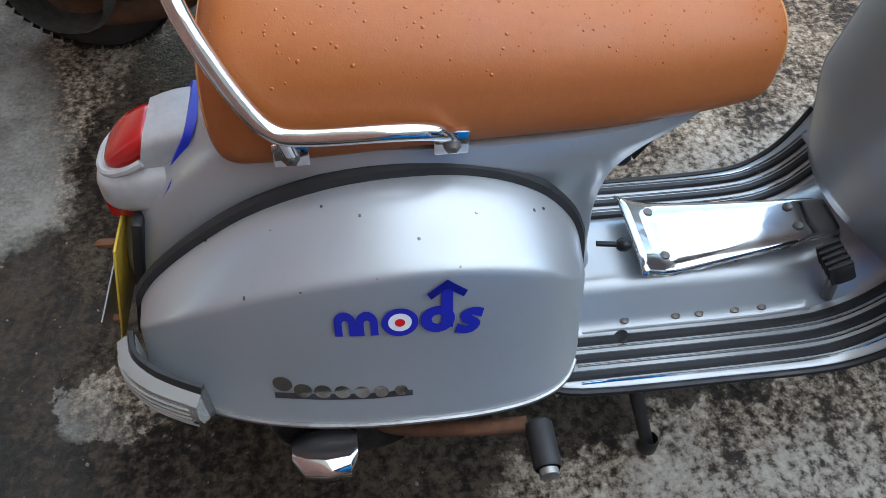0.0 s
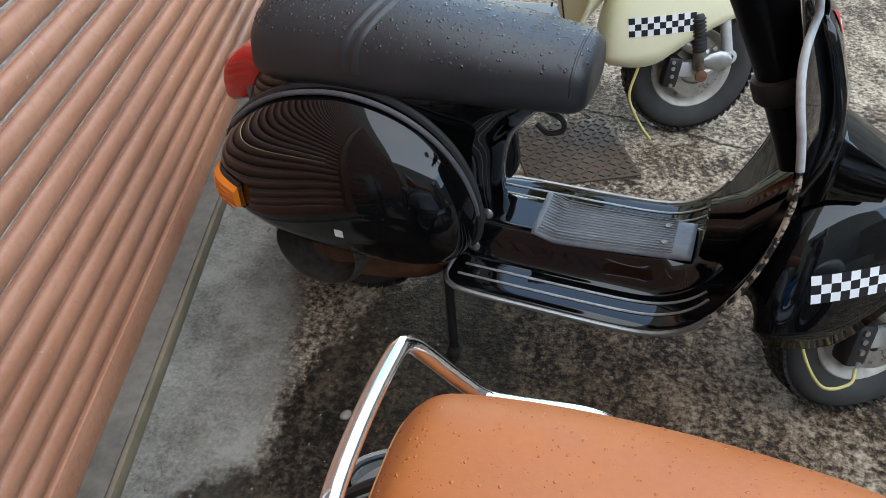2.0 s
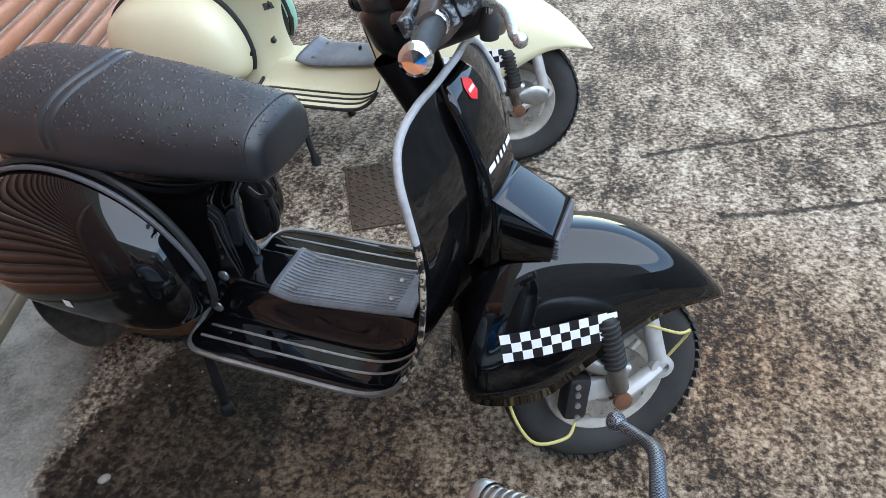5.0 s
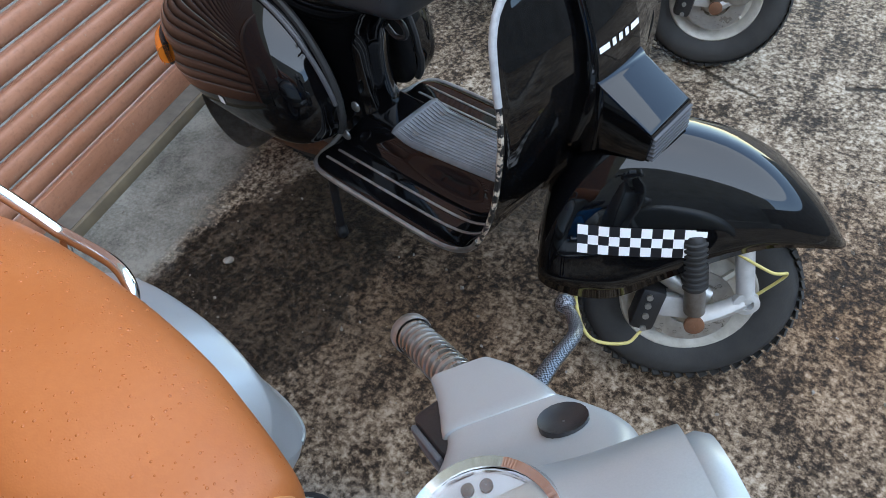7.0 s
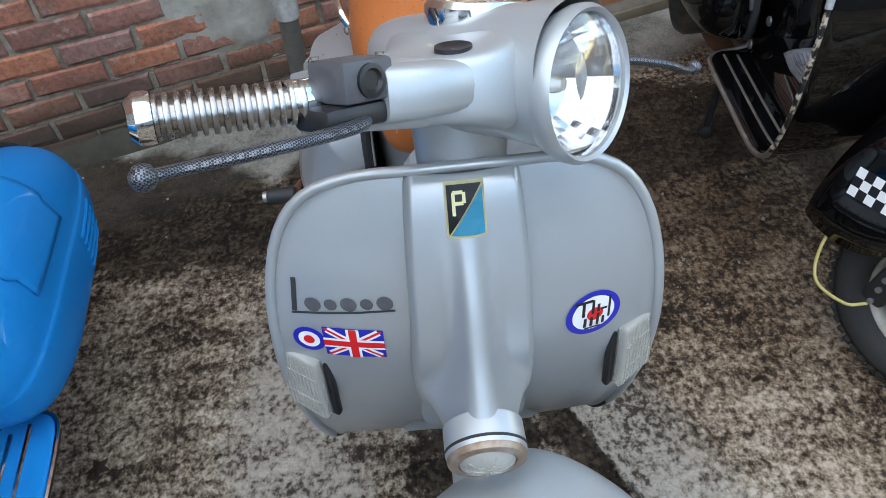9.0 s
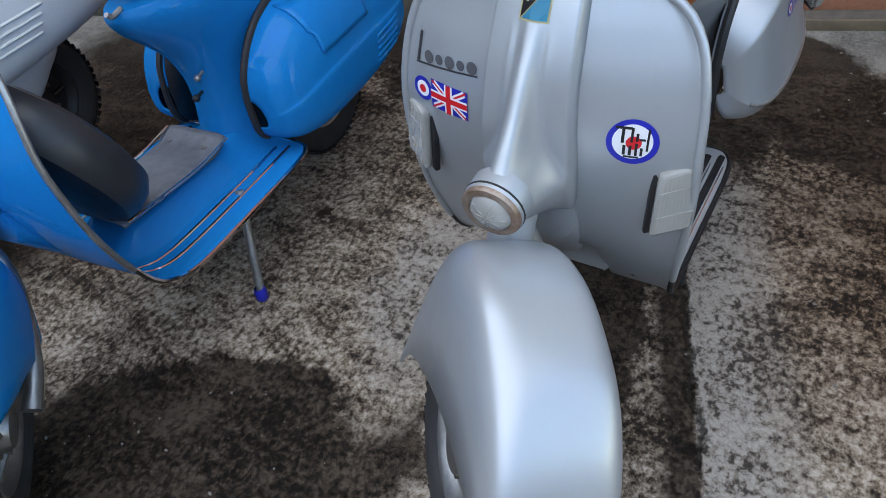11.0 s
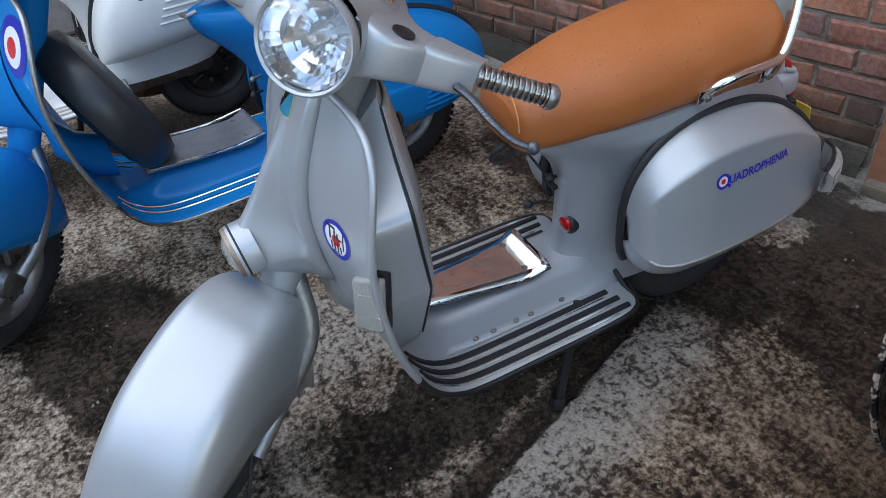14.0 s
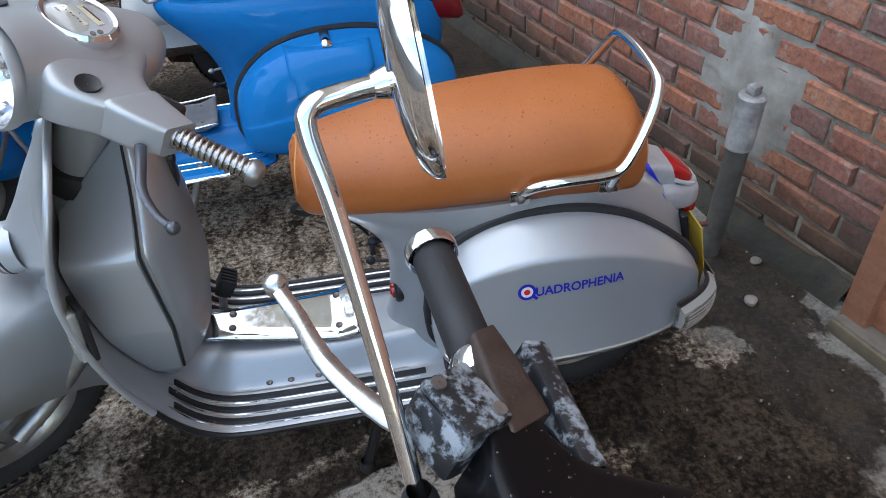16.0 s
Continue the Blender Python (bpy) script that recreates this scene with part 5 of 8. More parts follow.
def ground_material():
    m = material("wet_worn_concrete", (0.2, 0.18, 0.15), 0.6, 0.0, Specular_IOR_Level=0.16)
    n = Nodes(m)
    geo = n.add("ShaderNodeNewGeometry").outputs["Position"]
    warp = n.noise(5.0, 5, 0.65, geo)
    fine = n.noise(28.0, 5, 0.7, geo)
    sep = n.add("ShaderNodeSeparateXYZ")
    n.link(geo, sep.inputs[0])
    wob = n.math("MULTIPLY", n.math("SUBTRACT", n.math("ADD", n.math("MULTIPLY", warp, 0.75), n.math("MULTIPLY", fine, 0.25)), 0.5), 0.42)
    px, py = n.math("ADD", sep.outputs[0], wob), n.math("ADD", sep.outputs[1], n.math("MULTIPLY", wob, -0.8))

    def blob(cx, cy, rx, ry, turn=0.0, soft=0.10):
        """1 inside an uneven oval, 0 outside."""
        c, s = math.cos(radians(turn)), math.sin(radians(turn))
        dx, dy = n.math("SUBTRACT", px, cx), n.math("SUBTRACT", py, cy)
        u = n.math("DIVIDE", n.math("ADD", n.math("MULTIPLY", dx, c), n.math("MULTIPLY", dy, s)), rx)
        v = n.math("DIVIDE", n.math("SUBTRACT", n.math("MULTIPLY", dy, c), n.math("MULTIPLY", dx, s)), ry)
        d = n.math("SQRT", n.math("ADD", n.math("MULTIPLY", u, u), n.math("MULTIPLY", v, v)))
        return n.ramp(d, (1.0 - soft, 1.0), (1.0, 0.0))

    def side(nx, ny, c, soft=0.03):
        """1 where nx x + ny y is greater than c."""
        d = n.math("ADD", n.math("MULTIPLY", px, nx), n.math("MULTIPLY", py, ny))
        return n.ramp(n.math("ADD", n.math("SUBTRACT", d, c), 0.5), (0.5 - soft, 0.0), (0.5 + soft, 1.0))

    def most(*parts):
        out = parts[0]
        for p in parts[1:]:
            out = n.math("MAXIMUM", out, p)
        return out

    def least(a, b):
        return n.math("MINIMUM", a, b)

    def inv(a):
        return n.math("SUBTRACT", 1.0, a)

    # smooth apron along the shutter, worn slab elsewhere
    apron = inv(side(math.cos(radians(14.6)), math.sin(radians(14.6)), -0.42, 0.04))
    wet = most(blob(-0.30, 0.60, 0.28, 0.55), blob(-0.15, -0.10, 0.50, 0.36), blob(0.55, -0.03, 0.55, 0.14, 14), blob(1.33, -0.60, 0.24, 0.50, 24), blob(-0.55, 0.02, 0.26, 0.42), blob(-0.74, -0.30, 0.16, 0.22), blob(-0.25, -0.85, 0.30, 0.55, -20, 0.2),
               blob(0.15, -1.9, 1.6, 0.55, 10, 0.3), blob(-0.10, 1.2, 0.55, 0.22, -6, 0.4), n.math("MULTIPLY", blob(0.0, 0.7, 0.48, 0.50, 0, 0.8), 0.7), n.math("MULTIPLY", blob(0.55, 1.0, 0.30, 0.22, 0, 0.8), 0.6))
    dry = most(blob(0.38, 0.26, 0.42, 0.11, 19, 0.2), blob(-0.85, 0.06, 0.15, 0.20, 0, 0.1), blob(-0.40, -0.01, 0.10, 0.055, 20, 0.15), blob(1.0, -0.36, 0.22, 0.12, 20, 0.4))
    wet = n.math("MULTIPLY", wet, inv(n.math("MULTIPLY", dry, 0.9)))
    edge = n.math("ADD", n.math("ADD", n.math("MULTIPLY", sep.outputs[0], -0.326), n.math("MULTIPLY", sep.outputs[1], 0.945)), -0.008)
    kept = n.math("MULTIPLY", n.ramp(n.math("ADD", edge, 0.3), (0.298, 0.0), (0.306, 1.0), (0.42, 1.0), (0.50, 0.0)), n.ramp(n.math("ADD", px, 0.2), (0.18, 0.0), (0.30, 0.9)))
    wet = n.math("MULTIPLY", wet, inv(kept))
    gap = n.math("MULTIPLY", n.ramp(n.math("ADD", edge, n.math("ADD", n.math("MULTIPLY", wob, 0.15), 0.3)), (0.215, 0.0), (0.245, 1.0), (0.294, 1.0), (0.302, 0.0)), n.ramp(n.math("ADD", px, 0.2), (0.30, 0.0), (0.45, 1.0)))
    wet = most(wet, gap)
    brown = n.math("MULTIPLY", most(blob(0.15, 0.75, 0.75, 0.65, 0, 0.9), blob(0.95, 1.2, 0.9, 0.7, 0, 0.9)), 0.75)
    # worn aggregate: stones of a centimetre and less in low tamped ridges
    ridge = n.noise(1.0, 5, 0.6, geo, (17, 6.5, 6))
    coarse = n.noise(62.0, 9, 0.74, geo)
    cell = n.add("ShaderNodeTexVoronoi", Scale=75.0)
    cell.feature = "SMOOTH_F1"
    bent = n.add("ShaderNodeVectorMath")
    bent.operation = "ADD"
    shake = n.add("ShaderNodeTexNoise", Scale=40.0, Detail=4.0)
    n.link(geo, shake.inputs["Vector"])
    reach = n.add("ShaderNodeVectorMath")
    reach.operation = "SCALE"
    reach.inputs["Scale"].default_value = 0.03
    n.link(shake.outputs["Color"], reach.inputs[0])
    n.link(geo, bent.inputs[0])
    n.link(reach.outputs[0], bent.inputs[1])
    n.link(bent.outputs[0], cell.inputs["Vector"])
    stones = n.math("SUBTRACT", 0.95, n.math("MULTIPLY", cell.outputs["Distance"], 0.95))
    big = n.noise(2.6, 5, 0.6, geo)
    level = n.math("ADD", n.math("ADD", n.math("MULTIPLY", ridge, 0.22), n.math("MULTIPLY", coarse, 0.44)), n.math("ADD", n.math("MULTIPLY", big, 0.20), n.math("MULTIPLY", stones, 0.14)))
    high = n.ramp(level, (0.470, 0.0), (0.530, 1.0))
    chip = n.noise(170.0, 4, 0.65, geo)
    tint = n.math("ADD", level, n.math("MULTIPLY", n.math("SUBTRACT", chip, 0.5), 0.16))
    slab = n.ramp(tint, (0.438, (0.018, 0.013, 0.009)), (0.472, (0.080, 0.057, 0.039)), (0.508, (0.205, 0.158, 0.113)), (0.546, (0.37, 0.302, 0.226)), (0.600, (0.56, 0.485, 0.39)))
    slab = n.mix(brown, slab, n.mix(1.0, slab, (0.66, 0.46, 0.31), "MULTIPLY"))
    smooth = n.ramp(n.math("ADD", n.math("MULTIPLY", n.noise(7.0, 8, 0.7, geo), 0.6), n.math("MULTIPLY", n.noise(90.0, 6, 0.75, geo), 0.4)), (0.40, (0.10, 0.092, 0.076)), (0.58, (0.27, 0.255, 0.218)))
    line = n.math("ADD", n.math("ADD", n.math("MULTIPLY", sep.outputs[0], -0.326), n.math("MULTIPLY", sep.outputs[1], 0.945)), n.math("ADD", n.math("MULTIPLY", wob, 0.12), -0.008))
    strip = n.math("MULTIPLY", n.ramp(n.math("ADD", line, 0.3), (0.298, 0.0), (0.306, 1.0), (0.40, 1.0), (0.52, 0.0)), n.ramp(n.math("ADD", px, 0.2), (0.18, 0.0), (0.30, 1.0)))
    strip = most(strip, n.math("MULTIPLY", blob(0.64, -0.36, 0.44, 0.19, 8, 0.4), 0.75))
    slab = n.mix(n.math("MULTIPLY", strip, n.ramp(level, (0.455, 0.08), (0.52, 0.8))), slab, n.mix(n.ramp(chip, (0.4, 0.0), (0.65, 1.0)), (0.50, 0.46, 0.40), (0.33, 0.29, 0.24)))
    col = n.mix(apron, slab, smooth)
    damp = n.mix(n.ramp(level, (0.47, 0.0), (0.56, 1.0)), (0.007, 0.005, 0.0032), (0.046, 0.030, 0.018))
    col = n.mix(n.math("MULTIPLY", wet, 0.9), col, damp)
    # slab joints and cracks, dark lines with an uneven edge
    def crack(x0, y0, x1, y1, w=0.006):
        ln = math.hypot(x1 - x0, y1 - y0)
        tx, ty = (x1 - x0) / ln, (y1 - y0) / ln
        jig = n.math("MULTIPLY", n.math("SUBTRACT", n.noise(9.0, 6, 0.7, geo), 0.5), 0.10)
        d = n.math("ADD", n.math("ADD", n.math("MULTIPLY", sep.outputs[0], -ty), n.math("MULTIPLY", sep.outputs[1], tx)), n.math("ADD", jig, ty * x0 - tx * y0))
        a = n.math("ADD", n.math("MULTIPLY", sep.outputs[0], tx), n.math("ADD", n.math("MULTIPLY", sep.outputs[1], ty), -tx * x0 - ty * y0))
        on = n.math("MULTIPLY", n.math("GREATER_THAN", a, 0.0), n.math("LESS_THAN", a, ln))
        return n.math("MULTIPLY", n.ramp(n.math("ABSOLUTE", d), (w * 0.5, 1.0), (w * 1.8, 0.0)), on)
    cracks = most(crack(0.70, 2.10, 4.2, 3.5, 0.007), crack(0.95, 1.80, 4.5, 2.85, 0.008), crack(-0.05, 2.05, 0.14, 1.64, 0.007), crack(-0.15, 2.1, 0.5, 1.93, 0.005), crack(0.10, 0.030, 0.95, 0.340, 0.006))
    col = n.mix(n.math("MULTIPLY", cracks, 0.85), col, (0.022, 0.018, 0.014))
    specks = n.ramp(n.noise(130.0, 2, 0.5, geo), (0.74, 0.0), (0.77, 1.0))
    col = n.mix(n.math("MULTIPLY", specks, 0.55), col, (0.36, 0.33, 0.29))
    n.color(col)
    wetness = most(n.math("MULTIPLY", wet, 0.9), n.ramp(level, (0.44, 0.55), (0.54, 0.0)))
    n.rough(n.ramp(wetness, (0.0, 0.85), (1.0, 0.30)))
    height = n.mix(apron, n.math("ADD", level, n.math("MULTIPLY", cracks, -0.8)), n.math("MULTIPLY", n.noise(60.0, 6, 0.7, geo), 0.25))
    n.bump(height, 1.0, 0.020)
    return m


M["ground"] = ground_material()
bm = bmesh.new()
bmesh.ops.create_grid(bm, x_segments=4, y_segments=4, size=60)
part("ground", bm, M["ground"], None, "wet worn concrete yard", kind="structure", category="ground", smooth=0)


def brick_material():
    m = material("old_brick", (0.3, 0.12, 0.07), 0.85)
    n = Nodes(m)
    rnd = n.add("ShaderNodeObjectInfo").outputs["Random"]
    geo = n.add("ShaderNodeNewGeometry")
    isl = geo.outputs["Random Per Island"]
    pos = geo.outputs["Position"]
    pick = n.math("FRACT", n.math("ADD", rnd, n.math("MULTIPLY", isl, 0.37)))
    base = n.ramp(pick, (0.0, (0.20, 0.095, 0.075)), (0.22, (0.36, 0.135, 0.085)), (0.45, (0.47, 0.165, 0.080)), (0.62, (0.27, 0.130, 0.105)), (0.8, (0.38, 0.155, 0.105)), (1.0, (0.50, 0.200, 0.100)))
    big, small = n.noise(6.0, 6, 0.7, pos), n.noise(70.0, 8, 0.7, pos)
    base = n.mix(n.ramp(small, (0.42, 0.0), (0.68, 0.7)), base, (0.085, 0.05, 0.042))
    base = n.mix(n.ramp(big, (0.55, 0.0), (0.72, 0.4)), base, (0.36, 0.30, 0.25))
    smear = n.noise(26.0, 7, 0.72, pos)
    base = n.mix(n.ramp(smear, (0.57, 0.0), (0.66, 0.55)), base, (0.40, 0.34, 0.28))
    soot = n.noise(3.2, 6, 0.7, pos)
    base = n.mix(n.ramp(soot, (0.50, 0.0), (0.66, 0.6)), base, (0.10, 0.065, 0.055))
    sep = n.add("ShaderNodeSeparateXYZ")
    n.link(pos, sep.inputs[0])
    low = n.ramp(n.math("ADD", sep.outputs[2], n.math("MULTIPLY", big, 0.25)), (0.24, 1.0), (0.42, 0.0))
    base = n.mix(n.math("MULTIPLY", low, 0.85), base, (0.040, 0.038, 0.026))
    n.color(base)
    n.bump(n.math("ADD", small, n.math("MULTIPLY", n.noise(18.0, 4, 0.6, pos), 0.8)), 0.8, 0.005)
    return m


M["brick"] = brick_material()
M["mortar"] = rough_stuff("lime_mortar", (0.40, 0.36, 0.28), (0.15, 0.13, 0.095), 0.9, 40, 0.0, 1.0, 0.008)
M["render"] = rough_stuff("old_cement", (0.42, 0.41, 0.385), (0.20, 0.19, 0.17), 0.85, 16, 0.0, 0.7, 0.006)
M["cement"] = rough_stuff("patched_cement", (0.45, 0.425, 0.365), (0.15, 0.125, 0.095), 0.9, 9, 0.0, 0.6, 0.004)
M["moss"] = rough_stuff("mossy_stone", (0.070, 0.060, 0.042), (0.016, 0.016, 0.011), 0.9, 14, 0.0, 0.9, 0.01)

WX = -0.835
wall = part("wall_brick", block((0.20, 7.0, 7.6), (WX - 0.108, -3.35, 3.8)), M["mortar"], None, "old red brick wall with worn joints", kind="structure", category="wall", m=WALL, smooth=0)


def brick_bm(seed, length=0.213):
    rnd = random.Random(seed)
    b = bmesh.new()
    bmesh.ops.create_cube(b, size=1.0)
    bmesh.ops.scale(b, vec=(0.05, length - 0.002, 0.064), verts=b.verts)
    front = [e for e in b.edges if all(v.co.x > 0 for v in e.verts)]
    bmesh.ops.bevel(b, geom=front, offset=0.006, segments=1, profile=0.5, affect="EDGES")
    for v in b.verts:
        v.co += Vector((rnd.uniform(-0.003, 0.003) if v.co.x > 0 else 0, rnd.uniform(-0.004, 0.004), rnd.uniform(-0.004, 0.004)))
    return b


def brick_mesh(seed, length=0.213):
    b = brick_bm(seed, length)
    me = bpy.data.meshes.new("brick")
    b.to_mesh(me)
    b.free()
    me.materials.append(M["brick"])
    return me


# plinth of rubble and moss along the foot of the wall, cement patch and pipe
rnd = random.Random(21)
rows = []
for k in range(60):
    y = -6.0 + 6.16 * k / 59
    h = 0.050 + 0.03 * noise.noise((y * 4, 0, 3)) + 0.015 * rnd.random()
    o = 0.030 + 0.03 * noise.noise((y * 3, 5, 1))
    rows.append([(WX + 0.02 + o * 1.4, y, -0.01), (WX + 0.018 + o, y, h * 0.55), (WX + 0.008 + o * 0.4, y, h), (WX - 0.05, y, h + 0.01)])
part("wall_plinth", loft(rows, closed=False, ends=False), M["moss"], None, "mossy rubble foot of the wall", kind="structure", category="wall", m=WALL, smooth=50)
patch = bmesh.new()
cells = []
for a in range(49):
    line = []
    for b in range(49):
        y, z = -0.24 + 0.48 * a / 48, -0.26 + 0.52 * b / 48
        d = math.hypot(y / 0.19, (z + 0.15 * y) / 0.20) + 0.45 * noise.noise((y * 9, z * 9, 4.0)) + 0.22 * noise.noise((y * 30, z * 30, 1.0))
        h = 0.0085 * (1.0 - min(d, 1.8) ** 2) + 0.0018 * noise.noise((y * 60, z * 60, 8.0))
        line.append(patch.verts.new((WX + max(-0.02, min(h, 0.0075)), -0.315 + y, 0.425 + z)))
    cells.append(line)
for a in range(48):
    for b in range(48):
        patch.faces.new((cells[a][b], cells[a + 1][b], cells[a + 1][b + 1], cells[a][b + 1]))
part("cement_patch", patch, M["cement"], None, "rough grey cement patch on the brickwork", kind="structure", category="wall", m=WALL, smooth=50)
PIPE = WALL @ Matrix.Translation((-0.665, -0.190, 0.0)) @ Matrix.Rotation(radians(-2), 4, "X")
pipe = thing("waste_pipe", PIPE, "weathered grey pipe with a capped top by the wall", "pipe")
M["pipe"] = rough_stuff("weathered_pipe", (0.17, 0.155, 0.13), (0.05, 0.045, 0.038), 0.6, 18, 0.0, 0.3)
M["pipe_pale"] = rough_stuff("pale_pipe_sleeve", (0.58, 0.57, 0.54), (0.16, 0.15, 0.13), 0.5, 22, 0.2, 0.2)
part("pipe_shaft", lathe([(0.030, 0.0), (0.030, 0.36), (0.031, 0.37)], 24, "z"), M["pipe"], pipe)
part("pipe_sleeve", lathe([(0.031, 0.365), (0.036, 0.370), (0.036, 0.49), (0.034, 0.497), (0.036, 0.505), (0.036, 0.518), (0.030, 0.525), (0.0005, 0.525)], 24, "z"), M["pipe_pale"], pipe)
part("pipe_cap", block((0.028, 0.028, 0.022), (0, 0, 0.537), 0.003), M["pipe_pale"], pipe)

# roller shutter
M["shutter"] = material("shutter_paint", (0.30, 0.145, 0.09), 0.45)
n = Nodes(M["shutter"])
pos = n.add("ShaderNodeNewGeometry").outputs["Position"]
c = n.ramp(n.noise(4.0, 6, 0.6, pos, (1, 1, 6)), (0.3, (0.37, 0.155, 0.085)), (0.7, (0.48, 0.225, 0.135)))
chips = n.ramp(n.noise(38.0, 6, 0.7, pos), (0.655, 0.0), (0.675, 1.0))
c = n.mix(n.math("MULTIPLY", chips, 0.8), c, (0.42, 0.33, 0.25))
c = n.mix(n.ramp(n.noise(70.0, 6, 0.7, pos), (0.5, 0.0), (0.8, 0.5)), c, (0.15, 0.065, 0.04))
n.color(c)
n.rough(n.ramp(n.noise(30.0, 5), (0.3, 0.36), (0.7, 0.6)))
n.bump(n.noise(90.0, 5), 0.25, 0.002)
M["sill_stone"] = rough_stuff("dirty_sill", (0.17, 0.145, 0.115), (0.07, 0.06, 0.048), 0.8, 25)
M["sill_edge"] = rough_stuff("worn_yellow_edge", (0.21, 0.165, 0.105), (0.07, 0.058, 0.042), 0.8, 8)
shutter = thing("roller_shutter", WALL @ Matrix.Translation((-0.800, 0.26, 0.0)), "closed brown roller shutter with chipped paint", "roller shutter")
pitch = 0.074
prof = []
for k in range(10):
    a = math.pi * (k / 9)
    prof.append((0.004 + 0.017 * math.sin(a) ** 0.8, 0.008 + (pitch - 0.016) * (1 - math.cos(a)) / 2))
prof = [(-0.004, 0.0), (0.002, 0.004)] + prof + [(0.002, pitch - 0.003)]
sm = bpy.data.meshes.new("slat")
slat_bm = loft([[(x, y, z) for x, z in prof] for y in (0.0, 1.6, 3.2, 5.0)], closed=False, ends=False)
bmesh.ops.recalc_face_normals(slat_bm, faces=slat_bm.faces)
slat_bm.to_mesh(sm)
slat_bm.free()
for p in sm.polygons:
    p.use_smooth = True
sm.set_sharp_from_angle(angle=radians(45))
sm.materials.append(M["shutter"])
for k in range(34):
    o = new("slat", sm)
    o.parent = shutter
    o.location = (0, 0, 0.125 + pitch * k)
part("bottom_rail", block((0.03, 5.0, 0.085), (0.004, 2.5, 0.078), 0.004), M["shutter"], shutter, "chipped bottom rail")
part("guide_channel", block((0.07, 0.075, 2.9), (0.012, -0.03, 1.46), 0.006), M["shutter"], shutter)
part("sill", block((0.135, 5.2, 0.05), (0.0, 0, 0), 0.006), M["sill_stone"], None, "worn concrete door sill", kind="structure", category="sill", m=WALL @ Matrix.Translation((-0.790, 2.80, 0.012)))
part("sill_nosing", block((0.014, 5.2, 0.046), (0.0, 0, 0), 0.004), M["sill_edge"], None, "worn yellow edge of the sill", kind="structure", category="sill", m=WALL @ Matrix.Translation((-0.715, 2.80, 0.014)))
part("wall_lintel", block((0.3, 12.0, 5.0), (-1.0, 5.2, 5.1)), M["mortar"], None, "wall over the shutter", kind="structure", category="wall", m=WALL, smooth=0)
part("wall_far", block((0.3, 8.0, 7.6), (-1.0, 9.3, 3.8)), M["mortar"], None, "wall beyond the shutter", kind="structure", category="wall", m=WALL, smooth=0)
# added out of view: cuts low sky light and shows in the paint
part("wall_opposite", block((0.4, 30.0, 3.0), (8.2, 0.0, 1.5)), M["render"], None, "unseen rendered wall, added to hold back low sky light", kind="structure", category="wall", m=WALL, smooth=0)
# another added wall, never in view, to darken reflections in black panels
part("wall_end", block((14.0, 0.4, 6.0), (4.0, -7.5, 3.0)), M["render"], None, "unseen rendered wall, added for black panels to mirror", kind="structure", category="wall", m=WALL, smooth=0)
part("bank_wall", block((6.0, 0.5, 0.45), (2.2, -3.6, 0.225), 0.03), M["render"], None, "low concrete bank at the end of the yard", kind="structure", category="wall", m=WALL, smooth=0)

# cast cover in the ground, with a raised lozenge pattern
cover = thing("drain_cover", pose(-0.06, 1.79, 0.0, 0, 0, 24), "rusty cast iron drain cover with raised treads", "drain cover")
M["iron"] = rough_stuff("rusty_cast_iron", (0.105, 0.070, 0.045), (0.04, 0.03, 0.022), 0.6, 45, 0.35, 0.5)
part("cover_plate", block((0.36, 0.36, 0.012), (0, 0, 0.0), 0.003), M["iron"], cover)
bm = bmesh.new()
for i in range(13):
    for j in range(13):
        mm = Matrix.Translation((-0.162 + 0.027 * i, -0.162 + 0.027 * j, 0.0062)) @ Matrix.Rotation(radians(45 if (i + j) % 2 else -45), 4, "Z")
        vs = [bm.verts.new(mm @ Vector((sx * 0.0115 * f, sy * 0.0042 * f, z))) for z, f in ((0, 1.0), (0.0035, 0.7)) for sx, sy in ((-1, -1), (1, -1), (1, 1), (-1, 1))]
        for q in ((4, 5, 6, 7), (0, 1, 5, 4), (1, 2, 6, 5), (2, 3, 7, 6), (3, 0, 4, 7)):
            bm.faces.new([vs[k] for k in q])
part("treads", bm, M["iron"], cover, kind="stuff", smooth=0)

# a dead leaf on the wet concrete
lf = bmesh.new()
tips = [lf.verts.new((0.030 * (1.0 if k % 2 == 0 else 0.42) * math.cos(2 * math.pi * k / 10), 0.030 * (1.0 if k % 2 == 0 else 0.42) * math.sin(2 * math.pi * k / 10), 0.004 if k % 2 else 0.002)) for k in range(10)]
mid = lf.verts.new((0, 0, 0.007))
for k in range(10):
    lf.faces.new((mid, tips[k], tips[(k + 1) % 10]))
M["dead_leaf"] = rough_stuff("dead_leaf", (0.03, 0.018, 0.010), (0.012, 0.008, 0.005), 0.5, 60)
part("leaf", lf, M["dead_leaf"], None, "dark dead leaf flat on wet concrete", solid=0.001, category="leaf", smooth=0, m=Matrix.Translation((0.597, -0.799, 0.0008)))

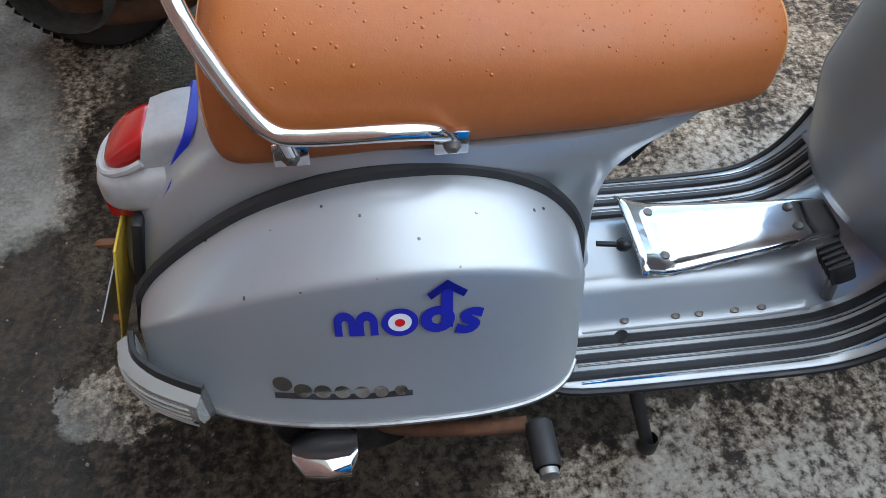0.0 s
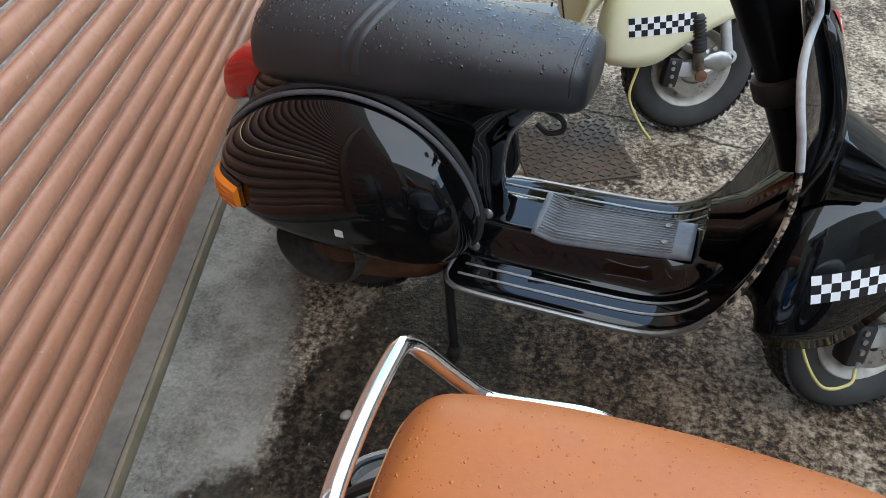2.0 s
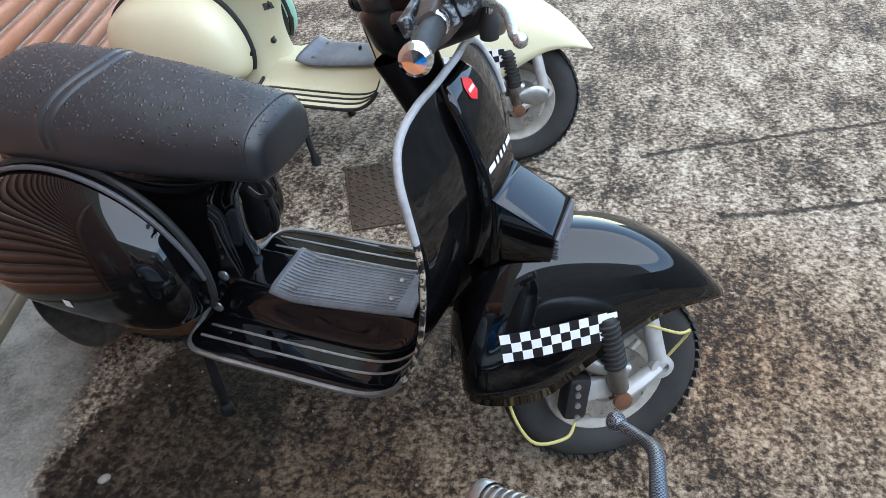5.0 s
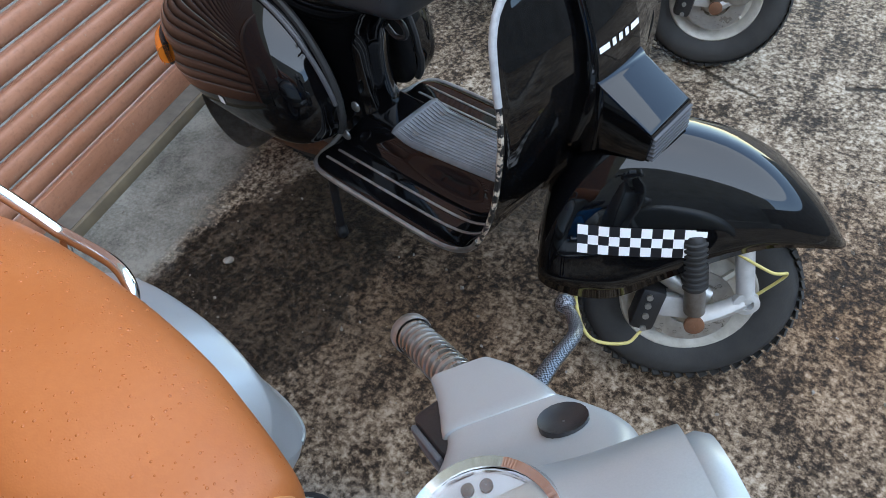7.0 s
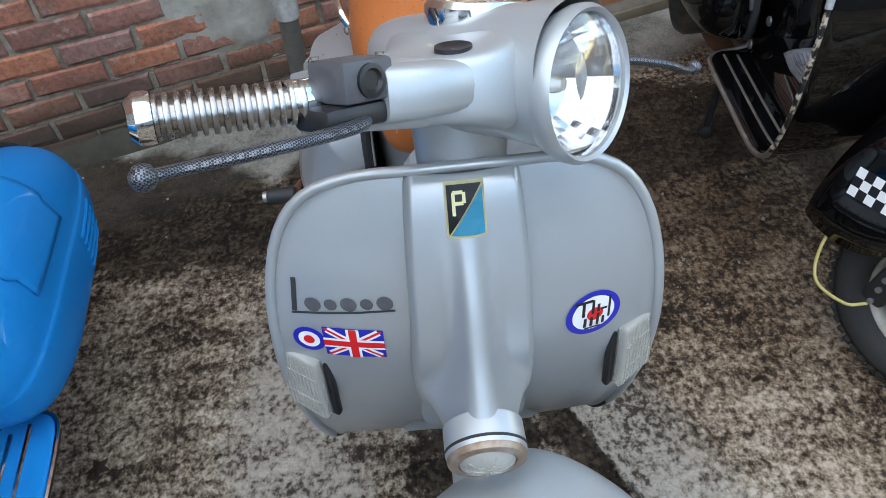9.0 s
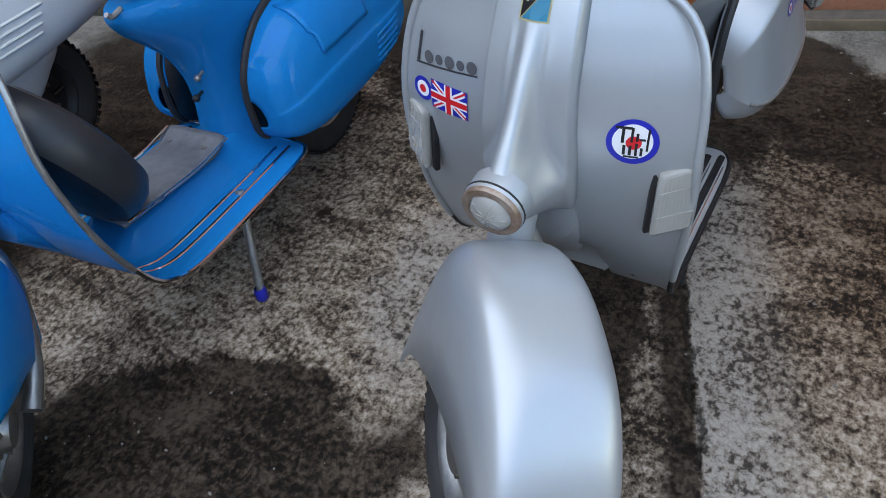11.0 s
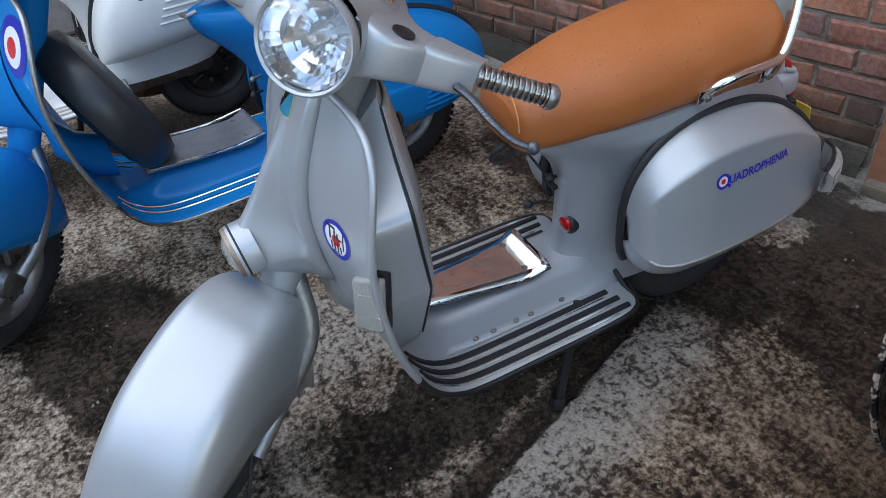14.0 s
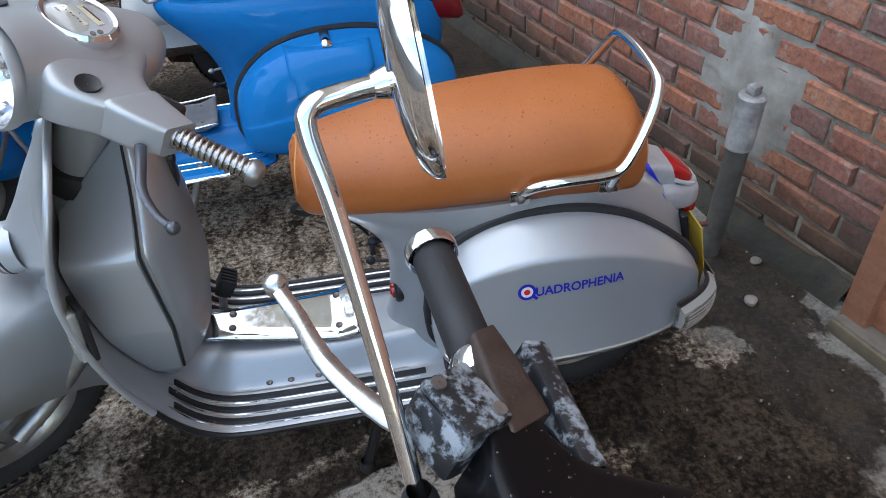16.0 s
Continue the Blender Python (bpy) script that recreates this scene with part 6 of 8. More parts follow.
# loose grit and stones on the ground
bm = bmesh.new()
rnd = random.Random(4)
M["grit"] = rough_stuff("loose_grit", (0.30, 0.27, 0.23), (0.12, 0.10, 0.08), 0.85, 30)
for k in range(2600):
    x, y = rnd.uniform(-0.95, 1.9), rnd.uniform(-1.6, 1.9)
    r = 0.0015 + 0.0055 * rnd.random() ** 6
    mm = Matrix.Translation((x, y, r * 0.35)) @ Euler((rnd.random() * 6, rnd.random() * 6, rnd.random() * 6)).to_matrix().to_4x4()
    v = [bm.verts.new(mm @ Vector(p)) for p in ((r, 0, 0), (-r * rnd.uniform(0.5, 1.3), 0, 0), (0, r, 0), (0, -r * rnd.uniform(0.6, 1.2), 0), (0, 0, r * 0.7), (0, 0, -r * 0.7))]
    for f in ((0, 2, 4), (2, 1, 4), (1, 3, 4), (3, 0, 4), (2, 0, 5), (1, 2, 5), (3, 1, 5), (0, 3, 5)):
        bm.faces.new([v[i] for i in f])
part("grit", bm, M["grit"], None, "loose grit scattered over the concrete", kind="stuff", category="grit", smooth=0)
for x, y, s in ((-0.80, -0.13, 0.022), (-0.70, -0.27, 0.016), (-0.66, -0.90, 0.018), (-0.62, -0.98, 0.02), (-0.68, -0.80, 0.015), (-0.42, 0.60, 0.014), (-0.60, -0.12, 0.020)):
    b = bmesh.new()
    bmesh.ops.create_icosphere(b, subdivisions=2, radius=s)
    for v in b.verts:
        v.co *= 1 + 0.35 * noise.noise(v.co * 40 + Vector((x * 9, y * 9, 0)))
        v.co.z *= 0.6
    part("stone", b, M["grit"], None, "small broken stone lying on wet concrete", category="stone", smooth=25, m=Matrix.Translation((x, y, s * 0.40)))


# ---- the silver scooter ----
M["braid"] = material("braided_sleeve", (0.10, 0.105, 0.115), 0.35, 0.6)
n = Nodes(M["braid"])
w1 = n.add("ShaderNodeTexChecker", Scale=620.0)
n.link(n.place, w1.inputs["Vector"])
n.color(n.mix(w1.outputs["Fac"], (0.02, 0.022, 0.026), (0.16, 0.17, 0.19)))
M["gasket_blue"] = material("blue_gasket", (0.01, 0.03, 0.50), 0.4)
M["spring"] = rough_stuff("worn_spring_steel", (0.55, 0.54, 0.52), (0.22, 0.19, 0.16), 0.3, 40, 0.95, 0.1)
silver = silver_scooter()
silver_bars(silver["root"])
set_front(0.0)


# ---- the black scooter ----
M["disc_steel"] = rough_stuff("brushed_disc_steel", (0.50, 0.49, 0.47), (0.30, 0.28, 0.25), 0.35, 60, 0.7, 0.1)


def checker(parent, tree, m, way, cols=6, rows=3, size=0.0235, taper=0.0):
    """White squares of a chequered band."""
    for i in range(cols):
        for j in range(rows):
            if (i + j) % 2 == 0:
                s = size
                part("white_square", drape(grid_sheet(s, s, 2, 2), tree, m @ Matrix.Translation((size * (i - cols / 2 + 0.5), size * (j - rows / 2 + 0.5), 0)), way, DECAL), M["decal_white"], parent, smooth=0)


def disc_brake(root, G, side):
    """Brake disc, caliper, damper and link on one side of a front wheel."""
    br = part("brake_disc", lathe([(0.085, -0.002), (0.085, 0.002), (0.045, 0.002), (0.045, -0.002), (0.085, -0.002)], 40, "y"), M["disc_steel"], root, m=G @ Matrix.Translation((0, side * 0.058, 0)))
    for k in range(14):
        a = 2 * math.pi * k / 14
        part("disc_hole", lathe([(0.004, -0.0025), (0.004, 0.0025), (0.0005, 0.0025)], 8, "y"), M["decal_black"], br, m=G @ Matrix.Translation((0.07 * math.cos(a), side * 0.0585, 0.07 * math.sin(a))))
    cal = part("caliper", block((0.05, 0.05, 0.10), (-0.085, side * 0.075, 0.005), 0.012, m=Matrix.Rotation(radians(8), 4, "Y")), M["plastic"], root, "black brake caliper", m=G)
    for z in (-0.035, -0.005, 0.02, 0.04):
        part("caliper_bolt", lathe([(0.0065, 0), (0.0065, 0.005), (0.0005, 0.005)], 8, "y"), M["alloy"], cal, m=G @ Matrix.Translation((-0.088, side * 0.1, z)) @ (Matrix() if side > 0 else Matrix.Rotation(math.pi, 4, "Z")))
    part("caliper_bracket", block((0.06, 0.02, 0.05), (-0.035, side * 0.078, 0.012), 0.006), M["pale_alloy"], root, m=G)
    part("fork_tube", tube([(0.084, side * 0.097, 0.058), (0.066, side * 0.095, 0.13), (0.048, side * 0.09, 0.205)], 0.017, 14, 8), M["pale_alloy"], root, "pale alloy fork tube", m=G)
    link = part("fork_link", tube([(0.0, side * 0.098, 0.0), (0.045, side * 0.100, 0.028), (0.082, side * 0.098, 0.055)], (0.021, 0.018), 10, 10, flat=0.8), M["pale_alloy"], root, "cast alloy suspension link", m=G)
    part("axle_nut", lathe([(0.019, 0), (0.019, 0.008), (0.012, 0.010), (0.0005, 0.010)], 16, "y"), M["rust"], link, m=G @ Matrix.Translation((0, side * 0.115, 0)) @ (Matrix() if side > 0 else Matrix.Rotation(math.pi, 4, "Z")))
    part("pivot_eye", lathe([(0.024, 0), (0.024, 0.014), (0.013, 0.016), (0.012, 0.004), (0.0005, 0.004)], 18, "y"), M["pale_alloy"], link, m=G @ Matrix.Translation((0.084, side * 0.098, 0.056)) @ (Matrix() if side > 0 else Matrix.Rotation(math.pi, 4, "Z")))
    prof = [(0.018, 0.0)]
    for k in range(9):
        prof += [(0.0245, 0.008 + 0.012 * k), (0.0245, 0.013 + 0.012 * k), (0.0205, 0.015 + 0.012 * k), (0.0205, 0.018 + 0.012 * k)]
    dm = part("damper", lathe(prof + [(0.016, 0.122), (0.0005, 0.124)], 20, "z"), M["rubber"], root, "ribbed black rubber damper boot", m=G @ Matrix.Translation((-0.012, side * 0.102, 0.072)) @ Matrix.Rotation(radians(-12), 4, "Y"))
    part("damper_body", lathe([(0.017, -0.055), (0.020, -0.05), (0.020, 0.005)], 18, "z"), M["steel"], dm, m=G @ Matrix.Translation((-0.012, side * 0.102, 0.070)) @ Matrix.Rotation(radians(-12), 4, "Y"))
    return br


def black_scooter():
    keys = [(-0.215, 0.470, 0.400, 0.30), (-0.205, 0.500, 0.372, 0.52), (-0.170, 0.548, 0.345, 0.70), (-0.10, 0.604, 0.318, 0.88), (-0.02, 0.642, 0.300, 0.97), (0.08, 0.662, 0.290, 1.0), (0.17, 0.656, 0.288, 0.99),
            (0.25, 0.628, 0.290, 0.94), (0.315, 0.580, 0.300, 0.83), (0.358, 0.520, 0.322, 0.66), (0.381, 0.460, 0.350, 0.44), (0.388, 0.42, 0.375, 0.24)]
    body = ((0.268, 0.445, -0.04, 0.124), (0.30, 0.432, -0.08, 0.122), (0.34, 0.415, -0.14, 0.122), (0.40, 0.405, -0.19, 0.116), (0.47, 0.405, -0.215, 0.118),
            (0.54, 0.420, -0.215, 0.124), (0.60, 0.462, -0.19, 0.130), (0.645, 0.505, -0.15, 0.130), (0.665, 0.520, -0.13, 0.126))
    set_front(0.0, 1.0, 0.008, hub=(-0.030, 0.0, 0.0))
    d = scooter_base("scooter", pose(-0.545, 1.055, 0, 0, 0, -6.5), "glossy black scooter with a black seat and chequered mudguard", M["black"], 37, M["alloy"], M["alloy"], M["rim_grey"], BLACK_FENDER, 2.4, (0.272, 0.272), keys, ROUND_SECTION, "right", body, strip_rows=(0.142, 0.176), strip_r=0.0036)
    root, H, G = d["root"], d["H"], d["G"]
    part("legshield_beading", tube(d["bead"][12:40], 0.0068, 10), M["trim_grey"], root, "pale worn edge trim")
    bead2 = d["bead"][:13]
    part("bare_edge", tube(bead2, 0.0055, 6), M["chipped"], root, "chipped paint showing pale filler")
    part("side_arch", tube([(x, -0.136 - 0.022 * b, top + 0.001) for x, top, low, b in glide(keys, 40)[6:]], 0.006, 8), M["grey_plastic"], root)
    # seat
    sk = [(-0.120, 0.662, 0.710, 0.095), (-0.115, 0.642, 0.765, 0.122), (-0.095, 0.632, 0.802, 0.136), (-0.04, 0.628, 0.822, 0.146), (0.10, 0.632, 0.822, 0.150), (0.18, 0.636, 0.818, 0.150), (0.30, 0.642, 0.808, 0.142),
          (0.42, 0.646, 0.794, 0.128), (0.52, 0.650, 0.782, 0.112), (0.556, 0.652, 0.775, 0.104), (0.576, 0.664, 0.757, 0.088), (0.582, 0.685, 0.735, 0.06)]
    bm = seat_shape(sk, 3.4, 70, 0.016, 0.08)
    tree = tree_of(bm)
    seat = part("seat", bm, M["black_leather"], root, "long black vinyl seat wet with rain", smooth=60)
    rk = glide(sk, 200)
    for x0 in (0.165, 0.19):
        x, low, top, w = min(rk, key=lambda r: abs(r[0] - x0))
        pts = []
        for k in range(31):
            t = math.pi * (k / 30) * 1.06 - 0.09
            c, s = math.cos(t), math.sin(t)
            y = w * math.copysign(abs(c) ** (2 / 3.4), c)
            z = (low + top) / 2 + (top - low) / 2 * math.copysign(abs(s) ** (2 / 3.4), s) - (0.016 * (y / 0.14) ** 2 if s > 0 else 0)
            pts.append((x - 0.05 * (y / w) ** 2, y * 1.012, z + 0.003))
        pts = [tree.find_nearest(Vector(p))[0] for p in pts]
        part("seat_strap", tube(pts, 0.009, 6, flat=0.45), M["black_leather"], seat)
    x, low, top, w = min(rk, key=lambda r: abs(r[0] - 0.552))
    pts = []
    for k in range(25):
        t = math.pi * k / 24
        c, s = math.cos(t), math.sin(t)
        y = w * math.copysign(abs(c) ** (2 / 3.4), c)
        pts.append((x, y * 1.01, (low + top) / 2 + (top - low) / 2 * abs(s) ** (2 / 3.4) - 0.016 * (y / 0.14) ** 2 + 0.002))
    pts = [tree.find_nearest(Vector(p))[0] for p in pts]
    part("seat_piping", tube(pts, 0.0028, 6), M["black_leather"], seat)
    drops("rain_water", root, tree, ((-0.14, -0.15, 0.8), (0.57, 0.15, 0.8)), 2600, 15, 0.0010, 0.0038, mat=M["drop_dark"])
    part("bag_hook", tube([(0.49, -0.03, 0.63), (0.525, -0.03, 0.615), (0.53, -0.03, 0.59), (0.50, -0.03, 0.578), (0.475, -0.03, 0.595)], 0.006, 8, 16), M["plastic"], root)
    # tail lamp and indicators
    tail = part("tail_lamp", loft([oval(0, z, a, b, 4, 24, x) for x, z, a, b in ((-0.12, 0.620, 0.066, 0.052), (-0.20, 0.602, 0.066, 0.064), (-0.245, 0.578, 0.060, 0.056), (-0.262, 0.562, 0.05, 0.038))]), M["red_lens"], root, "boxy red tail lamp", smooth=40)
    part("tail_housing", loft([oval(0, 0.555, 0.066, 0.075, 4, 24, x) for x in (-0.14, -0.19)]), M["grey_plastic"], tail)
    part("number_plate", block((0.003, 0.19, 0.20), (-0.275, 0, 0.38), 0.001, m=Matrix.Rotation(radians(14), 4, "Y")), M["alloy"], root, "plain plate on the tail")
    short = [(-0.209, 0.186), (-0.202, 0.212), (-0.180, 0.234), (-0.152, 0.250), (-0.125, 0.262)]
    for s in (-1, 1):
        wrap_indicator(root, s, M["orange_lens"], 0.95, short, Matrix.Translation((0.008, 0, 0.010)))
    part("sticker", drape(grid_sheet(0.020, 0.020, 2, 2), d["right_tree"], on_surface((0.127, -0.9, 0.402), (0, -1, 0)), (0, 1, 0), DECAL), M["decal_white"], root, "small square white sticker", smooth=0)
    for x, y, z in ((0.374, -0.118, 0.314), (0.394, -0.090, 0.388)):
        part("panel_bolt", lathe([(0.013, 0), (0.013, 0.004), (0.008, 0.008), (0.0005, 0.008)], 16, "y"), M["alloy"], root, m=Matrix.Translation((x, y, z)) @ Matrix.Rotation(math.pi, 4, "Z"))
    # floor mat
    pl, ptree = tunnel_plate(root, M["rubber_mat"], 0.078, 0.062, 0.490, 0.827, 0.004, 15, M["rubber_mat"], "ribbed grey rubber mat on the floor tunnel")
    drops("rain_water", root, ptree, ((0.49, -0.075, 0.8), (0.825, 0.075, 0.8)), 900, 22, 0.0010, 0.0032, mat=M["drop_bright"])
    drops("rain_water", root, d["sheet_tree"], ((0.35, -0.22, 0.8), (0.85, 0.22, 0.8)), 2200, 23, 0.0010, 0.0036, mat=M["drop_bright"])
    # horn cover: a flat tapered panel and a louvred nose
    way = (-1, 0, 0)
    st = d["sheet_tree"]
    rows = []
    for z, w, lift in glide([(0.888, 0.045, 0.012), (0.86, 0.062, 0.024), (0.78, 0.066, 0.026), (0.70, 0.070, 0.028), (0.62, 0.074, 0.026), (0.55, 0.076, 0.02)], 22):
        c = SHEET_ROWS[row_at(z=z)]
        x0 = float(np.interp(z, [r[1] for r in SHEET_ROWS[50:]], [r[0] for r in SHEET_ROWS[50:]]))
        rows.append([(x0 - c[3] * (f * w / c[2]) ** 2 + lift * min(1, (1 - abs(f)) / 0.10) ** 0.5 + 0.002, f * w, z) for f in [-1 + k / 15 for k in range(31)]])
    panel_bm = loft(rows, closed=False, ends=False)
    pt = tree_of(panel_bm)
    horn = part("horn_cover", panel_bm, M["black"], root, solid=0.002, smooth=40)
    nose = bmesh.new()
    skin(nose, [[(0.985, -0.064, 0.735), (0.985, 0.064, 0.735), (0.985, 0.064, 0.56), (0.985, -0.064, 0.56)], [(1.02, -0.064, 0.715), (1.02, 0.064, 0.715), (1.02, 0.064, 0.585), (1.02, -0.064, 0.585)],
                [(1.115, -0.062, 0.662), (1.115, 0.062, 0.662), (1.108, 0.062, 0.600), (1.108, -0.062, 0.600)], [(1.120, -0.059, 0.655), (1.120, 0.059, 0.655), (1.112, 0.059, 0.606), (1.112, -0.059, 0.606)]])
    bmesh.ops.bevel(nose, geom=[e for e in nose.edges if e.calc_length() > 0.08], offset=0.006, segments=2, profile=0.5, affect="EDGES")
    part("horn_nose", nose, M["black"], horn, smooth=35, m=Matrix.Translation((0, 0, -0.027)))
    for k in range(6):
        part("louvre", block((0.012, 0.118, 0.0035), (1.118, 0, 0.582 + 0.0085 * k), 0.001), M["grey_plastic"], horn, smooth=0)
    bar = on_surface((1.5, 0.0, 0.745), (1, 0, 0))
    for x, w in ((-0.043, 0.026), (0.043, 0.026)):
        part("badge_bar", drape(grid_sheet(w, 0.010, 3, 1), pt, bar @ Matrix.Translation((x, 0, 0)), way, 0.0025), M["decal_white"], horn, smooth=0)
    for x in (-0.018, 0.0, 0.018):
        part("badge_bar", drape(grid_sheet(0.010, 0.012, 1, 1), pt, bar @ Matrix.Translation((x, 0, 0)), way, 0.0025), M["decal_white"], horn, smooth=0)
    hexa = part("red_badge", drape(disc(0.018, 6), pt, on_surface((1.5, 0, 0.862), (1, 0, 0)) @ Matrix.Rotation(radians(30), 4, "Z"), way, 0.0028), M["decal_red"], root, "small red hexagonal badge", smooth=0)
    part("badge_bar", drape(grid_sheet(0.022, 0.005, 1, 1), pt, on_surface((1.5, 0, 0.862), (1, 0, 0)), way, 0.0034), M["decal_white"], hexa, smooth=0)
    # chequered band along the mudguard's lower edge
    ft = d["fender_tree"]
    band = part("chequered_band", drape(grid_sheet(0.206, 0.058, 14, 5), ft, G @ on_surface((-0.138, -0.5, 0.166), (0, -1, 0)) @ Matrix.Rotation(radians(6), 4, "Z"), (G.to_3x3() @ Vector((0, 1, 0))).normalized(), 0.0024), M["decal_black"], root, "black and white chequered band", smooth=0)
    checker(band, ft, G @ on_surface((-0.138, -0.5, 0.166), (0, -1, 0)) @ Matrix.Rotation(radians(6), 4, "Z"), (G.to_3x3() @ Vector((0, 1, 0))).normalized(), 11, 3, 0.0186)
    part("band_tip", drape(grid_sheet(0.022, 0.012, 1, 1), ft, G @ on_surface((-0.030, -0.5, 0.197), (0, -1, 0)) @ Matrix.Rotation(radians(6), 4, "Z"), (G.to_3x3() @ Vector((0, 1, 0))).normalized(), DECAL), M["decal_white"], band, smooth=0)
    disc_brake(root, G, -1)
    part("brake_hose", tube([(-0.09, -0.10, -0.045), (-0.12, -0.125, -0.06), (-0.19, -0.13, -0.05), (-0.225, -0.10, 0.02), (-0.215, -0.07, 0.09)], 0.0034, 8, 24), M["hose_yellow"], root, "yellow hose", m=G)
    part("brake_hose", tube([(0.04, -0.10, 0.16), (0.10, -0.13, 0.145), (0.135, -0.11, 0.13), (0.10, -0.09, 0.06)], 0.003, 8, 20), M["hose_yellow"], root, m=G)
    part("wire_end", tube([(1.030, -0.050, 0.478), (1.040, -0.052, 0.505), (1.036, -0.049, 0.532)], 0.0055, 8), M["hose_yellow"], root)
    stand(root, (((0.345, -0.182), (0.32, -0.15)), ((0.37, 0.16), (0.32, 0.12))), M["plastic"], M["rubber"])
    # bars
    H, top = headset(root, 37, M["satin"], "black", 0.03)
    right = H @ Matrix.Translation((0.136, -0.006, 0.002)) @ Matrix.Rotation(radians(-25), 4, "Z")
    left = H @ Matrix.Translation((0.136, 0.006, 0.002)) @ Matrix.Rotation(radians(25), 4, "Z")
    part("throttle_tube", lathe([(0.021, 0), (0.021, 0.03), (0.019, 0.034)], 20, "y"), M["plastic"], root, m=right @ Matrix.Translation((0, -0.17, 0)) @ Matrix.Rotation(math.pi, 4, "Z"))
    part("bar_tube", tube([(0.02, -0.05, 0.0), (0.06, -0.13, 0.0), (0.05, -0.195, 0.001)], 0.018, 12, 8), M["black"], root, m=H)
    part("bar_tube", tube([(0.02, 0.05, 0.0), (0.06, 0.13, 0.0), (0.05, 0.195, 0.001)], 0.018, 12, 8), M["black"], root, m=H)
    handle_end(root, right, -1, M["rubber"], M["chrome"], 0.0175, 0, 0.205, 0.330)
    part("grip_ring", lathe([(0.020, 0), (0.021, 0.004), (0.021, 0.018), (0.019, 0.022)], 20, "y"), M["chrome"], root, m=right @ Matrix.Translation((0, -0.198, 0)) @ Matrix.Rotation(math.pi, 4, "Z"))
    handle_end(root, left, 1, M["rubber"], M["plastic"], 0.0165, 12, 0.205, 0.330)
    lever(root, H, -1, M["lever_alloy"], (0.113, 0.344, -0.032), M["lever_alloy"], 0.0075, (0.105, 0.165, -0.006))
    lever(root, H, 1, M["plastic"], (0.113, 0.344, -0.032), None, 0.0065, (0.105, 0.165, -0.006))
    res = part("brake_reservoir", block((0.042, 0.050, 0.040), (0.106, -0.168, 0.008), 0.006), M["worn_black"], root, "scuffed black brake fluid reservoir", m=H)
    part("reservoir_lid", block((0.040, 0.047, 0.008), (0.106, -0.168, 0.031), 0.003), M["worn_black"], res, m=H)
    for x, y in ((0.094, -0.152), (0.118, -0.184)):
        part("screw", lathe([(0.005, 0), (0.005, 0.002), (0.0005, 0.002)], 10, "z"), M["steel"], res, m=H @ Matrix.Translation((x, y, 0.035)))
    part("lever_clamp", block((0.07, 0.045, 0.034), (0.050, -0.165, 0.0), 0.006), M["worn_black"], root, m=H)
    part("switch_box", block((0.020, 0.105, 0.028), (-0.036, -0.165, 0.012), 0.004), M["worn_black"], root, m=right)
    part("worn_edge", block((0.010, 0.120, 0.012), (0.023, -0.128, 0.014), 0.003), M["worn_black"], root, "pale worn edge of the bar casing", m=right)
    part("switch_box", block((0.045, 0.062, 0.045), (-0.01, 0.168, 0.004), 0.006), M["plastic"], root, m=left)
    part("horn_button", block((0.008, 0.020, 0.020), (-0.036, 0.168, 0.010), 0.003), M["yellow"], root, m=left)
    part("kill_switch", block((0.016, 0.02, 0.010), (0.02, -0.165, -0.022), 0.003), M["decal_red"], root, m=H)
    # mirror on a bent stem, standing on the lever clamp
    inv = pose(-0.545, 1.055, 0, 0, 0, -6.5).inverted()
    W = lambda x, y, z: inv @ Vector((x + 0.008, y, z + 0.018))
    mir = part("mirror", tube([W(0.443, 0.900, 0.985), W(0.452, 0.866, 1.06), W(0.466, 0.822, 1.16), W(0.474, 0.800, 1.200), W(0.470, 0.793, 1.212), W(0.455, 0.787, 1.214), W(0.432, 0.781, 1.214)], 0.0062, 12, 40), M["chrome"], root, "round chrome mirror on a bent stem")
    part("mirror_neck", tube([W(0.436, 0.782, 1.214), W(0.424, 0.778, 1.214), W(0.416, 0.777, 1.214)], (0.007, 0.014), 14), M["chrome"], mir)
    part("stem_boot", lathe([(0.014, -0.02), (0.016, 0.0), (0.012, 0.02), (0.008, 0.03)], 14, "z"), M["rubber"], mir, m=Matrix.Translation(W(0.443, 0.900, 0.975)))
    D = Matrix.Translation(W(0.414, 0.788, 1.228)) @ Matrix.Rotation(radians(6.5), 4, "Z") @ on_surface((0, 0, 0), (-0.97, 0.12, 0.15), (0, 0, 1))
    part("mirror_shell", lathe([(0.0005, -0.013), (0.035, -0.011), (0.058, -0.005), (0.0645, 0.002), (0.065, 0.007), (0.061, 0.007)], 40, "z"), M["chrome"], mir, m=D)
    part("mirror_glass", lathe([(0.062, 0.005), (0.0005, 0.0055)], 40, "z"), M["mirror"], mir, m=D, smooth=30)
    return d


M["trim_grey"] = rough_stuff("pale_grey_trim", (0.50, 0.51, 0.52), (0.25, 0.25, 0.25), 0.5, 30)
M["chipped"] = material("chipped_black_paint", (0.01, 0.01, 0.01), 0.5)
n = Nodes(M["chipped"])
n.color(n.mix(n.ramp(n.noise(38.0, 6, 0.7), (0.50, 0.0), (0.54, 1.0)), (0.008, 0.008, 0.009), (0.50, 0.41, 0.32)))
M["rim_grey"] = rough_stuff("worn_rim_paint", (0.58, 0.55, 0.49), (0.30, 0.27, 0.22), 0.55, 30, 0.2, 0.2)
M["rubber_mat"] = rough_stuff("wet_rubber_mat", (0.19, 0.20, 0.215), (0.085, 0.09, 0.098), 0.4, 40, 0.0, 0.2)
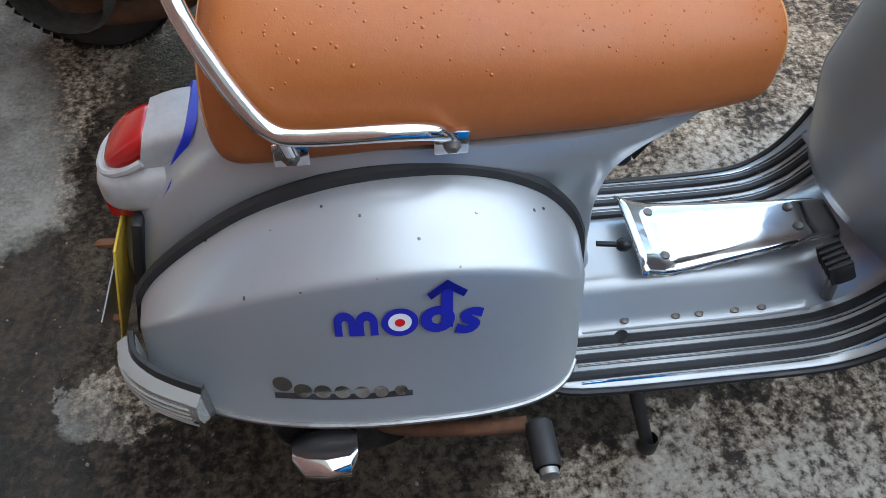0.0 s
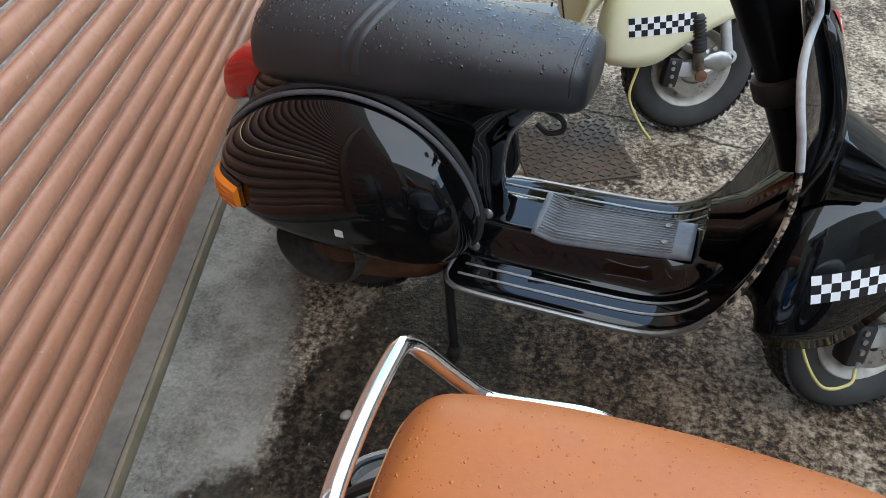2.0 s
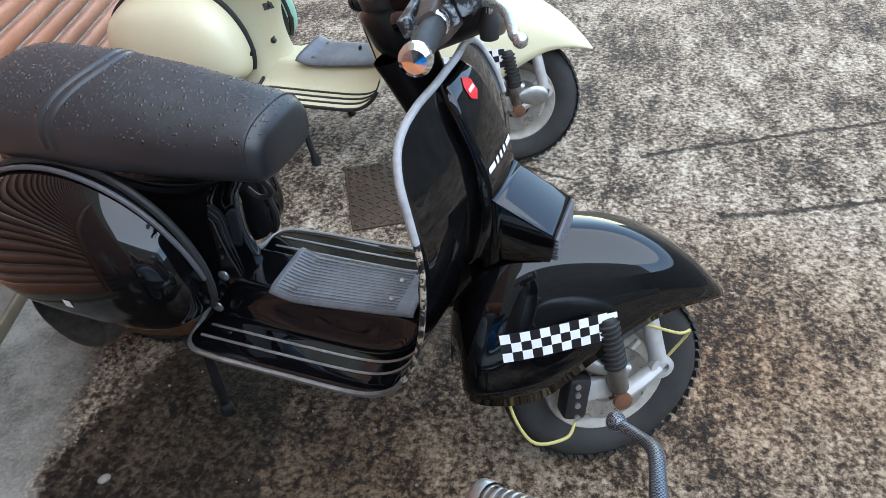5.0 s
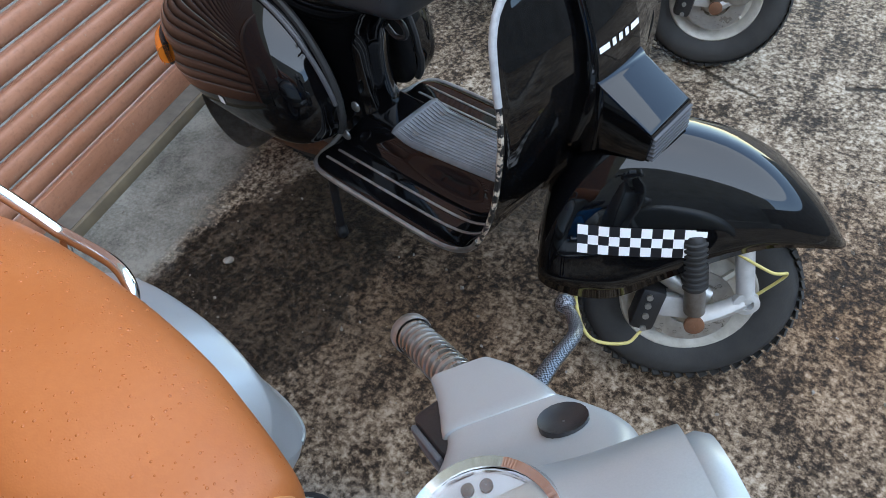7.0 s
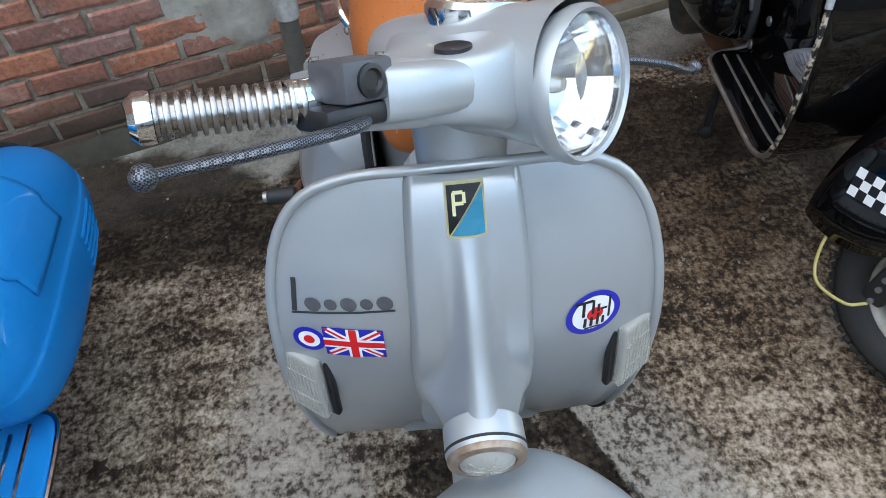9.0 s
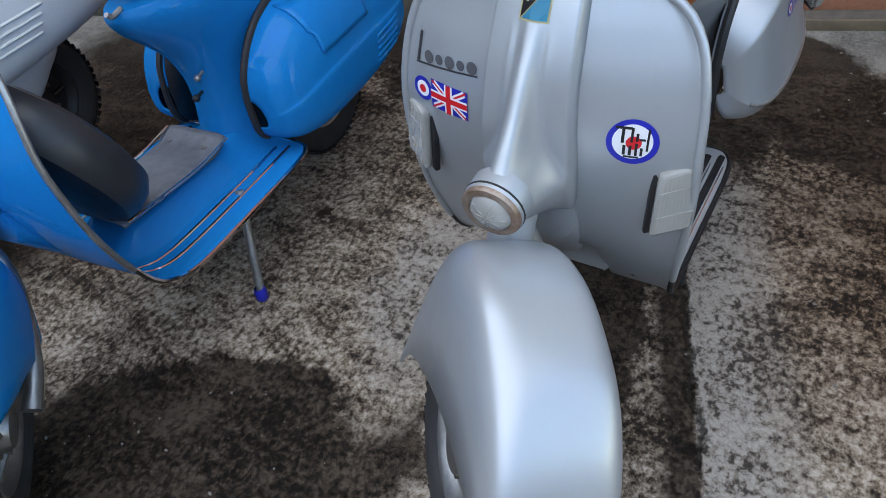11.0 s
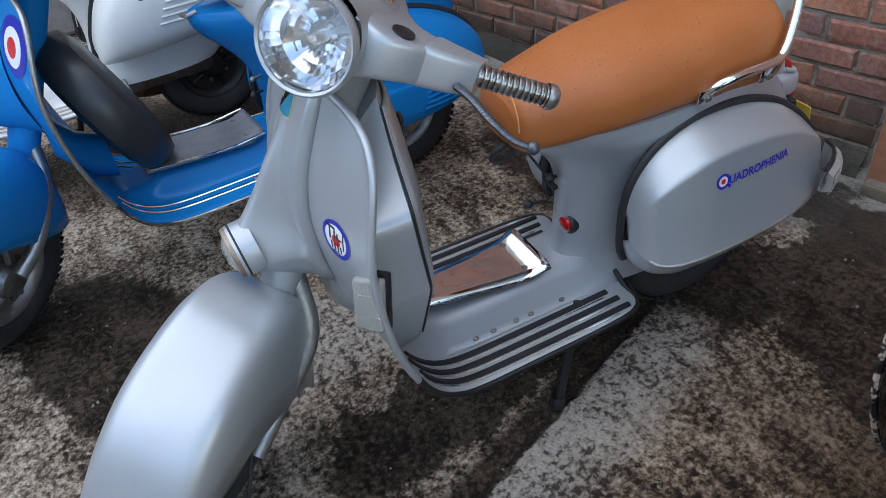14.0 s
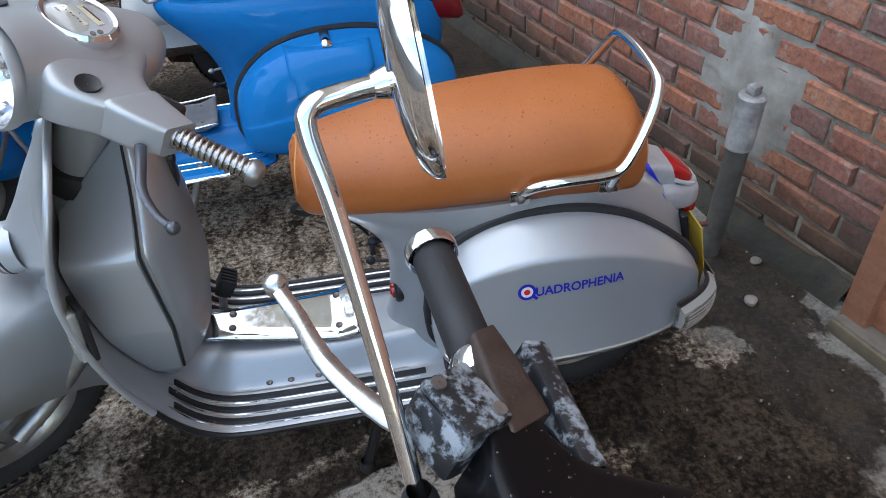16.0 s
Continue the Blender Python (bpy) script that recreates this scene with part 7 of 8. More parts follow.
M["lever_alloy"] = rough_stuff("polished_lever", (0.62, 0.61, 0.58), (0.42, 0.41, 0.38), 0.3, 30, 0.9, 0.05)
M["worn_black"] = material("worn_black_casting", (0.02, 0.02, 0.022), 0.4)
n = Nodes(M["worn_black"])
n.color(n.mix(n.ramp(n.noise(55.0, 7, 0.7), (0.50, 0.0), (0.60, 1.0)), (0.016, 0.017, 0.019), (0.26, 0.29, 0.31)))
n.bump(n.noise(60.0, 5), 0.3, 0.002)
black = black_scooter()


# ---- the blue scooter ----
def blue_scooter():
    keys = [(x, 0.27 + (top - 0.283) * 0.85, 0.27 + (low - 0.283) * 0.85, b) for x, top, low, b in (
        (-0.235, 0.48, 0.42, 0.35), (-0.225, 0.52, 0.385, 0.60), (-0.18, 0.575, 0.345, 0.80), (-0.10, 0.628, 0.310, 0.93), (0.0, 0.664, 0.290, 0.99), (0.10, 0.676, 0.283, 1.0), (0.20, 0.670, 0.282, 1.0),
        (0.29, 0.640, 0.288, 0.95), (0.355, 0.585, 0.305, 0.84), (0.395, 0.520, 0.335, 0.64), (0.408, 0.46, 0.37, 0.36))]
    sec = [(0.0, 0.0), (0.01, 0.18), (0.04, 0.40), (0.09, 0.58), (0.16, 0.72), (0.26, 0.83), (0.40, 0.92), (0.52, 0.96), (0.56, 0.995), (0.70, 1.0), (0.84, 0.97), (0.93, 0.86), (0.98, 0.62), (1.0, 0.3)]
    body = ((0.250, 0.455, -0.04, 0.124), (0.30, 0.446, -0.08, 0.124), (0.34, 0.438, -0.14, 0.126), (0.40, 0.432, -0.20, 0.118), (0.47, 0.436, -0.235, 0.118),
            (0.54, 0.462, -0.24, 0.124), (0.60, 0.51, -0.225, 0.128), (0.645, 0.552, -0.19, 0.126), (0.682, 0.572, -0.15, 0.116), (0.705, 0.568, -0.11, 0.095))
    set_front(0.04, 1.0, -0.012)
    d = scooter_base("scooter", pose(0.299, -1.00, 0, 0, 0, 4), "bright blue scooter with a black seat and a windscreen", M["blue"], 45, M["chrome"], M["chrome"], M["alloy"], BLUE_FENDER, 2.6, (0.268, 0.268), keys, sec, "left", body, strip_rows=(0.132, 0.165), strip_r=0.0045)
    root, H, G = d["root"], d["H"], d["G"]
    part("legshield_beading", tube(d["bead"], 0.0065, 10), M["alloy"], root)
    # seat
    sk = [(-0.20, 0.74, 0.80, 0.06), (-0.19, 0.735, 0.825, 0.09), (-0.15, 0.73, 0.850, 0.118), (-0.05, 0.728, 0.865, 0.135), (0.10, 0.730, 0.868, 0.140), (0.25, 0.735, 0.866, 0.128), (0.38, 0.745, 0.862, 0.105), (0.48, 0.755, 0.855, 0.082), (0.535, 0.765, 0.845, 0.060), (0.553, 0.785, 0.825, 0.03)]
    bm = seat_shape(sk, 3.0, 60, 0.014)
    tree = tree_of(bm)
    seat = part("seat", bm, M["black_leather"], root, "black vinyl dual seat wet with rain", smooth=60)
    part("seat_piping", tube([(x, w * 0.985, (low + top) / 2 + 0.006) for x, low, top, w in glide(sk, 50)[2:-2]], 0.003, 6), M["black_leather"], seat)
    part("seat_strap", tube([(0.05, 0.140, 0.80), (0.06, 0.150, 0.87), (0.07, 0.11, 0.905), (0.08, 0.0, 0.91), (0.07, -0.11, 0.905), (0.06, -0.15, 0.87)], 0.006, 8, 24), M["rubber"], seat)
    drops("rain_water", root, tree, ((-0.18, -0.13, 0.8), (0.54, 0.13, 0.8)), 700, 31, 0.0013, 0.0045, mat=M["drop_dark"])
    tail = part("tail_lamp", loft([oval(0, z, a, b, 3.5, 24, x) for x, z, a, b in ((-0.205, 0.600, 0.056, 0.050), (-0.255, 0.590, 0.054, 0.050), (-0.29, 0.572, 0.046, 0.038), (-0.305, 0.560, 0.03, 0.02))]), M["dark_red"], root, "dark red tail lamp")
    part("lamp_hood", loft([oval(0, 0.63, 0.06, 0.026, 3.5, 24, x) for x in (-0.16, -0.25)]), M["plastic"], tail)
    # lid and louvres on the left panel
    lt = d["left_tree"]
    Lf = lambda x, z: on_surface((x, 0.9, z), (0, 1, 0))
    out = (0, -1, 0)
    lid = grid_sheet(0.235, 0.115, 16, 10)
    for v in lid.verts:
        if v.co.y < 0:
            v.co.x *= 0.90
    lid_o = part("panel_lid", drape(lid, lt, Lf(0.135, 0.525), out, 0.0042), M["blue"], root, smooth=60, solid=0.0035)
    part("lid_catch", drape(grid_sheet(0.026, 0.024, 2, 2), lt, Lf(0.137, 0.590), out, 0.008), M["chrome"], lid_o, solid=0.004)
    for k in range(5):
        pts = [(0.02 - 0.125 + 0.125 * j / 6 + 0.004 * k, 0.40 - 0.017 * k) for j in range(7)]
        line = []
        for x, z in pts:
            hit, nor, _, _ = lt.ray_cast(Vector((x, 0.9, z)), Vector((0, -1, 0)))
            if hit is not None:
                line.append(hit + Vector((0, 0.002, 0)))
        if len(line) > 3:
            part("louvre", tube(line, 0.0042, 6), M["blue"], root)
    # floor mat with bright edges, spare wheel cover behind the shield
    pl, _ = tunnel_plate(root, M["rubber_mat"], 0.092, 0.085, 0.475, 0.82, 0.004, 0, None, "dark rubber floor mat with bright edges")
    for s in (-1, 1):
        part("mat_edge", tube([(0.478, s * 0.094, 0.352), (0.60, s * 0.092, 0.344), (0.81, s * 0.088, 0.362)], 0.0042, 8, 12), M["chrome"], pl)
    spare = lathe([(0.0005, -0.06), (0.15, -0.066), (0.185, -0.05), (0.198, -0.02), (0.198, 0.02), (0.185, 0.05), (0.15, 0.066), (0.0005, 0.06)], 48, "x")
    part("spare_wheel_cover", spare, M["black_leather"], root, "black vinyl spare wheel cover", m=Matrix.Translation((0.800 + FRONT[0], 0, 0.545)) @ Matrix.Rotation(radians(24), 4, "Y") @ Matrix.Diagonal((0.9, 0.95, 1.08, 1)))
    # horn cover, lamp, roundel
    way = (-1, 0, 0)
    st = d["sheet_tree"]
    rows = []
    for z, w, cone, cr in glide([(0.885, 0.03, 0.006, 0.02), (0.80, 0.036, 0.020, 0.026), (0.74, 0.045, 0.038, 0.032), (0.69, 0.058, 0.066, 0.040), (0.655, 0.066, 0.095, 0.046), (0.62, 0.072, 0.108, 0.050), (0.59, 0.074, 0.095, 0.050), (0.56, 0.072, 0.05, 0.05), (0.54, 0.06, 0.01, 0.05)], 34):
        c = SHEET_ROWS[row_at(z=z)]
        x0 = float(np.interp(z, [r[1] for r in SHEET_ROWS[50:]], [r[0] for r in SHEET_ROWS[50:]]))
        rows.append([(x0 - c[3] * (f * w / c[2]) ** 2 + 0.003 + cone * math.exp(-((f * w / cr) ** 2) ** 1.5), f * w, z) for f in [-1 + k / 18 for k in range(37)]])
    horn = part("horn_cover", loft(rows, closed=False, ends=False), M["blue"], root, solid=0.002, smooth=60)
    Lm = Matrix.Translation((1.088 + FRONT[0], 0, 0.628)) @ Matrix.Rotation(radians(8), 4, "Y")
    part("lamp_rim", lathe([(0.045, -0.02), (0.045, 0.006), (0.040, 0.012), (0.034, 0.008)], 32, "x"), M["chrome"], horn, m=Lm)
    part("horn_lens", lathe([(0.036, 0.006), (0.030, 0.016), (0.018, 0.021), (0.001, 0.022)], 32, "x"), M["clear_lens"], horn, m=Lm)
    roundel(root, st, on_surface((1.5, 0.134, 0.784), (1, 0, 0)), way, 0.066)
    part("front_badge", drape(plate([(-0.012, 0.016), (0.012, 0.016), (0.010, -0.008), (0, -0.020), (-0.010, -0.008)], 0), st, on_surface((1.5, 0.015, 0.86), (1, 0, 0)), way, 0.004), M["decal_sky"], root, "pale blue shield badge", smooth=0)
    script = part("script_badge", drape(grid_sheet(0.09, 0.006, 6, 1), st, on_surface((1.5, -0.12, 0.80), (1, 0, 0)) @ Matrix.Rotation(radians(8), 4, "Z"), way, DECAL), M["chrome"], root, "chrome script badge", smooth=0)
    # mudguard crest
    ft = d["fender_tree"]
    crest = []
    for k in range(9):
        p = G @ Vector((0.06 + 0.024 * k, 0.0, 0.9))
        hit, nor, _, _ = ft.ray_cast(p, Vector((0, 0, -1)))
        if hit is not None:
            crest.append(hit + Vector((0, 0, 0.004)))
    if len(crest) > 3:
        part("mudguard_crest", tube(crest, (0.009, 0.004), 8), M["chrome"], root)
    # headset with a trapezoid lamp
    Hh = H
    keys_h = [(-0.086, 0.004, 0.003, 0.01), (-0.085, 0.05, 0.035, 0.01), (-0.05, 0.088, 0.055, 0.005), (0.0, 0.105, 0.066, 0.0), (0.06, 0.104, 0.066, -0.004), (0.11, 0.097, 0.062, -0.006), (0.13, 0.092, 0.058, -0.006)]
    top = part("headset", loft([oval(0, cz, a, b, 3.2, 40, x) for x, a, b, cz in glide(keys_h, 22)], ends=False), M["blue"], root, m=Hh)
    lampm = Hh @ Matrix.Translation((0.135, 0, -0.006))
    lamp = part("headlamp", loft([oval(0, cz, a, b, 3.4, 40, x) for x, a, b, cz in ((-0.02, 0.092, 0.058, 0), (0.016, 0.094, 0.058, 0), (0.030, 0.088, 0.052, 0), (0.028, 0.083, 0.047, 0), (0.016, 0.082, 0.046, 0))], ends=False), M["chrome"], root, "wide chrome-rimmed headlamp", m=lampm)
    part("reflector", loft([oval(0, 0, a, b, 3.0, 40, x) for x, a, b in ((0.022, 0.083, 0.047), (0.0, 0.070, 0.038), (-0.022, 0.042, 0.024), (-0.03, 0.02, 0.012), (-0.031, 0.001, 0.001))], ends=False), M["reflector"], lamp, m=lampm)
    gl = part("lamp_glass", loft([oval(0, 0, a, b, 3.2, 40, x) for x, a, b in ((0.026, 0.083, 0.047), (0.032, 0.066, 0.036), (0.035, 0.02, 0.01))]), M["fluted_glass"], lamp, m=lampm)
    gl.visible_shadow = False
    for s in (-1, 1):
        rows = []
        for y, xc, a, b in glide([(0.07, 0.01, 0.05, 0.032), (0.12, 0.004, 0.032, 0.024), (0.17, 0.0, 0.025, 0.022), (0.205, 0.0, 0.021, 0.020)], 12):
            rows.append([(p[1], s * y, p[2]) for p in oval(xc, 0, a, b, 3.2, 24, 0)])
        part("bar_casing", loft(rows), M["blue"], top, m=Hh)
        handle_end(root, Hh, s, M["rubber"], M["rubber"], 0.0155, 10, 0.205, 0.325)
        lever(root, Hh, s, M["plastic"], (0.075, 0.315, -0.035), None, 0.0055, (0.02, 0.16, -0.02))
    part("steering_tube", lathe([(0.05, -0.05), (0.046, -0.10), (0.04, -0.3), (0.036, -0.62)], 24, "z"), M["blue"], root, m=Hh)
    fl = part("flyscreen_mount", loft([[(x, p[1], p[2]) for p in oval(0, cz, a, b, 3, 36, 0)] for x, a, b, cz in ((-0.03, 0.150, 0.072, 0.012), (0.05, 0.152, 0.076, 0.010), (0.095, 0.142, 0.074, 0.008), (0.115, 0.128, 0.068, 0.006), (0.118, 0.100, 0.062, 0.0))], ends=False), M["blue"], root, solid=0.003, m=Hh)
    scr = []
    for k in range(13):
        a = math.pi * (k / 12)
        y = -0.150 * math.cos(a)
        x = 0.0 + 0.105 * math.sin(a)
        scr.append([(x - 0.020 * f, y * (1 + 0.10 * f), 0.075 + 0.17 * f) for f in (0, 0.35, 0.7, 1.0)])
    ws = part("windscreen", loft(scr, closed=False, ends=False), M["screen"], root, "clear curved windscreen", m=Hh, solid=0.003, smooth=60)
    ws.visible_shadow = False
    part("screen_band", loft([[(r[0][0] + 0.004 - 0.004 * f, r[0][1] * 1.02, 0.070 + 0.03 * f) for f in (0, 1)] for r in scr], closed=False, ends=False), M["alloy"], root, "alloy band under the screen", m=Hh, solid=0.003)
    for k in (1, 4, 6, 8, 11):
        r = scr[k][0]
        part("screen_bolt", lathe([(0.007, 0), (0.006, 0.004), (0.0005, 0.005)], 10, "x"), M["chrome"], root, m=Hh @ Matrix.Translation((r[0] + 0.008, r[1] * 1.03, 0.085)))
    part("mount_sticker", block((0.03, 0.0016, 0.016), (0.050, 0.1545, 0.022), 0), M["decal_red"], root, "small red and white sticker", m=Hh, smooth=0)
    part("mount_sticker", block((0.03, 0.0016, 0.010), (0.012, 0.1535, 0.018), 0), M["decal_white"], root, "small pale sticker", m=Hh, smooth=0)
    knob(root, (0.440, 0.02, 0.44), (1, 0.2, 0.0), 0.02, 0.009, M["plastic"])
    knob(root, (0.442, 0.05, 0.50), (1, 0.3, 0.0), 0.02, 0.008, M["alloy"])
    part("bag_hook", tube([(0.55, 0.02, 0.71), (0.578, 0.02, 0.705), (0.590, 0.02, 0.715)], 0.006, 8, 8), M["alloy"], root)
    stand(root, (((0.650, 0.200), (0.55, 0.15)), ((0.66, -0.19), (0.5, -0.13))), M["alloy"], M["decal_blue"])
    return d


M["dark_red"] = material("dark_red_lens", (0.20, 0.006, 0.012), 0.2, 0.0, Coat_Weight=0.4)
M["screen"] = material("clear_screen", (0.96, 0.97, 0.97), 0.03, 0.0, Transmission_Weight=1.0, IOR=1.2)
M["fluted_glass"] = material("fluted_glass", (0.95, 0.96, 0.97), 0.06, 0.0, Transmission_Weight=1.0, IOR=1.4)
n = Nodes(M["fluted_glass"])
wv = n.add("ShaderNodeTexWave", Scale=55.0)
wv.bands_direction = "Y"
n.link(n.place, wv.inputs["Vector"])
n.bump(wv.outputs["Fac"], 0.5, 0.003)
blue = blue_scooter()
set_front(0.0)


# ---- the cream scooter ----
def cream_scooter():
    keys = [(-0.205, 0.47, 0.40, 0.30), (-0.195, 0.50, 0.372, 0.52), (-0.16, 0.542, 0.345, 0.72), (-0.09, 0.596, 0.318, 0.88), (-0.01, 0.632, 0.300, 0.97), (0.08, 0.648, 0.290, 1.0), (0.16, 0.640, 0.288, 0.99),
            (0.235, 0.608, 0.290, 0.93), (0.285, 0.560, 0.300, 0.82), (0.318, 0.500, 0.322, 0.64), (0.332, 0.450, 0.350, 0.42), (0.337, 0.42, 0.38, 0.24)]
    keys = [(x, 0.29 + (top - 0.29) * 0.88, low, b) for x, top, low, b in keys]
    set_front(-0.045)
    d = scooter_base("scooter", pose(-0.91, 2.12, 0, 0, 0, -5), "cream scooter with a tan seat and chequered mudguard", M["cream"], 26, M["rubber"], M["rubber"], M["rim_grey"], BLACK_FENDER, 2.4, (0.262, 0.262), keys, ROUND_SECTION, "right")
    root, H, G = d["root"], d["H"], d["G"]
    part("legshield_beading", tube(d["bead"], 0.0065, 10), M["cream"], root)
    d["left"].data.materials[0] = M["mint"]
    tagged(d["left"], "mint green side panel")
    part("brake_hose", tube([(-0.20, -0.10, 0.03), (-0.225, -0.12, -0.06), (-0.19, -0.14, -0.14), (-0.15, -0.16, -0.195)], 0.0045, 8, 20), M["hose_yellow"], root, m=G)
    sk = [(-0.150, 0.68, 0.74, 0.095), (-0.14, 0.66, 0.80, 0.125), (-0.06, 0.650, 0.84, 0.142), (0.12, 0.648, 0.842, 0.146), (0.30, 0.648, 0.83, 0.140), (0.44, 0.65, 0.81, 0.12), (0.53, 0.66, 0.785, 0.09), (0.555, 0.69, 0.75, 0.04)]
    part("seat", seat_shape(sk, 3.2, 50, 0.014), M["tan"], root, "tan leather seat", smooth=60)
    tail = part("tail_lamp", loft([oval(0, z, a, b, 4, 24, x) for x, z, a, b in ((-0.16, 0.575, 0.062, 0.055), (-0.215, 0.565, 0.060, 0.058), (-0.265, 0.545, 0.052, 0.048), (-0.285, 0.530, 0.04, 0.03))]), M["red_lens"], root, "boxy red tail lamp")
    glove_box(root, M["cream"], M["cream"])
    for y, z in ((-0.17, 0.62), (-0.17, 0.46)):
        part("box_screw", lathe([(0.008, 0), (0.008, 0.004), (0.0005, 0.004)], 10, "x"), M["decal_black"], root, m=Matrix.Translation((0.806 + FRONT[0], y, z)) @ Matrix.Rotation(math.pi, 4, "Y"))
    for s in (-1, 1):
        indicator(root, on_surface((0.935 + FRONT[0], s * 0.206, 0.640), (0.80, s * 0.6, 0.08), (-0.1, 0, 1)) @ Matrix.Diagonal((1.0, 1.1, 1.0, 1)), M["clear_lens"], s)
    tunnel_plate(root, M["rubber_mat"], 0.095, 0.075, 0.47, 0.80, 0.010, 0, None, "dark rubber floor mat")
    part("round_badge", drape(split(disc(0.024, 24), 0.02), d["body_tree"], on_surface((0.425, -0.9, 0.425), (0.4, -1, 0)), (-0.2, 1, 0), 0.002), M["yellow"], root, "round yellow and black badge")
    part("badge_mark", drape(disc(0.019, 20, 0.012), d["body_tree"], on_surface((0.425, -0.9, 0.425), (0.4, -1, 0)), (-0.2, 1, 0), 0.003), M["decal_black"], root, smooth=0)
    knob(root, (0.40, -0.085, 0.425), (0.5, -1, 0.0), 0.02, 0.010, M["plastic"])
    knob(root, (0.41, -0.085, 0.545), (0.7, -1, 0.1), 0.03, 0.008, M["plastic"])
    part("lock_plate", drape(grid_sheet(0.022, 0.026, 1, 1), d["body_tree"], on_surface((0.375, -0.9, 0.515), (0, -1, 0)), (0, 1, 0), 0.002), M["grey_plastic"], root, smooth=0)
    part("bag_hook", tube([(0.50, -0.02, 0.645), (0.54, -0.02, 0.635), (0.55, -0.02, 0.605), (0.52, -0.02, 0.59), (0.49, -0.02, 0.61)], 0.007, 8, 16), M["plastic"], root)
    rows = []
    for z, w, lift in glide([(0.888, 0.045, 0.012), (0.86, 0.062, 0.024), (0.70, 0.070, 0.028), (0.55, 0.076, 0.02)], 16):
        c = SHEET_ROWS[row_at(z=z)]
        x0 = float(np.interp(z, [r[1] for r in SHEET_ROWS[50:]], [r[0] for r in SHEET_ROWS[50:]]))
        rows.append([(x0 - c[3] * (f * w / c[2]) ** 2 + lift * min(1, (1 - abs(f)) / 0.10) ** 0.5 + 0.002, f * w, z) for f in [-1 + k / 10 for k in range(21)]])
    horn = part("horn_cover", loft(rows, closed=False, ends=False), M["cream"], root, solid=0.002, smooth=40)
    part("horn_nose", block((0.14, 0.125, 0.085), (1.045 + FRONT[0], 0, 0.625), 0.012, m=Matrix.Rotation(radians(18), 4, "Y")), M["cream"], horn)
    ft = d["fender_tree"]
    fm = G @ on_surface((-0.145, -0.5, 0.160), (0, -1, 0)) @ Matrix.Rotation(radians(6), 4, "Z")
    fw = (G.to_3x3() @ Vector((0, 1, 0))).normalized()
    band = part("chequered_band", drape(grid_sheet(0.206, 0.058, 14, 5), ft, fm, fw, 0.0024), M["decal_white"], root, "black and white chequered band", smooth=0)
    size = 0.0186
    for i in range(11):
        for j in range(3):
            if (i + j) % 2 == 0:
                part("black_square", drape(grid_sheet(size, size, 2, 2), ft, fm @ Matrix.Translation((size * (i - 5), size * (j - 1), 0)), fw, DECAL), M["decal_black"], band, smooth=0)
    disc_brake(root, G, -1)
    part("link_cover", loft([oval(-0.112, 0.045, 0.012, b, 2.4, 18, x) for x, b in ((0.0, 0.012), (0.02, 0.026), (0.05, 0.034), (0.075, 0.03), (0.09, 0.012))]), M["alloy"], root, m=G)
    H, top = headset(root, 26, M["cream"], "cream")
    for s in (-1, 1):
        handle_end(root, H, s, M["rubber"], M["alloy"], 0.0165)
        lever(root, H, s, M["alloy"], (0.09, 0.35, -0.01))
    st = d["sheet_tree"]
    for x, z, w, h in ((-0.15, 0.75, 0.004, 0.05), (-0.15, 0.727, 0.05, 0.004), (-0.15, 0.708, 0.055, 0.012), (-0.15, 0.69, 0.05, 0.004), (-0.15, 0.665, 0.004, 0.04)):
        part("shield_mark", drape(grid_sheet(w, h, 2, 2), st, on_surface((1.5, x, z), (1, 0, 0)), (-1, 0, 0), DECAL), M["decal_black"], root, smooth=0)
    stand(root, (((0.52, -0.18), (0.45, -0.14)), ((0.50, 0.17), (0.42, 0.12))), M["plastic"], M["rubber"])
    return d


cream = cream_scooter()
set_front(0.0)


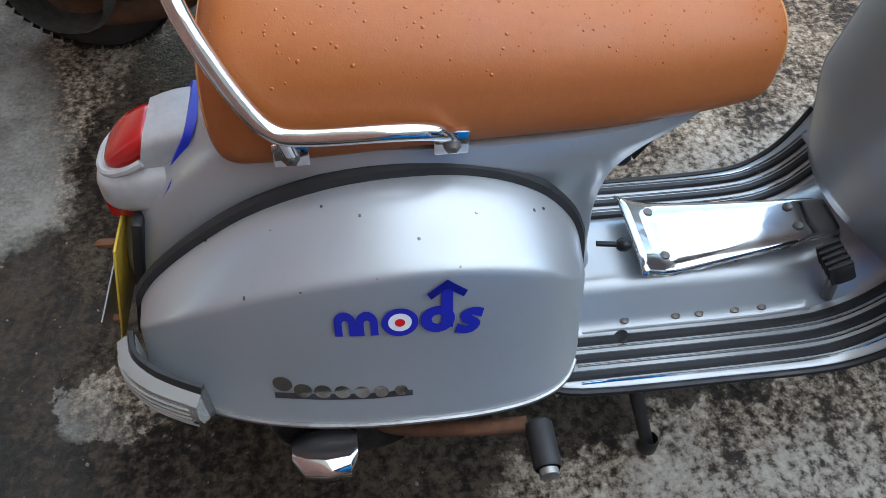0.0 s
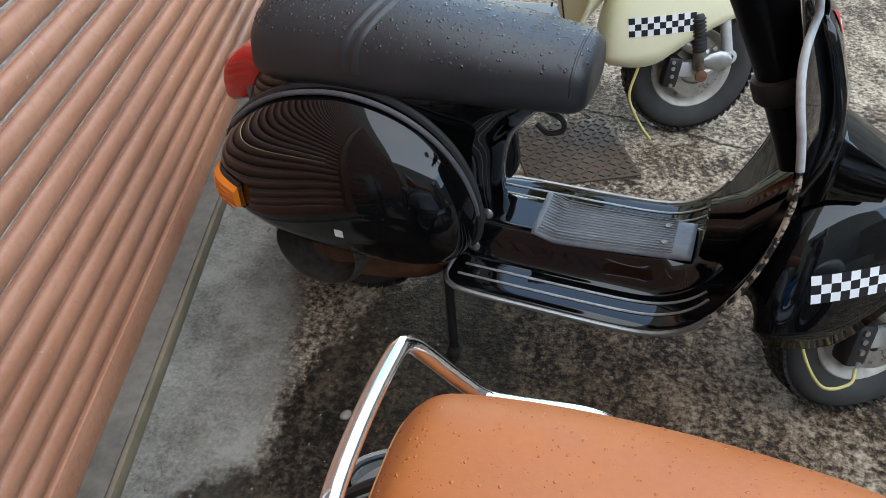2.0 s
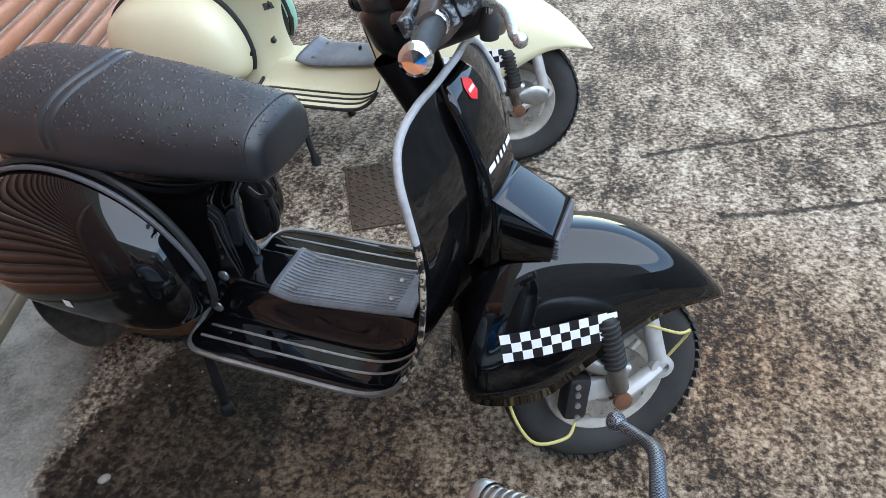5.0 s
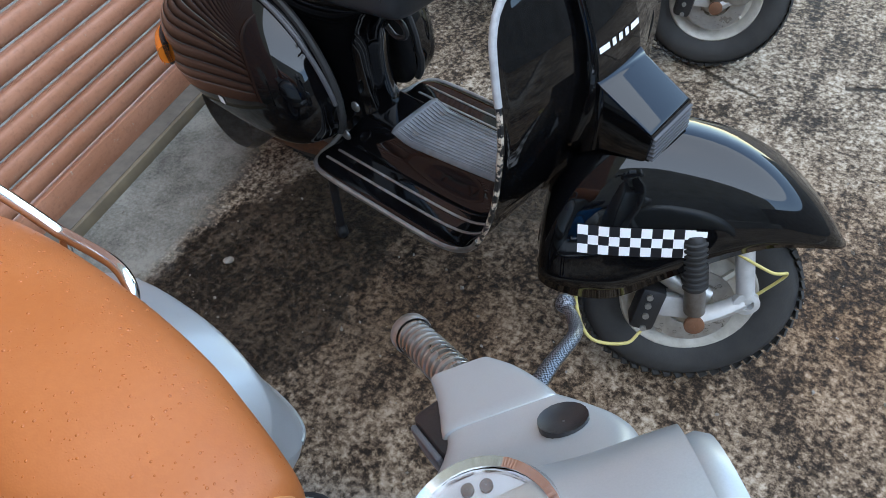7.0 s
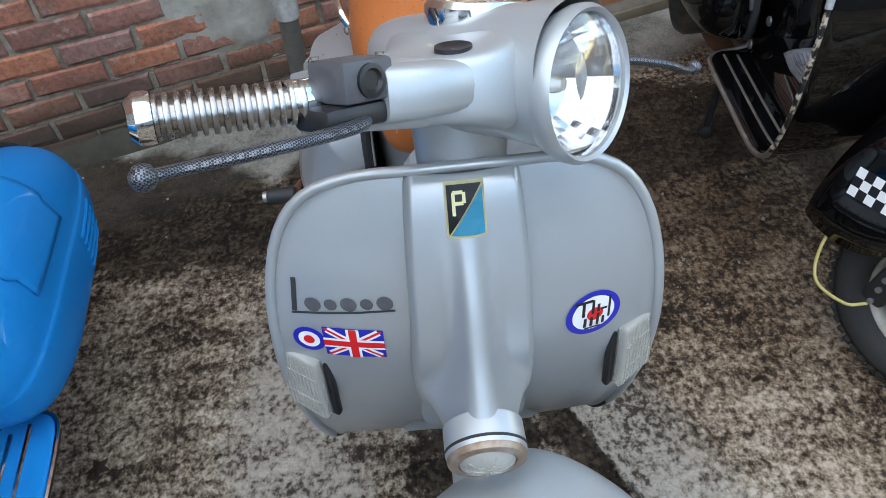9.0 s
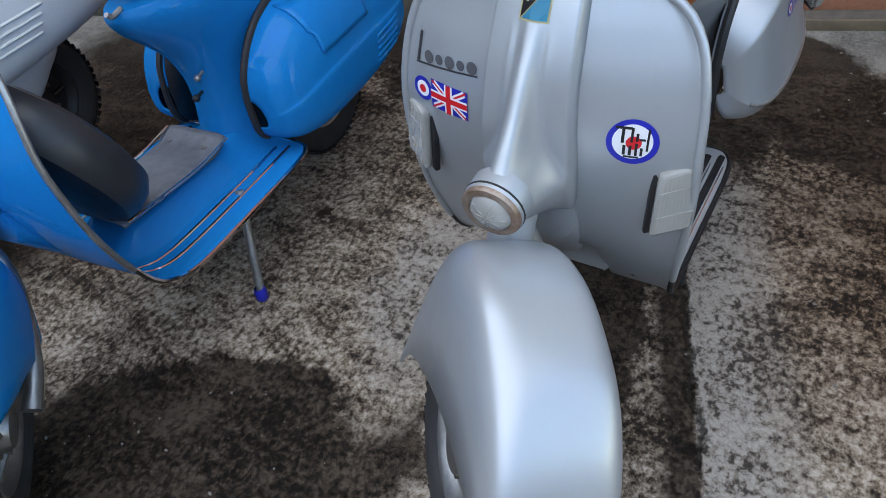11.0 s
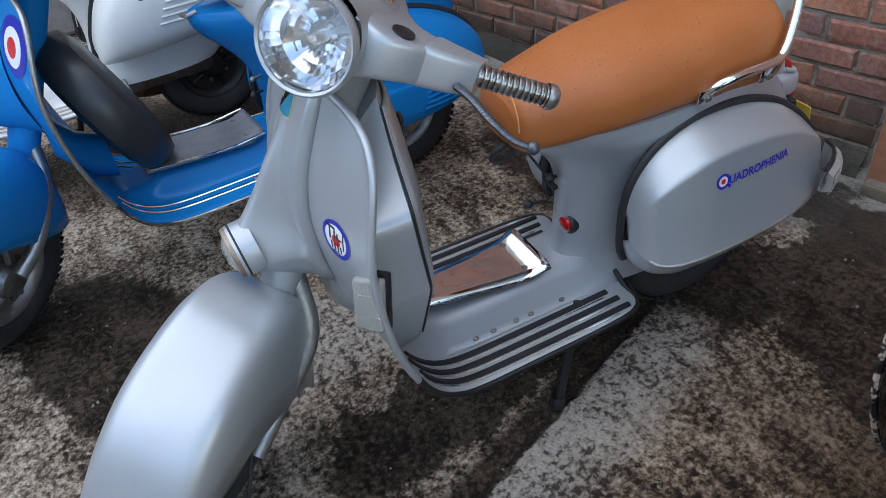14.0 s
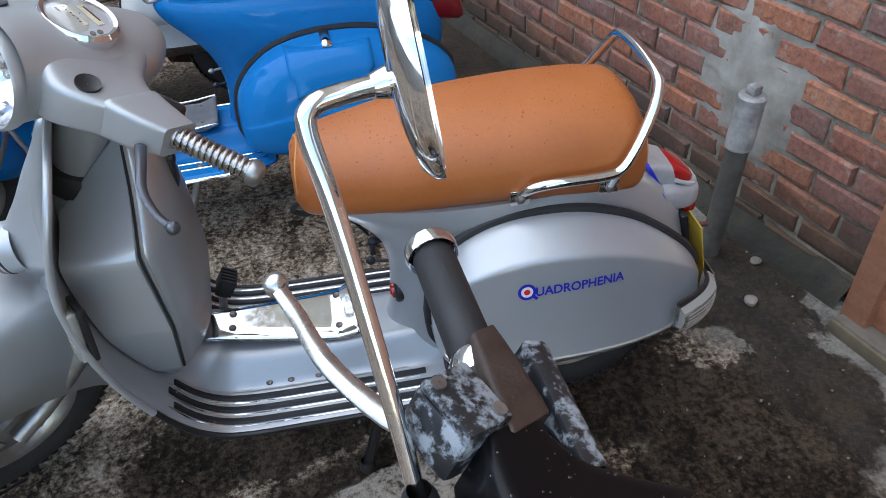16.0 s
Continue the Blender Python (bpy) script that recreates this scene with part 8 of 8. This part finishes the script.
# ---- the white scooter ----
def white_scooter():
    keys = [(-0.30, 0.58, 0.44, 0.30), (-0.28, 0.66, 0.42, 0.55), (-0.22, 0.71, 0.408, 0.80), (-0.10, 0.735, 0.395, 0.96), (0.02, 0.735, 0.385, 1.0), (0.14, 0.715, 0.376, 1.0), (0.25, 0.665, 0.370, 0.97), (0.33, 0.58, 0.37, 0.88), (0.375, 0.48, 0.375, 0.66), (0.385, 0.43, 0.39, 0.4)]
    d = scooter_base("scooter", pose(0.72, -1.76, 0.03, 0, 0, 4), "white scooter with a brown leather case behind its seat", M["white"], 0, M["alloy"], M["alloy"], M["plastic"], FENDER, 2.4, (0.245, 0.245), keys, ROUND_SECTION)
    root = d["root"]
    part("legshield_beading", tube(d["bead"], 0.0065, 10), M["alloy"], root)
    part("seat", seat_shape([(-0.02, 0.76, 0.80, 0.10), (0.0, 0.74, 0.84, 0.125), (0.2, 0.73, 0.85, 0.13), (0.38, 0.73, 0.83, 0.11), (0.46, 0.74, 0.80, 0.07)], 3.0, 40, 0.014), M["black_leather"], root, "black vinyl seat", smooth=60)
    case = part("leather_case", loft([oval(0, 0.86, a, b, 5, 28, x) for x, a, b in ((-0.26, 0.14, 0.10), (-0.255, 0.15, 0.11), (0.09, 0.15, 0.11), (0.095, 0.14, 0.10))]), M["brown_trunk"], root, "brown leather case")
    for s in (-0.2, -0.1, 0.0, 0.08):
        part("case_stud", lathe([(0.006, 0), (0.005, 0.003), (0.0005, 0.004)], 10, "y"), M["chrome"], case, m=Matrix.Translation((s, 0.15, 0.775)))
    lt = d["left_tree"]
    for k in range(4):
        line = []
        for j in range(7):
            hit, nor, _, _ = lt.ray_cast(Vector((-0.02 + 0.16 * j / 6 + 0.012 * k, 0.9, 0.545 - 0.022 * k)), Vector((0, -1, 0)))
            if hit is not None:
                line.append(hit + Vector((0, 0.002, 0)))
        if len(line) > 3:
            part("louvre", tube(line, 0.0042, 6), M["white"], root)
    part("tail_lamp", lathe([(0.026, 0), (0.024, 0.016), (0.0005, 0.02)], 18, "x"), M["red_lens"], root, m=Matrix.Translation((-0.235, 0.06, 0.69)) @ Matrix.Rotation(math.pi, 4, "Y"))
    headset(root, 0, M["white"], "white")
    stand(root, (((0.52, -0.18), (0.45, -0.14)), ((0.50, 0.17), (0.42, 0.12))), M["plastic"], M["rubber"])
    return d


white = white_scooter()

# ---- bricks of the wall: those near the camera one by one, the rest joined ----
rnd = random.Random(77)
variants = [brick_mesh(s) for s in range(8)]
rest = bmesh.new()
count = 0
y_end = 0.165
for row in range(53):
    z = 0.0425 + 0.0755 * row
    y = y_end - (0.0 if row % 2 else 0.1125)
    if row % 2 == 0:
        y_first = y_end
        o = new("brick", brick_mesh(200 + row, 0.103)) if row < 15 else None
        if o:
            o.parent = wall
            o.matrix_world = WALL @ Matrix.Translation((WX - 0.022, y_end - 0.0535, z))
    while y > -6.5:
        yc = y - 0.108
        off = rnd.uniform(-0.003, 0.003)
        in_patch = ((yc + 0.325) / 0.10) ** 2 + ((z - 0.425) / 0.11) ** 2 < 1
        place = Matrix.Translation((WX - 0.022 + off, yc, z + rnd.uniform(-0.002, 0.002))) @ Matrix.Rotation(radians(rnd.uniform(-0.6, 0.6)), 4, "X")
        if row < 15 and yc > -3.4 and count < 290:
            o = new("brick", variants[rnd.randrange(8)])
            o.parent = wall
            o.matrix_world = WALL @ place
            count += 1
        elif row < 45:
            b = brick_bm(rnd.randrange(8))
            bmesh.ops.transform(b, matrix=WALL @ place, verts=b.verts)
            base = len(rest.verts)
            vs = [rest.verts.new(v.co) for v in b.verts]
            b.verts.index_update()
            for f in b.faces:
                rest.faces.new([vs[v.index] for v in f.verts])
            b.free()
        y -= 0.225
part("far_bricks", rest, M["brick"], wall, kind="stuff", smooth=0)
